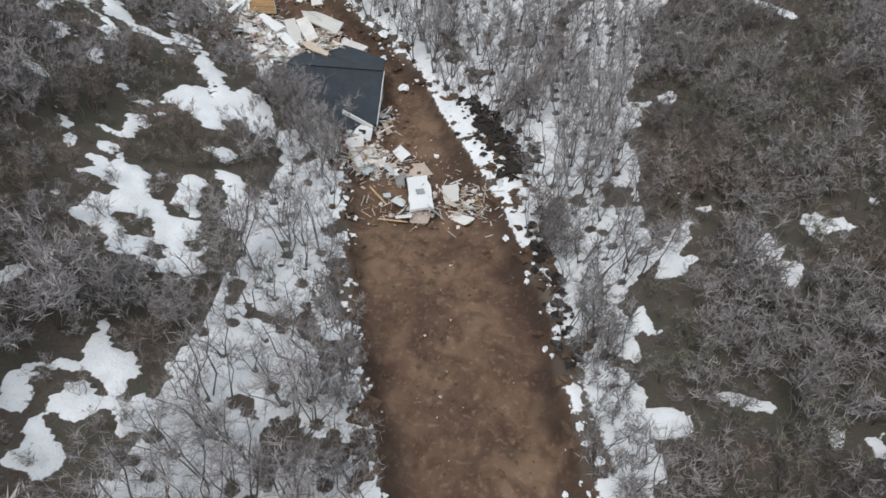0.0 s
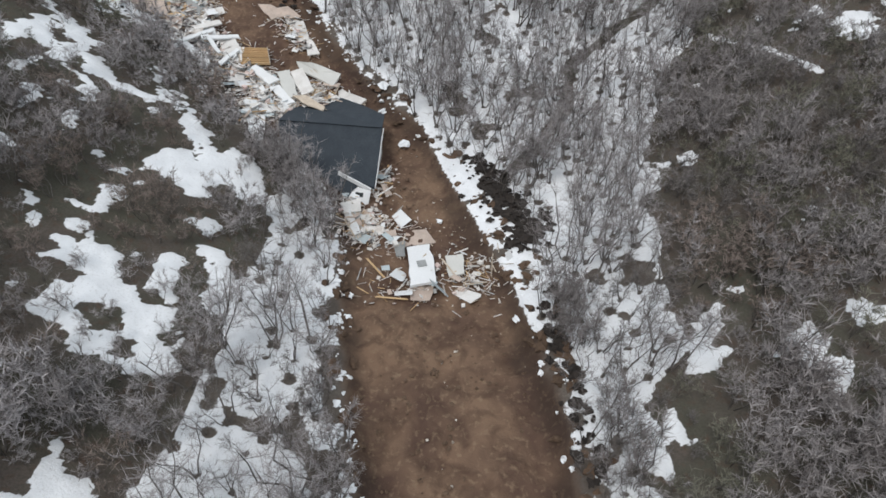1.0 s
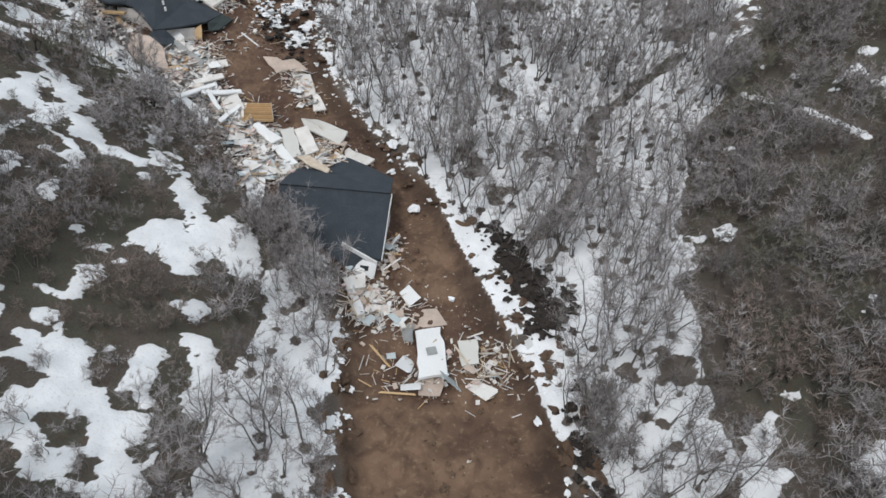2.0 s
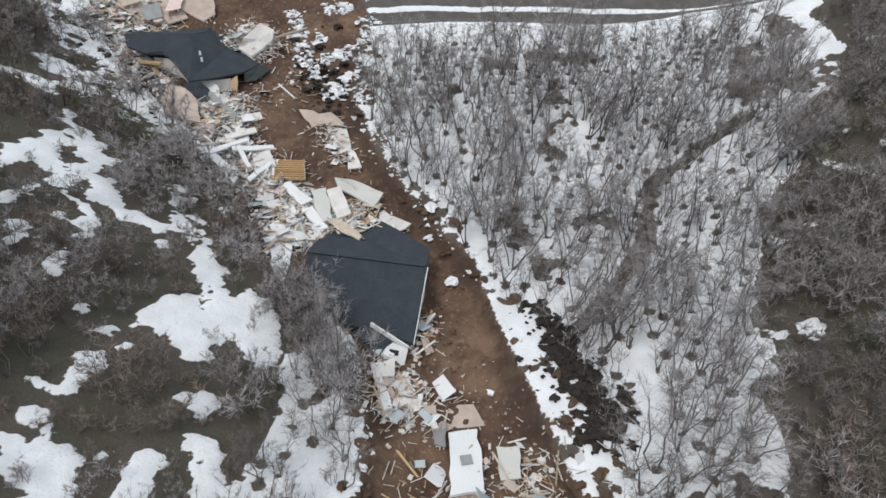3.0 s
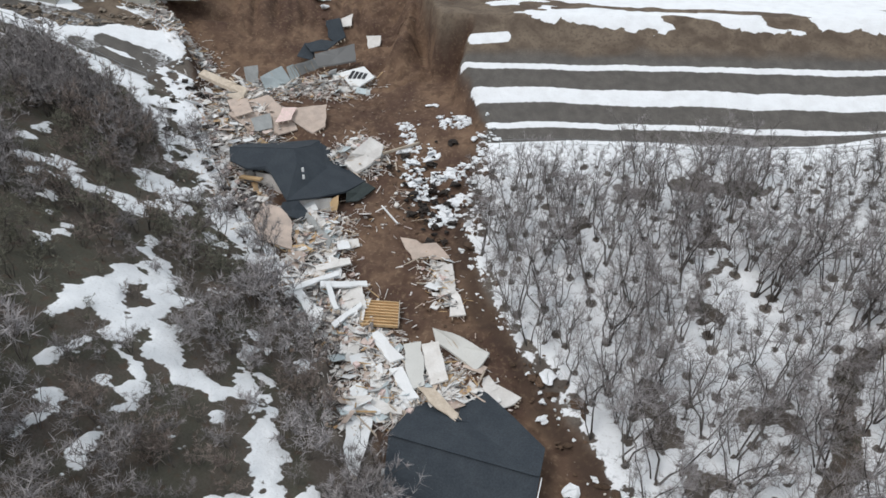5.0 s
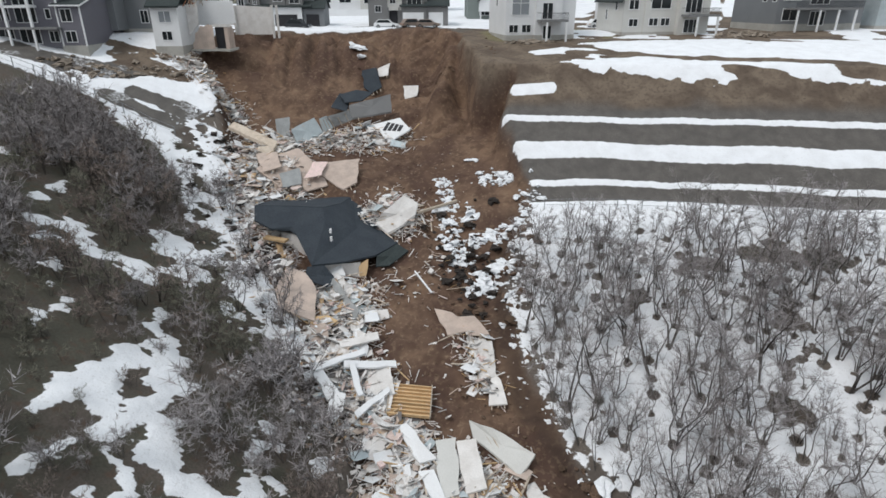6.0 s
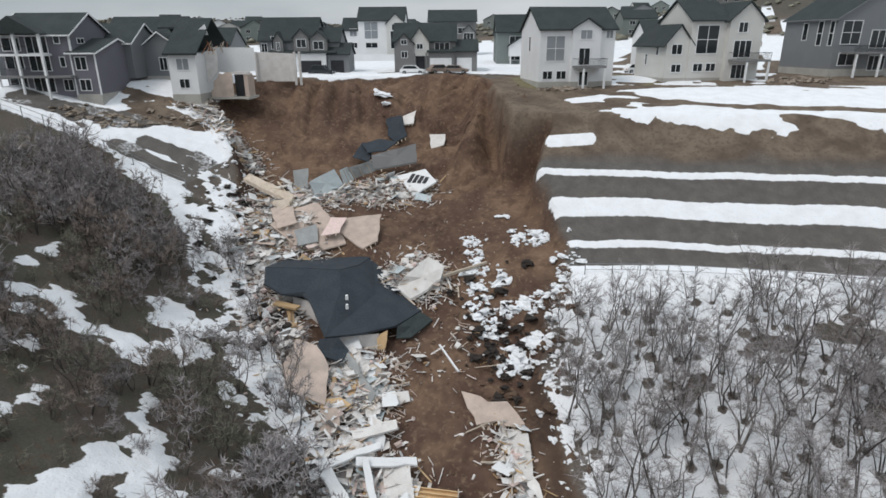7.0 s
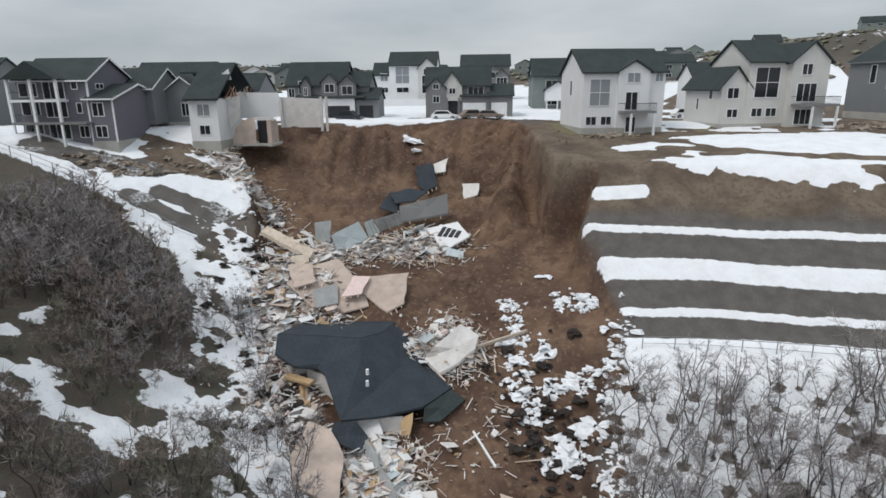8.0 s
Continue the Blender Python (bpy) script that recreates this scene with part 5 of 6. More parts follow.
panel("long_beam", "long pale yellow beam lying on rubble", (-64.6, 108.5, 26.1), [(-3.8, -0.5, 0.9), (-3.5, 0.4, 1.4), (3.6, 0.4, -0.8), (3.7, -0.5, -1.5)], "pine_grey", 0.5)
panel("standing_wall", "grey basement wall panel standing torn in mud", (-63.0, 113.1, 26.1), [(-1.3, -0.0, 1.3), (0.3, 1.3, 1.5), (1.4, -0.6, -1.5), (-0.3, -0.9, -1.2)], "panel", 0.25)
panel("standing_wall", "pale blue-grey basement wall standing torn in mud", (-59.5, 113.9, 25.9), [(-1.2, -2.0, 0.5), (0.1, 1.8, 1.6), (1.3, 2.0, -0.4), (-0.4, -1.9, -1.7)], "wrap", 0.25)
panel("standing_wall", "pale blue-grey basement wall standing torn in mud", (-58.7, 117.4, 26.5), [(-0.5, -0.7, 0.7), (0.1, 0.3, 1.0), (0.6, 1.0, -0.7), (-0.1, -0.5, -1.1)], "wrap", 0.25)
panel("standing_wall", "grey basement wall panel standing torn in mud", (-57.5, 119.4, 26.9), [(-1.2, -1.9, 0.4), (0.9, 1.3, 1.1), (1.2, 1.8, -0.2), (-1.0, -1.0, -1.2)], "panel", 0.25)
panel("standing_wall", "dark grey basement wall panel standing torn in mud", (-54.8, 124.4, 28.0), [(-2.6, -2.2, 0.4), (1.8, 3.2, 1.6), (2.6, 1.8, -0.8), (-1.9, -2.8, -1.4)], "taupe", 0.25)
panel("roof_scrap", "dark torn roof scrap lying on the scarp", (-58.3, 131.1, 31.0), [(-2.2, 0.9, 1.4), (-0.4, 2.6, 1.8), (2.0, -0.2, -0.9), (0.9, -1.8, -1.7), (-0.6, -1.5, -0.9)], "shingle", 0.12)
panel("roof_scrap", "black torn roof scrap in the debris", (-59.5, 123.7, 28.6), [(-1.4, -1.1, -0.7), (-1.0, 1.0, 1.1), (1.0, 1.4, 0.7), (1.5, -1.4, -1.1)], "shingle", 0.12)
panel("roof_scrap", "dark torn roof scrap in the debris", (-58.0, 125.1, 29.4), [(-2.3, -0.8, 0.2), (-0.5, 1.4, 0.7), (1.8, 2.5, 0.3), (1.5, -0.5, -0.6), (-0.3, -2.5, -0.7)], "shingle", 0.12)
fallen = panel("window_wall", "white wall panel with four small windows", (-49.7, 121.7, 25.6), [(-3.9, 1.0, 0.1), (0.4, 1.6, 1.3), (3.1, -0.4, 0.2), (0.4, -2.3, -1.6)], "white", 0.2)
panel("wall_panel", "small white panel lying on the scarp", (-57.4, 133.9, 32.3), [(-1.2, 0.0, 0.3), (0.4, 1.5, 1.1), (1.0, -0.4, -0.6), (-0.4, -1.1, -0.8)], "drywall", 0.1)
panel("wall_panel", "small white panel lying on the scarp", (-51.7, 132.3, 29.5), [(-1.6, 0.4, 0.7), (0.8, 1.1, 0.8), (1.2, -0.3, -0.6), (-0.4, -1.4, -1.1)], "drywall", 0.1)
panel("wall_chunk", "crumpled white wall chunk beside the dark roof", (-39.8, 103.2, 19.3), [(-2.2, -1.4, -0.7), (-1.5, -0.9, 0.5), (-0.1, 1.9, 2.0), (1.8, 2.1, 1.1), (1.8, 1.2, 0.0), (0.4, -1.0, -1.2), (-0.5, -1.7, -1.7)], "drywall", 0.3)
panel("wall_panel", "white wall panel under a torn roof edge", (-42.6, 93.3, 15.8), [(-1.3, -0.1, 0.1), (0.3, 0.7, 0.6), (1.3, -0.0, -0.3), (-0.3, -0.5, -0.6)], "white", 0.14)
panel("sheathing_panel", "raw pine sheathing under a torn roof edge", (-40.0, 94.9, 15.8), [(-0.7, 0.2, 0.3), (0.3, 0.7, 0.9), (0.6, -0.4, -0.5), (-0.2, -0.5, -0.7)], "pine", 0.12)
panel("sheathing_panel", "yellow foam board lying in debris", (-39.2, 91.7, 14.4), [(-1.0, -0.5, -0.0), (-0.3, 0.6, 0.3), (0.8, 0.5, -0.0), (0.6, -0.5, -0.4)], "pine_grey", 0.1)
panel("wall_panel", "long grey wall strip lying downslope in debris", (-39.7, 90.0, 14.6), [(-3.0, 1.6, 0.6), (-2.1, 1.7, 1.1), (2.7, -1.3, -0.4), (2.5, -1.9, -1.2)], "panel", 0.16)
panel("sheathing_panel", "pine sheathing offcut in debris", (-39.8, 86.8, 13.6), [(-1.6, -0.5, 0.3), (-0.0, 0.5, 0.3), (1.1, 0.5, -0.1), (0.6, -0.7, -0.4)], "pine", 0.1)
panel("wall_panel", "pinkish wall panel in debris", (-39.3, 84.8, 13.3), [(-1.5, 0.7, 0.3), (0.0, 1.2, 0.5), (1.4, -0.5, -0.3), (0.1, -1.6, -0.5)], "osb", 0.12)
panel("white_board", "long white trim board in a debris heap", (-35.4, 82.1, 12.9), [(-1.9, -1.8, -0.0), (1.5, 2.2, 0.3), (1.8, 1.7, 0.1), (-1.4, -2.2, -0.2)], "white", 0.16)
panel("white_board", "long white trim board in a debris heap", (-32.7, 83.2, 12.5), [(-2.2, -1.0, 0.4), (1.8, 1.6, -0.2), (2.2, 1.0, -0.4), (-1.8, -1.7, 0.2)], "white", 0.16)
panel("white_board", "white wall strip in a debris heap", (-35.2, 79.5, 12.1), [(-2.0, 0.8, 0.5), (-1.5, 1.4, 0.7), (2.1, -0.7, -0.5), (1.4, -1.5, -0.7)], "white", 0.16)
panel("wall_panel", "white pointed wall panel in a debris heap", (-33.1, 77.8, 11.5), [(-1.1, 1.1, 0.6), (0.3, 1.2, 0.5), (0.7, -0.1, -0.3), (0.5, -1.2, -0.7), (-0.4, -0.8, -0.3)], "white", 0.16)
panel("white_board", "white trim board in a debris heap", (-30.6, 79.7, 11.3), [(-0.9, -1.6, -0.2), (0.5, 2.0, 0.4), (0.9, 1.6, 0.3), (-0.4, -1.9, -0.4)], "white", 0.16)
panel("white_board", "white trim board in a debris heap", (-32.8, 80.9, 12.4), [(-1.3, 0.9, 0.7), (-1.1, 1.4, 0.7), (1.3, -1.1, -0.6), (1.0, -1.5, -0.6)], "white", 0.16)
panel("white_board", "white trim board in a debris heap", (-35.2, 85.6, 13.1), [(-1.6, -1.2, 0.1), (1.0, 1.8, 0.1), (1.6, 1.0, -0.1), (-1.0, -1.8, -0.1)], "drywall", 0.16)
panel("wall_panel", "pale panel in a debris heap", (-31.3, 82.4, 11.6), [(-2.1, 0.9, 0.5), (-0.0, 2.0, 0.6), (1.9, -0.8, -0.4), (0.2, -2.1, -0.7)], "drywall", 0.12)
panel("wall_panel", "pale panel in a debris heap", (-30.3, 81.3, 11.0), [(-1.3, 1.0, 0.3), (-0.1, 1.9, 0.7), (1.2, -1.2, -0.3), (0.4, -1.6, -0.5)], "drywall", 0.12)


# the lower dark roof with what is left of its house
lower_roof = thing("collapsed_house", (-15.0, 67.0, 4.0), "collapsed white house under a dark slate shingle roof", "house")


def under(points, origin):
    return [tuple(Vector(p) - Vector(origin)) for p in points]


O1 = (-15.0, 67.0, 4.0)
part("roof", sheet_mesh(under([(-21.6, 69.2, 8.3), (-15.4, 69.1, 8.35), (-9.2, 69.0, 8.3), (-9.1, 65.2, 6.6), (-9.1, 61.6, 4.9), (-12.6, 62.5, 5.0), (-16.0, 62.8, 5.1), (-19.8, 63.1, 5.2), (-20.7, 66.2, 6.8)], O1), 0.3), "shingle", lower_roof)
part("roof", sheet_mesh(under([(-21.6, 69.2, 8.34), (-15.4, 69.1, 8.39), (-9.2, 69.0, 8.34), (-9.3, 71.6, 8.7), (-12.8, 74.9, 8.2), (-16.1, 78.0, 7.5), (-17.5, 76.9, 7.5), (-16.9, 72.6, 8.25), (-20.2, 74.9, 7.6), (-21.2, 72.4, 8.05)], O1), 0.25), "shingle", lower_roof)
part("ridge_cap", beam(bmesh.new(), Vector((-21.5, 69.15, 8.42)) - Vector(O1), Vector((-9.3, 69.0, 8.42)) - Vector(O1), 0.28, 0.05), "shingle", lower_roof)
bm = bmesh.new()
for z0, z1 in ((0.0, 1.0),):
    quad = under([(-9.25, 69.0, 8.1), (-9.2, 61.7, 4.75), (-9.3, 62.2, 3.2), (-9.4, 69.5, 4.2)], O1)
    a = [bm.verts.new(p) for p in quad]
    b = [bm.verts.new(Vector(p) - Vector((0.15, 0, 0))) for p in quad]
    bm.faces.new(a)
    bm.faces.new(b[::-1])
    for k in range(4):
        bm.faces.new((a[k], a[(k + 1) % 4], b[(k + 1) % 4], b[k]))
part("gable_wall", bm, "white", lower_roof, "white gable wall below the roof")
part("rake_board", beam(bmesh.new(), Vector((-9.05, 69.0, 8.2)) - Vector(O1), Vector((-9.0, 61.5, 4.8)) - Vector(O1), 0.06, 0.3), "trim", lower_roof)
part("front_wall", boxes((-4.6, 5.6, -3.8, -3.65, -1.2, 0.9)), "white", lower_roof, "white crushed front wall")
part("side_wall", boxes((-5.9, -5.75, -3.6, 3.5, -0.6, 1.4)), "white", lower_roof)
part("dormer_roof", sheet_mesh(under([(-14.8, 61.4, 5.5), (-13.1, 62.6, 6.0), (-11.0, 61.4, 5.0), (-11.9, 60.5, 4.2)], O1), 0.16), "shingle", lower_roof)
part("dormer_fascia", beam(bmesh.new(), Vector((-13.2, 62.2, 6.05)) - Vector(O1), Vector((-9.4, 60.9, 4.9)) - Vector(O1), 0.12, 0.5), "trim", lower_roof)
part("dormer_wall", sheet_mesh(under([(-11.9, 60.7, 4.3), (-10.9, 61.3, 5.0), (-9.4, 60.8, 4.85), (-9.6, 60.0, 3.6), (-11.6, 59.9, 3.4)], O1), 0.12), "white", lower_roof)
part("dormer_window", sheet_mesh(under([(-11.1, 60.8, 4.62), (-10.2, 60.7, 4.62), (-10.25, 60.45, 4.25), (-11.1, 60.5, 4.25)], O1), 0.05), "glass", lower_roof)
part("dormer_roof", sheet_mesh(under([(-17.2, 60.9, 4.7), (-15.0, 61.6, 5.0), (-13.6, 60.2, 4.0), (-13.9, 59.9, 3.8)], O1), 0.14), "white", lower_roof)

# the upper dark roof, folded over a swell of rubble
O2 = (-46.5, 98.0, 15.5)
upper_roof = thing("collapsed_roof", O2, "dark slate shingle roof folded over a rubble heap", "roof")
part("roof", sheet_mesh(under([(-54.7, 95.6, 21.0), (-51.2, 97.5, 20.8), (-47.6, 99.1, 20.6), (-46.2, 97.3, 19.6), (-44.3, 91.5, 16.9), (-45.9, 93.5, 17.9), (-47.5, 94.3, 18.6), (-49.3, 94.8, 19.1), (-51.0, 93.6, 19.4), (-53.5, 93.9, 20.0)], O2), 0.22), "shingle", upper_roof)
part("roof", sheet_mesh(under([(-47.6, 99.1, 20.6), (-47.0, 102.1, 20.2), (-47.6, 106.0, 20.0), (-45.8, 104.9, 19.3), (-44.0, 103.6, 18.6), (-40.5, 101.4, 17.4), (-38.6, 100.8, 16.9), (-38.9, 98.5, 16.9), (-39.3, 96.5, 16.9), (-41.5, 93.7, 16.9), (-44.3, 91.5, 16.9), (-46.2, 97.3, 19.6)], O2), 0.22), "shingle", upper_roof)
part("roof", sheet_mesh(under([(-54.7, 95.6, 21.05), (-51.2, 97.5, 20.85), (-47.6, 99.1, 20.65), (-47.0, 102.1, 20.25), (-47.6, 106.0, 20.05), (-49.7, 108.0, 19.4), (-53.2, 103.6, 19.6), (-55.9, 99.8, 20.2)], O2), 0.2), "shingle", upper_roof)
part("roof_flap", sheet_mesh(under([(-44.8, 91.3, 16.7), (-43.1, 92.1, 16.8), (-42.0, 92.1, 15.7), (-41.9, 90.6, 15.2), (-44.8, 90.4, 15.6)], O2), 0.12), "shingle", upper_roof)
part("roof_flap", sheet_mesh(under([(-39.2, 96.7, 16.7), (-38.4, 100.2, 17.0), (-36.9, 100.1, 16.4), (-37.6, 96.6, 15.9), (-39.0, 96.0, 15.8)], O2), 0.12), "shingle_house", upper_roof)
for x, y, z in ((-44.7, 96.1, 19.15), (-44.1, 95.2, 18.6)):
    bm = bmesh.new()
    bmesh.ops.create_cone(bm, cap_ends=True, segments=12, radius1=0.16, radius2=0.14, depth=0.5, matrix=pose(x + 46.5, y - 98, z - 15.5))
    part("vent_pipe", bm, "trim", upper_roof, "white roof vent pipe")
for a, b, z0, z1, mat in (((-51, 95.2), (-46.5, 94.8), 14.5, 18.4, "drywall"), ((-44.2, 92.6), (-40.5, 95.0), 14.0, 16.4, "drywall"), ((-53.6, 96.5), (-49.5, 105.0), 15.5, 19.4, "drywall"), ((-46, 104.5), (-40, 101.5), 16.0, 17.0, "osb")):
    bm = bmesh.new()
    quad = [(a[0], a[1], z0), (b[0], b[1], z0), (b[0], b[1], z1), (a[0], a[1], z1)]
    va = [bm.verts.new(Vector(p) - Vector(O2)) for p in quad]
    vb = [bm.verts.new(Vector(p) - Vector(O2) + Vector((0.05, 0.16, 0))) for p in quad]
    bm.faces.new(va)
    bm.faces.new(vb[::-1])
    for k in range(4):
        bm.faces.new((va[k], va[(k + 1) % 4], vb[(k + 1) % 4], vb[k]))
    part("crushed_wall", bm, mat, upper_roof, "crushed inner wall under the roof")
bm = boxes((-5.6, -2.6, -4.7, -3.9, 2.5, 2.75))
part("porch_bench", bm, "pine", upper_roof, "raw pine box end on the roof")

# raw pine floor frame with its joists showing
deck = thing("floor_frame", (-28.2, 82.0, 9.9), "raw pine floor frame with parallel joists on rubble", "debris", "wreckage", turn=22)
part("subfloor", boxes((-1.9, 1.9, -1.7, 1.7, 0.3, 0.38)), "pine", deck)
for k in range(9):
    part("joist", boxes((-1.9, 1.9, -1.7 + 0.4 * k, -1.62 + 0.4 * k, 0.38, 0.66)), "pine", deck)
for x in (-1.95, 1.85):
    part("rim_joist", boxes((x, x + 0.1, -1.75, 1.75, 0.3, 0.7)), "pine_grey", deck)
deck.matrix_world = pose(-28.2, 82.0, 10.2, 14, 6, 22)

# window openings in the white wall panel
run, rise = Vector((7.0, -1.4, 0.1)).normalized(), Vector((0.0, 3.9, 2.9)).normalized()
face = run.cross(rise)
for k in range(4):
    mid = Vector((-0.3, 0.2, 0.02)) + run * (-0.9 + 0.85 * k) + face * 0.08
    half = 0.8 - 0.08 * k
    bm = bmesh.new()
    box(bm, -0.29, 0.29, -half, half, -0.15, 0.1)
    bm.transform(Matrix((run, rise - run * run.dot(rise), face)).transposed().to_4x4())
    bm.transform(Matrix.Translation(mid))
    part("window", bm, "iron", fallen, "dark broken window pane")
# no hole is cut: a grey slab on the panel gives its shade
bm = boxes((-0.42, 0.5, -0.5, 0.35, -0.05, 0.0))
hole = part("window_opening", bm, "panel", None)
hole.matrix_world = pose(-2.9, 51.5, 3.05, 3, 0, 19)
tagged(hole, "grey slab for the shade in a fallen white wall's window hole", "window")

pole = thing("pole", (-33.1, 95.8, 14.9), "long white pole lying on brown mud", "pole", "wreckage")
part("shaft", beam(bmesh.new(), (-1.6, 1.3, 0.55), (1.6, -1.3, -0.25), 0.16), "trim", pole)
log = thing("log", (-36.2, 107.2, 19.2), "broken pale timber lying on brown mud", "timber", "wreckage")
part("shaft", beam(bmesh.new(), (-1.8, -2.2, 0.1), (1.6, 2.3, 0.7), 0.28), "pine_grey", log)

def rubble_material(name, shades):
    """Mixed bits, each of one of the shades (from, colour), stained and dusty."""
    m = shader(name, (0.95, 0.94, 0.92), 0.85, (0.62, 0.56, 0.5), 0.7, 0.6, 0.22, 9, 0.1)
    n, l = m.node_tree.nodes, m.node_tree.links
    base = n["Principled BSDF"].inputs["Base Color"]
    dust = base.links[0].from_socket
    geo = n.new("ShaderNodeNewGeometry")
    r = n.new("ShaderNodeValToRGB")
    r.color_ramp.interpolation = "CONSTANT"
    for k, (at, c) in enumerate(shades):
        e = r.color_ramp.elements[k] if k < 2 else r.color_ramp.elements.new(at)
        e.position, e.color = at, (*c, 1)
    l.new(geo.outputs["Random Per Island"], r.inputs[0])
    x = n.new("ShaderNodeMixRGB")
    x.blend_type = "MULTIPLY"
    x.inputs[0].default_value = 1.0
    l.new(r.outputs[0], x.inputs[1])
    l.new(dust, x.inputs[2])
    l.new(x.outputs[0], base)
    return m


# broken lumber and plaster scattered through the debris
SCATTER = [  # centre line, half width, pieces, share of plaster
    ([(-7, 49), (2, 50), (4, 53)], 3.0, 70, 0.25), ([(-12, 59), (-7, 55)], 2.6, 60, 0.5), ([(-26, 71), (-23, 74), (-18, 78)], 2.6, 190, 0.65), ([(-25, 76), (-30, 79), (-36, 83), (-40, 87)], 3.2, 330, 0.72),
    ([(-38, 88), (-41, 92)], 3.2, 120, 0.6), ([(-46, 102), (-39, 104), (-42, 107)], 2.5, 120, 0.45), ([(-52, 98), (-60, 104), (-66, 110)], 4.0, 170, 0.6), ([(-63, 110), (-56, 116), (-48, 121)], 3.0, 140, 0.6),
    ([(-27, 91), (-22, 87)], 2.2, 60, 0.4), ([(-83, 115), (-72, 114)], 2.5, 90, 0.45), ([(-64, 112), (-58, 117), (-53, 124)], 1.6, 130, 0.35), ([(-44, 86), (-56, 95), (-66, 106)], 2.4, 150, 0.6), ([(-9, 62), (-8, 66)], 1.2, 20, 0.2), ([(-36, 92), (-32, 100)], 3.5, 26, 0.2)]
rng = random.Random(21)
pieces = {}
for name, dims in (("board", (2.4, 0.14, 0.05)), ("stud", (1.7, 0.1, 0.1)), ("splinter", (0.9, 0.06, 0.05)), ("shard", (0.9, 0.6, 0.04)), ("slab", (1.9, 1.15, 0.06)), ("tuft", (0.5, 0.4, 0.25))):
    for v in range(2):
        bm = bmesh.new()
        a, b, c = (d / 2 for d in dims)
        box(bm, -a, a, -b, b, -c, c)
        for vert in bm.verts:
            vert.co += Vector((rng.uniform(-0.12, 0.12) * a, rng.uniform(-0.25, 0.25) * b, rng.uniform(-0.1, 0.1) * c))
        pieces[name, v] = bm
meshes = {}
for (name, v), bm in pieces.items():
    for mat in (("drywall", "wrap", "white", "osb") if name in ("shard", "slab") else ("insulation", "drywall") if name == "tuft" else ("pine_grey", "pine", "drywall")):
        me = bpy.data.meshes.new(name)
        bm.to_mesh(me)
        me.materials.append(M[mat])
        meshes[name, v, mat] = me
LABELS = dict(board=("broken lumber board lying in the slide debris", "board"), stud=("snapped wall stud lying in the slide debris", "timber"), splinter=("splintered stick lying on brown mud", "timber"),
              shard=("broken plasterboard shard in the slide debris", "plasterboard"), slab=("torn wall sheathing piece in the slide debris", "sheathing"), tuft=("torn insulation tuft in the slide debris", "insulation"))
placed = dict.fromkeys(LABELS, 0)
for line, half, count, plaster in SCATTER:
    for k in range(count):
        i = rng.randrange(len(line) - 1)
        u = rng.random()
        x = line[i][0] * (1 - u) + line[i + 1][0] * u + rng.gauss(0, half * 0.5)
        y = line[i][1] * (1 - u) + line[i + 1][1] * u + rng.gauss(0, half * 0.5)
        name = rng.choice(("shard", "slab", "shard", "tuft")) if rng.random() < plaster else rng.choice(("board", "stud", "splinter", "splinter"))
        mat = rng.choice(("drywall", "white", "white", "drywall", "white", "osb", "wrap")) if name in ("shard", "slab") else rng.choice(("insulation", "drywall")) if name == "tuft" else rng.choice(("pine_grey", "pine_grey", "drywall", "pine"))
        placed[name] += 1
        if placed[name] > 290:
            continue
        ob = new(name, meshes[name, rng.randrange(2), mat])
        s = rng.uniform(0.6, 1.25)
        ob.matrix_world = pose(x, y, lift(x, y) + rng.uniform(0.1, 0.75), rng.gauss(0, 22), rng.gauss(0, 18), rng.uniform(0, 360)) @ Matrix.Diagonal((s, s, s, 1))
        tagged(ob, LABELS[name][0], LABELS[name][1], "scattered wreckage")


# heaped wreckage: torn sheets, bent strips and boards past counting
HEAPS = [  # centre line, half width, pieces, height of the heap
    ([(-25, 74), (-21, 77), (-17, 76)], 1.7, 130, 0.7), ([(-26, 77), (-31, 80), (-36, 83), (-39, 86)], 2.1, 420, 1.1), ([(-38, 88), (-42, 92)], 1.9, 170, 1.0), ([(-44, 103), (-40, 105)], 1.6, 130, 0.8),
    ([(-52, 101), (-58, 106), (-64, 108)], 2.4, 260, 1.1), ([(-63, 111), (-58, 115), (-52, 121)], 1.6, 240, 1.0), ([(-38, 85), (-46, 90), (-55, 96), (-64, 105)], 1.8, 260, 0.5), ([(-26, 91), (-22, 86)], 1.1, 60, 0.6), ([(-81.5, 114.5), (-76, 114), (-72, 113.5)], 1.4, 170, 0.9), ([(-10, 58), (-8, 55)], 1.2, 60, 0.5)]
rng = random.Random(18)
vs, fs = [], []
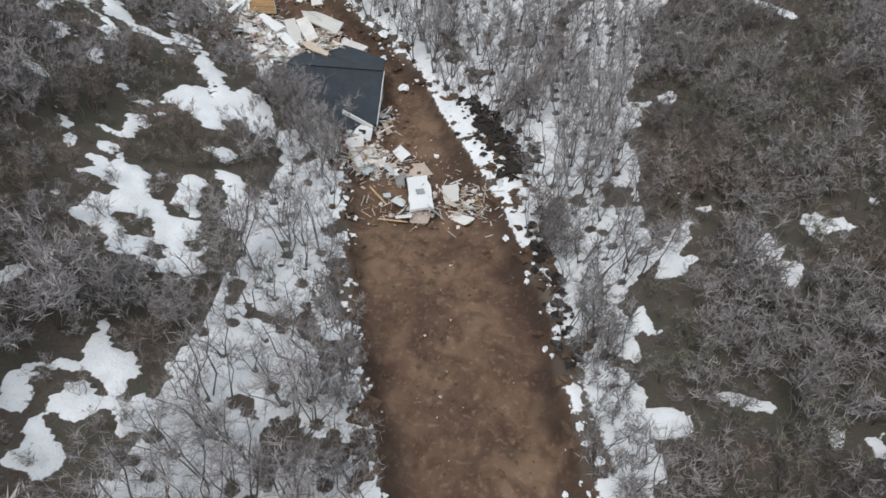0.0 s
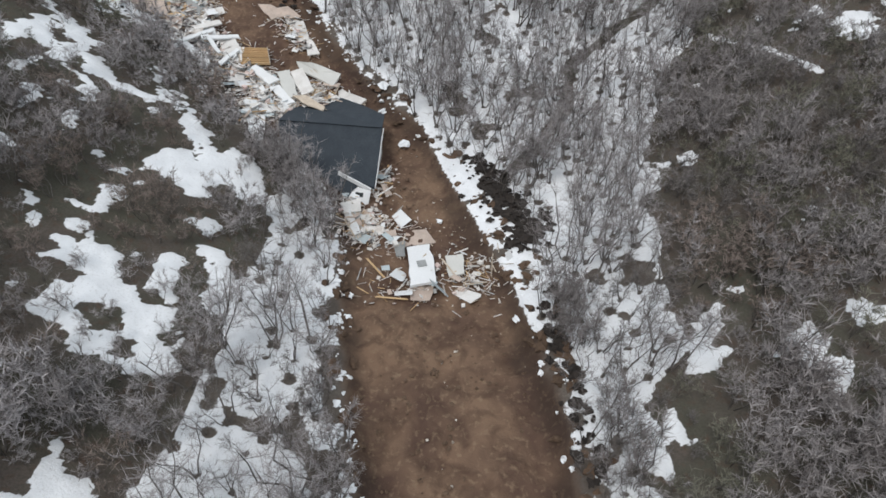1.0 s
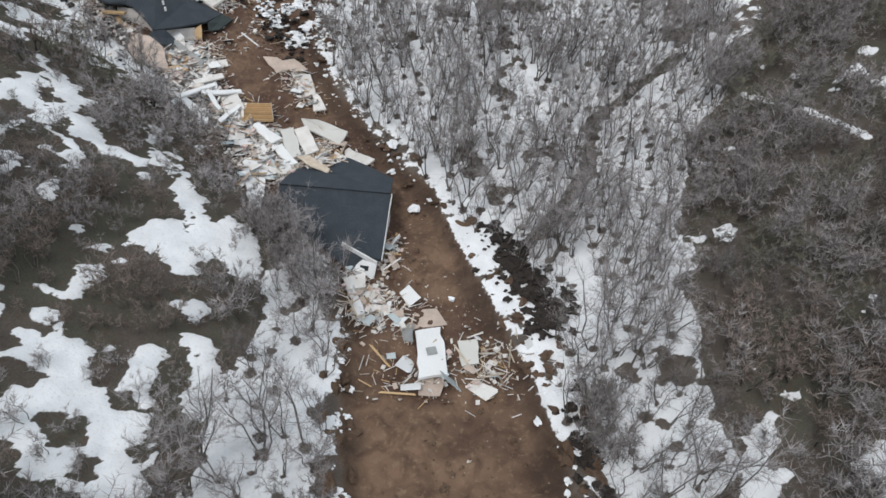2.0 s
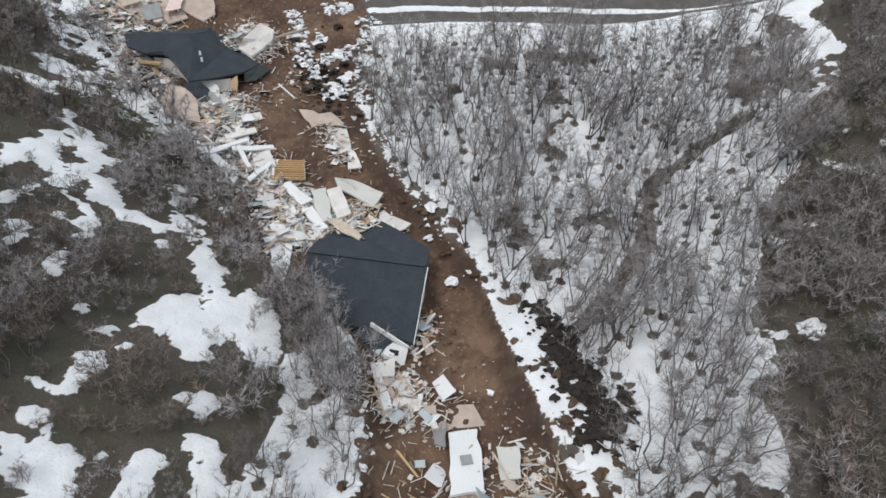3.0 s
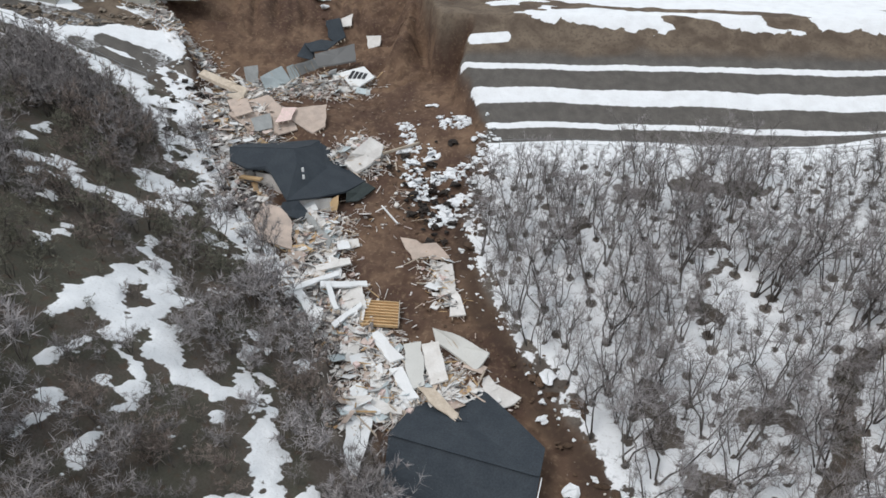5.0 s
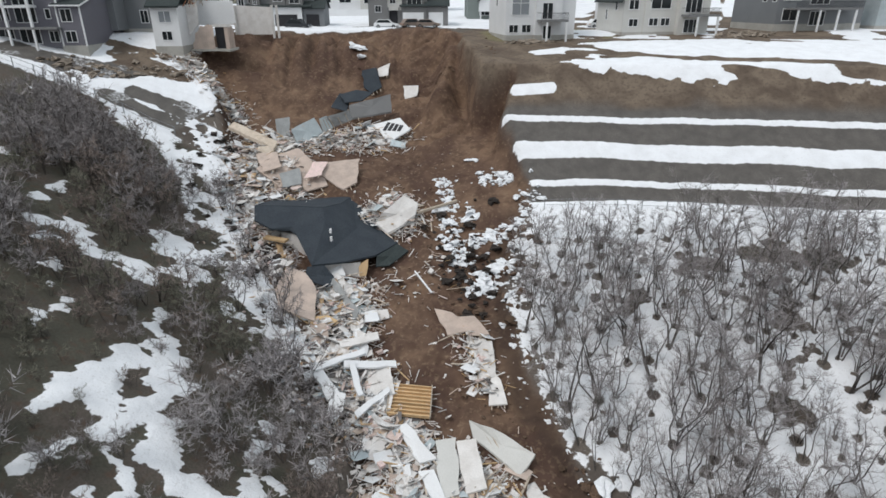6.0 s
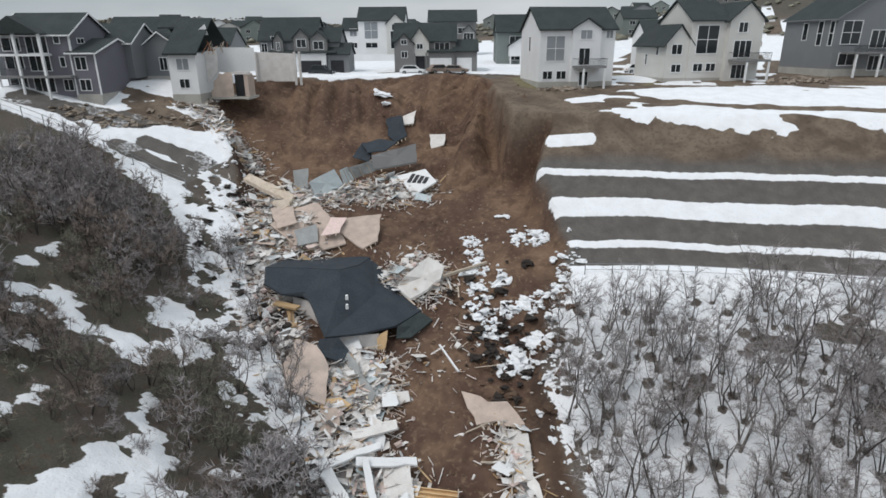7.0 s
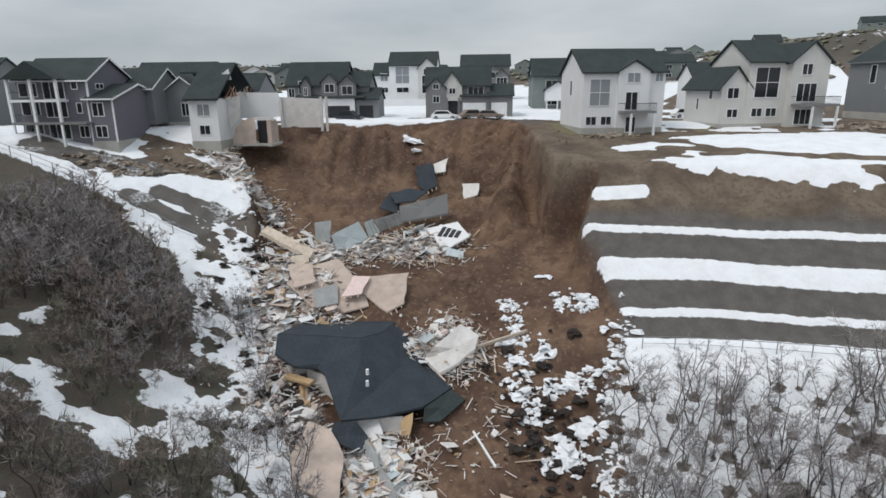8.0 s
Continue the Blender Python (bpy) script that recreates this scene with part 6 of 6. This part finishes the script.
for line, half, count, up in HEAPS:
    for k in range(count):
        i = rng.randrange(len(line) - 1)
        u, off = rng.random(), (rng.gauss(0, half * 0.55), rng.gauss(0, half * 0.55))
        x, y = line[i][0] * (1 - u) + line[i + 1][0] * u + off[0], line[i][1] * (1 - u) + line[i + 1][1] * u + off[1]
        crest = up * math.exp(-(off[0] ** 2 + off[1] ** 2) / (half * half))
        m = pose(x, y, lift(x, y) + crest * rng.random() + 0.08, rng.gauss(0, 24), rng.gauss(0, 20), rng.uniform(0, 360))
        kind = rng.random()
        a, b, c, n = (rng.uniform(0.5, 1.5), rng.uniform(0.06, 0.13), 0.04, 2) if kind < 0.42 else (rng.uniform(0.3, 0.95), rng.uniform(0.22, 0.6), 0.025, 3) if kind < 0.85 else (rng.uniform(0.5, 1.3), rng.uniform(0.3, 0.45), 0.02, 4)
        bend = rng.uniform(-0.35, 0.35) if n > 2 else 0.0
        base = len(vs)
        for j in range(n):
            t = 2 * j / (n - 1) - 1
            lean, wide = rng.uniform(-0.12, 0.12) * a, b * rng.uniform(0.7, 1.15)
            for sy, sz in ((-1, -1), (1, -1), (1, 1), (-1, 1)):
                vs.append(tuple(m @ Vector((t * a + lean * sy, sy * wide, sz * c + bend * a * t * t + rng.uniform(-0.03, 0.03)))))
        for j in range(n - 1):
            p, q = base + 4 * j, base + 4 * j + 4
            fs += [(p + e, p + (e + 1) % 4, q + (e + 1) % 4, q + e) for e in range(4)]
        fs += [(base + 3, base + 2, base + 1, base), tuple(base + 4 * (n - 1) + e for e in range(4))]
heap_mesh = bpy.data.meshes.new("wreckage_heap")
heap_mesh.from_pydata(vs, [], fs)
heap_mesh.materials.append(rubble_material("wreckage_mix", ((0.0, (0.82, 0.82, 0.83)), (0.5, (0.74, 0.72, 0.71)), (0.64, (0.62, 0.52, 0.45)), (0.68, (0.5, 0.53, 0.56)), (0.75, (0.72, 0.6, 0.57)), (0.84, (0.58, 0.42, 0.26)), (0.92, (0.2, 0.19, 0.19)))))
tagged(new("wreckage_heap", heap_mesh), "heaped torn wallboard, trim boards and sheathing", "debris", kind="stuff")


# fine rubble past counting
rng = random.Random(8)
vs, fs = [], []
for line, half, count, plaster in SCATTER:
    for k in range(count * (9 if plaster > 0.4 else 3)):
        i = rng.randrange(len(line) - 1)
        u = rng.random()
        x = line[i][0] * (1 - u) + line[i + 1][0] * u + rng.gauss(0, half * 0.62)
        y = line[i][1] * (1 - u) + line[i + 1][1] * u + rng.gauss(0, half * 0.62)
        long = rng.random() < 0.66
        a, b, c = (rng.uniform(0.15, 0.8), rng.uniform(0.02, 0.045), 0.025) if long else (rng.uniform(0.05, 0.3), rng.uniform(0.05, 0.2), rng.uniform(0.02, 0.09))
        m = pose(x, y, lift(x, y) + rng.uniform(0.05, 0.3), rng.gauss(0, 25), rng.gauss(0, 22), rng.uniform(0, 360))
        base = len(vs)
        vs += [tuple(m @ Vector((sx * a, sy * b, sz * c))) for sx, sy, sz in ((-1, -1, -1), (1, -1, -1), (1, 1, -1), (-1, 1, -1), (-1, -1, 1), (1, -1, 1), (1, 1, 1), (-1, 1, 1))]
        fs += [tuple(base + q for q in face) for face in ((4, 5, 6, 7), (0, 1, 5, 4), (1, 2, 6, 5), (2, 3, 7, 6), (3, 0, 4, 7))]
me = bpy.data.meshes.new("rubble")
me.from_pydata(vs, [], fs)
me.materials.append(rubble_material("rubble_mix", ((0.0, (0.8, 0.79, 0.79)), (0.44, (0.62, 0.52, 0.46)), (0.53, (0.72, 0.62, 0.6)), (0.64, (0.32, 0.24, 0.19)), (0.73, (0.52, 0.54, 0.56)), (0.80, (0.82, 0.8, 0.8)), (0.95, (0.52, 0.35, 0.2)))))
tagged(new("rubble", me), "splintered wood, plaster and insulation bits", "debris", kind="stuff")


# ---- clods of snow and earth, boulders ----
def lump(name, seed, rough=0.25, flat=0.7, fine=True):
    bm = bmesh.new()
    bmesh.ops.create_icosphere(bm, subdivisions=2 if fine else 1, radius=0.5)
    for v in bm.verts:
        n = noise.noise(v.co * 2.6 + Vector((seed * 7.1, seed * 3.3, 0))) + 0.5 * noise.noise(v.co * 6 + Vector((seed, 0, 0)))
        v.co *= 1 + rough * 2.4 * n
        v.co.z *= flat
    me = bpy.data.meshes.new(name)
    bm.to_mesh(me)
    bm.free()
    return me


def lumps(name, mat, label, category, places, sizes, seed, group, flat=0.7):
    rng = random.Random(seed)
    kinds = []
    for k in range(4):
        me = lump(name, seed + k, 0.42, flat)
        me.materials.append(M[mat])
        kinds.append(me)
    for x, y in places:
        s = sizes[0] + (1.15 * sizes[1] - sizes[0]) * rng.random() ** 1.7
        ob = new(name, rng.choice(kinds))
        ob.matrix_world = pose(x, y, lift(x, y) + 0.12 * s, rng.uniform(-15, 15), rng.uniform(-15, 15), rng.uniform(0, 360)) @ Matrix.Diagonal((s * rng.uniform(0.9, 1.9), s * rng.uniform(0.6, 1.1), s * rng.uniform(0.6, 0.9), 1))
        tagged(ob, label, category, group)


def strewn(line, half, count, seed):
    rng = random.Random(seed)
    out = []
    for _ in range(count):
        i = rng.randrange(len(line) - 1)
        u = rng.random()
        out.append((line[i][0] * (1 - u) + line[i + 1][0] * u + rng.gauss(0, half), line[i][1] * (1 - u) + line[i + 1][1] * u + rng.gauss(0, half)))
    return out


CLODS = [(-37.6, 112.3), (-36.4, 110.2), (-34.9, 108.3), (-34.3, 106.0), (-31.9, 107.5), (-33.4, 103.8), (-32.0, 102.7), (-30.6, 100.9), (-28.5, 105.1), (-29.8, 104.4), (-27.7, 99.5), (-26.3, 98.7), (-27.5, 97.3), (-29.5, 114.3), (-32.3, 114.4), (-25.6, 101.4), (-27.4, 106.0)]


def clumped(centres, spread, each, seed):
    rng = random.Random(seed)
    return [(x + rng.gauss(0, spread), y + rng.gauss(0, spread)) for x, y in centres for _ in range(rng.randint(each // 3, each))]


def lump_heap(name, mat, label, category, places, sizes, seed, flat=0.65):
    """Small lumps past counting, joined."""
    rng = random.Random(seed)
    vs, ts, base = [], [], 0
    up = 0.22 if name == "black_earth" else 0.0
    kinds = []
    for k in range(5):
        me = lump(name, seed + k, 0.5, flat, name != "earth_crumbs" and name != "mud_pebbles")
        kinds.append((np.array([v.co for v in me.vertices]), np.array([p.vertices for p in me.polygons])))
    for x, y in places:
        v, t = rng.choice(kinds)
        s, a = sizes[0] + (sizes[1] - sizes[0]) * rng.random() ** 2, rng.uniform(0, 6.28)
        c, d = math.cos(a) * s, math.sin(a) * s * rng.uniform(0.6, 1.2)
        vs.append(np.stack([v[:, 0] * c - v[:, 1] * d + x, v[:, 0] * d + v[:, 1] * c + y, v[:, 2] * s * rng.uniform(0.6, 1.0) + lift(x, y) + 0.1 * s + up], -1))
        ts.append(t + base)
        base += len(v)
    verts, tris = np.concatenate(vs), np.concatenate(ts)
    me = bpy.data.meshes.new(name)
    me.from_pydata(verts.tolist(), [], tris.tolist())
    me.materials.append(M[mat])
    tagged(new(name, me), label, category, kind="stuff")


lumps("snow_block", "snow", "torn block of old snow on brown mud", "snow", [(-35.9, 117.3), (-35.2, 117.5), (-37.4, 112.3), (-32.0, 114.6), (-29.5, 114.3), (-30.6, 115.2), (-28.5, 105.1), (-29.6, 104.6), (-34.3, 106.0), (-31.9, 107.4), (-27.0, 99.2), (-10.8, 80.8), (-1.5, 58.8), (-7.0, 71.5), (-26.2, 101.5), (-9.8, 81.6), (-61.9, 134.4), (-64.2, 136.2), (-63.0, 136.0), (-64.8, 136.3)], (0.8, 1.7), 31, "snow blocks", 0.6)
lumps("snow_block", "snow", "small torn block of old snow on brown mud", "snow", clumped(CLODS, 0.55, 9, 3) + strewn([(-25.5, 112), (-24.6, 100), (-20, 90)], 0.6, 50, 4), (0.3, 0.95), 41, "snow blocks", 0.65)
lump_heap("snow_crumbs", "snow", "crumbled old snow along the torn slide edges", "snow", strewn([(-5, 75), (2, 66), (6, 55), (9.5, 40), (11.5, 24), (12.5, 14)], 0.8, 190, 6) + strewn([(-3, 17), (-7.5, 34), (-11.8, 54), (-20, 67)], 0.6, 120, 7) + strewn([(-33, 77.5), (-44, 86), (-56, 94), (-66, 105), (-78, 114)], 2.3, 650, 9) + clumped(CLODS, 0.75, 30, 10) + strewn([(-26, 114), (-24.5, 100), (-19, 89), (-8, 77)], 0.7, 160, 11), (0.15, 0.75), 51)
lumps("earth_clod", "clod", "dark earth clod at the edge of the slide", "earth", strewn([(-4, 74), (1, 67), (5, 57), (8.5, 46), (10.5, 34), (12, 20)], 1.1, 110, 12) + strewn([(-3, 17), (-7.5, 34), (-11.8, 54)], 0.8, 60, 13) + strewn([(-24.5, 108), (-24, 98), (-17, 87), (-8, 77)], 1.0, 60, 14), (0.3, 1.1), 61, "earth clods", 0.7)
lump_heap("black_earth", "black_earth", "black churned earth lumps on snow beside the slide", "earth", strewn([(2.6, 67), (5.6, 61), (8.4, 53)], 1.3, 170, 25) + clumped(strewn([(2.8, 67), (6.0, 61), (8.4, 54)], 1.1, 26, 41), 0.5, 13, 42) + strewn([(-33, 108), (-29, 100), (-26, 95)], 1.8, 80, 26) + strewn([(-36, 81), (-47, 88.5), (-57, 96), (-68, 107)], 2.2, 90, 43) + strewn([(9, 48), (11.5, 30)], 0.6, 80, 27), (0.3, 1.25), 65)
lump_heap("earth_crumbs", "clod", "small brown clods lying on smooth mud", "earth", strewn([(4, 8), (2, 34), (0, 48)], 4.0, 420, 15) + strewn([(-5, 62), (-14, 77), (-30, 92), (-42, 112), (-50, 124)], 4.0, 700, 16) + strewn([(-75, 130), (-50, 138), (-40, 128)], 4.0, 250, 28), (0.15, 0.5), 71)
lump_heap("mud_pebbles", "pale_clod", "pale stones and bits strewn on mud", "earth", strewn([(4, 8), (2, 34), (0, 48)], 4.0, 60, 35) + strewn([(-5, 62), (-14, 77), (-30, 92), (-42, 112), (-50, 124)], 4.5, 240, 36) + strewn([(-5, 50), (3, 52), (-8, 58)], 3.0, 200, 37), (0.08, 0.3), 75)
lumps("boulder", "stone", "tan boulder in a rough rockery", "boulder", strewn([(-93, 100), (-87, 103), (-83, 108.5), (-80.5, 111)], 0.9, 60, 17) + strewn([(-4, 156), (0, 159)], 1.6, 26, 18) + strewn([(-37, 137), (-30, 140.5)], 0.5, 14, 19), (0.5, 1.2), 81, "rockery", 0.75)


# ---- fences ----
def fence(line, label, spacing=2.6):
    f = thing("fence", (*line[0], lift(*line[0])), label, "fence")
    o = Vector((*line[0], lift(*line[0])))
    last = None
    for (ax, ay), (bx, by) in zip(line, line[1:]):
        n = int(math.hypot(bx - ax, by - ay) / spacing)
        for k in range(n):
            x, y = ax + (bx - ax) * k / n, ay + (by - ay) * k / n
            z = lift(x, y)
            here = Vector((x, y, z)) - o
            part("post", boxes((here.x - 0.04, here.x + 0.04, here.y - 0.04, here.y + 0.04, here.z - 0.3, here.z + 1.5)), "mesh", f)
            if last is not None:
                for h in (0.1, 0.8, 1.45):
                    part("wire" if h < 1.4 else "top_rail", beam(bmesh.new(), last + Vector((0, 0, h)), here + Vector((0, 0, h)), 0.03 if h < 1.4 else 0.05), "mesh", f)
            last = here


fence([(-23.5, 109.9), (-4.5, 115.2), (25, 122.5), (48, 128)], "grey wire fence along the foot of the terraced bank")
fence([(-97, 94.2), (-88.7, 96.4), (-81, 98.4), (-74, 100.2), (-69, 102.6)], "grey wire fence running down the snowy slope")


# ---- scrub oak ----
def shrub(seed, height, stems, lean, branches, twigs, thick=0.06, fine=0.02):
    """Bare stems and twigs of one clump: corners, triangles and whether each belongs to the twigs."""
    rng = np.random.RandomState(seed)
    vs, ts, kinds = [], [], []

    def tube(points, r0, r1, sides, kind):
        base = len(vs)
        n = len(points)
        for k, p in enumerate(points):
            r = r0 + (r1 - r0) * k / (n - 1)
            for s in range(sides):
                a = 2 * math.pi * s / sides
                vs.append((p[0] + r * math.cos(a), p[1] + r * math.sin(a), p[2]))
        for k in range(n - 1):
            for s in range(sides):
                a, b = base + k * sides + s, base + k * sides + (s + 1) % sides
                ts.append((a, b, b + sides))
                ts.append((a, b + sides, a + sides))
                kinds.extend((kind, kind))

    def thorn(p, d, w, kind):
        side = np.cross(d, rng.normal(size=3))
        side = side / (np.linalg.norm(side) + 1e-6) * w
        base = len(vs)
        vs.extend((tuple(p - side), tuple(p + side), tuple(p + d)))
        ts.append((base, base + 1, base + 2))
        kinds.append(kind)

    for _ in range(stems):
        a = rng.uniform(0, 2 * math.pi)
        foot = np.array([math.cos(a), math.sin(a), 0]) * rng.uniform(0, 0.35)
        out = np.array([math.cos(a), math.sin(a), 0]) * lean * rng.uniform(0.3, 1.0)
        h = height * rng.uniform(0.7, 1.05)
        wob = rng.normal(size=(5, 3)) * 0.2 * np.array([1, 1, 0.2])
        pts = [foot + out * h * (u**0.9) + np.array([0, 0, h * u]) + wob[k] * (k > 0) for k, u in enumerate(np.linspace(0, 1, 5))]
        pts[0][2] = -0.2
        tube(pts, thick * rng.uniform(0.8, 1.3), thick * 0.3, 3, 0)
        for _ in range(branches):
            u = rng.uniform(0.3, 0.98)
            k = min(3, int(u * 4))
            p = pts[k] + (pts[k + 1] - pts[k]) * (u * 4 - k)
            d = rng.normal(size=3) * np.array([1, 1, 0.25]) + np.array([0, 0, 0.75]) + out * 0.8
            d = d / np.linalg.norm(d) * h * rng.uniform(0.16, 0.34)
            thorn(p, d * 0.7, thick * 0.32, 0)
            thorn(p + d * 0.5, d * 0.6 + rng.normal(size=3) * 0.1, thick * 0.2, 0)
            for _ in range(twigs):
                q = p + d * rng.uniform(0.25, 1.0)
                e = d / np.linalg.norm(d) * 0.5 + rng.normal(size=3) * 0.6 + np.array([0, 0, 0.35])
                thorn(q, e / np.linalg.norm(e) * rng.uniform(0.3, 0.85) * (h / 4) ** 0.5, fine, 1)
    return np.array(vs, float), np.array(ts, int), np.array(kinds, int)


def tri_mesh(name, verts, tris, materials, index=None):
    me = bpy.data.meshes.new(name)
    me.vertices.add(len(verts))
    me.vertices.foreach_set("co", np.ascontiguousarray(verts, np.float32).ravel())
    me.loops.add(tris.size)
    me.loops.foreach_set("vertex_index", np.ascontiguousarray(tris, np.int32).ravel())
    me.polygons.add(len(tris))
    me.polygons.foreach_set("loop_start", np.arange(0, tris.size, 3, dtype=np.int32))
    for m in materials:
        me.materials.append(M[m])
    if index is not None:
        me.polygons.foreach_set("material_index", np.ascontiguousarray(index, np.int32))
    me.update(calc_edges=True)
    return me


def split(clump, kind):
    vs, ts, kinds = clump
    ts = ts[kinds == kind]
    used = np.unique(ts)
    back = np.zeros(len(vs), int)
    back[used] = np.arange(len(used))
    return vs[used], back[ts]


# single oaks on the snow slope
tall = [shrub(100 + k, 6.2, 2 + k % 3, 0.46, 9, 20, 0.075, 0.016) for k in range(8)]
tall_trunk = [tri_mesh("trunk", *split(c, 0), ["bark" if k % 2 else "bark_dark"]) for k, c in enumerate(tall)]
tall_crown = [tri_mesh("crown", *split(c, 1), ["twig_pale" if k % 3 == 1 else "twig"]) for k, c in enumerate(tall)]
spots = OAKS
order = np.argsort(np.hypot(spots[:, 0] - 4, spots[:, 1] - 90))
rng = random.Random(77)
for i in order[:290]:
    x, y = spots[i]
    k = rng.randrange(8)
    s = rng.choice((0.5, 0.7, 0.85, 1.0, 1.25)) * rng.uniform(0.9, 1.1)
    tree = thing("oak_tree", (x, y, lift(x, y) + 0.1), "bare grey scrub oak rising from snow", "tree", "scrub oaks")
    tree.matrix_world = pose(x, y, lift(x, y) + 0.1, rng.gauss(0, 4), rng.gauss(0, 4), rng.uniform(0, 360)) @ Matrix.Diagonal((s, s, s, 1))
    new("trunk", tall_trunk[k]).parent = tree
    new("crown", tall_crown[k]).parent = tree


def grove(name, label, spots, kinds, materials, sizes, seed):
    """Uncountable scrub joined into one mesh."""
    rng = np.random.RandomState(seed)
    z = ground(spots[:, 0], spots[:, 1])
    low_by_snow = drift_near(spots[:, 0], spots[:, 1], 1.9) * (name == "thicket")
    vs, ts, ks, base = [], [], [], 0
    tone = np.clip((mottle(spots[:, 0], spots[:, 1], 6.5, 66 + seed, 3) - 0.5) * 3.2 + 0.5, 0, 1)
    for n, ((x, y), h) in enumerate(zip(spots, z)):
        v, t, kind = kinds[rng.randint(len(kinds))]
        a, s = rng.uniform(0, 2 * math.pi), rng.uniform(*sizes) * (0.82 + 0.5 * tone[n]) * (1 - 0.54 * low_by_snow[n])
        shade = min(len(materials) - 1, 1 + int((0.75 * tone[n] + 0.25 * rng.rand()) * 1.2 * (len(materials) - 1)))
        c, d = math.cos(a) * s, math.sin(a) * s
        vs.append(np.stack([v[:, 0] * c - v[:, 1] * d + x, v[:, 0] * d + v[:, 1] * c + y, v[:, 2] * s * rng.uniform(0.85, 1.15) + h], -1))
        ts.append(t + base)
        ks.append(kind * shade)
        base += len(v)
    me = tri_mesh(name, np.concatenate(vs), np.concatenate(ts), materials, np.concatenate(ks))
    return tagged(new(name, me), label, "scrub", kind="stuff")


low = [shrub(200 + k, 2.9, 5, 0.66, 8, 11, 0.035, 0.027) for k in range(6)]
thin = [shrub(300 + k, 4.0, 4, 0.5, 9, 11, 0.042, 0.025) for k in range(6)]
grove("scrub", "bare grey oak scrub on snowy ground", spots[order[290:]], tall, ["bark", "twig_dark", "twig", "twig_pale"], (0.55, 1.0), 1)
west = sow(24000, -82, -1, 6, 116, 1.36, 8, lambda x, y: thick_wood(x, y) * (x < 0))
green_part = west[:, 0] < -44 + 0.2 * (west[:, 1] - 60)
grove("thicket", "dense grey leafless oak scrub west of the slide", west[~green_part], low + thin, ["bark", "twig_brown", "twig", "twig", "twig_pale"], (0.9, 1.35), 2)
grove("thicket", "dark olive-brown scrub high on the west slope", west[green_part], low + thin, ["bark_dark", "twig_olive", "twig_olive", "twig_brown", "twig"], (0.78, 1.18), 3)
east = sow(24000, 4, 62, 6, 122, 1.55, 9, lambda x, y: thick_wood(x, y) * (x > 0))
pick = mottle(east[:, 0], east[:, 1], 16, 55, 2) + 0.006 * (east[:, 1] - 52)
grove("thicket", "dense grey leafless scrub east of the slide", east[pick > 0.5], low + thin, ["bark", "twig_dark", "twig_olive", "twig", "twig"], (0.9, 1.35), 4)
grove("thicket", "dense brown leafless scrub east of the slide", east[pick <= 0.5], low, ["bark_dark", "twig_dark", "twig_brown", "twig_brown", "twig"], (0.9, 1.35), 5)
edge_x = np.array(strewn([(-4, 16), (-9, 34), (-13.5, 54), (-24, 68)], 1.2, 45, 22) + strewn([(14, 16), (12, 36), (10.5, 46)], 1.0, 36, 23))
edge_x = np.concatenate([edge_x, [(-17.8, 58.6), (-19.4, 60.4), (-18.6, 59.6), (-21.5, 62.0)]])
edge_x = np.concatenate([edge_x, strewn([(-31, 75), (-42, 83), (-54, 90), (-64, 99)], 1.8, 36, 24)])
edge_x = edge_x[inside(edge_x[:, 0], edge_x[:, 1], EDGE) < -0.3]
grove("scrub", "bare saplings leaning over the slide edge", edge_x, thin, ["bark_dark", "twig"], (0.6, 1.1), 6)
hills = []
rng = random.Random(99)
while len(hills) < 1500:
    a, r = radians(rng.uniform(-16, 70)), rng.uniform(240, 1000)
    hills.append((-16 - r * math.sin(a), 57 + r * math.cos(a)))
far_h = np.array([float(v) for v in far_hills(np.array([p[0] for p in hills]), np.array([p[1] for p in hills]))])
vs, ts, base = [], [], 0
blob = lump("far_scrub", 3, 0.45, 0.6, False)
bv, bt = np.array([v.co for v in blob.vertices]), np.array([p.vertices for p in blob.polygons])
for (x, y), h in zip(hills, far_h):
    s = rng.uniform(2.5, 7)
    vs.append(bv * (s, s, s * 0.6) + (x, y, lift(x, y) + h + 0.8))
    ts.append(bt + base)
    base += len(bv)
tagged(new("far_scrub", tri_mesh("far_scrub", np.concatenate(vs), np.concatenate(ts), ["twig_olive"])), "dark scrub on the distant hills", "scrub", kind="stuff")
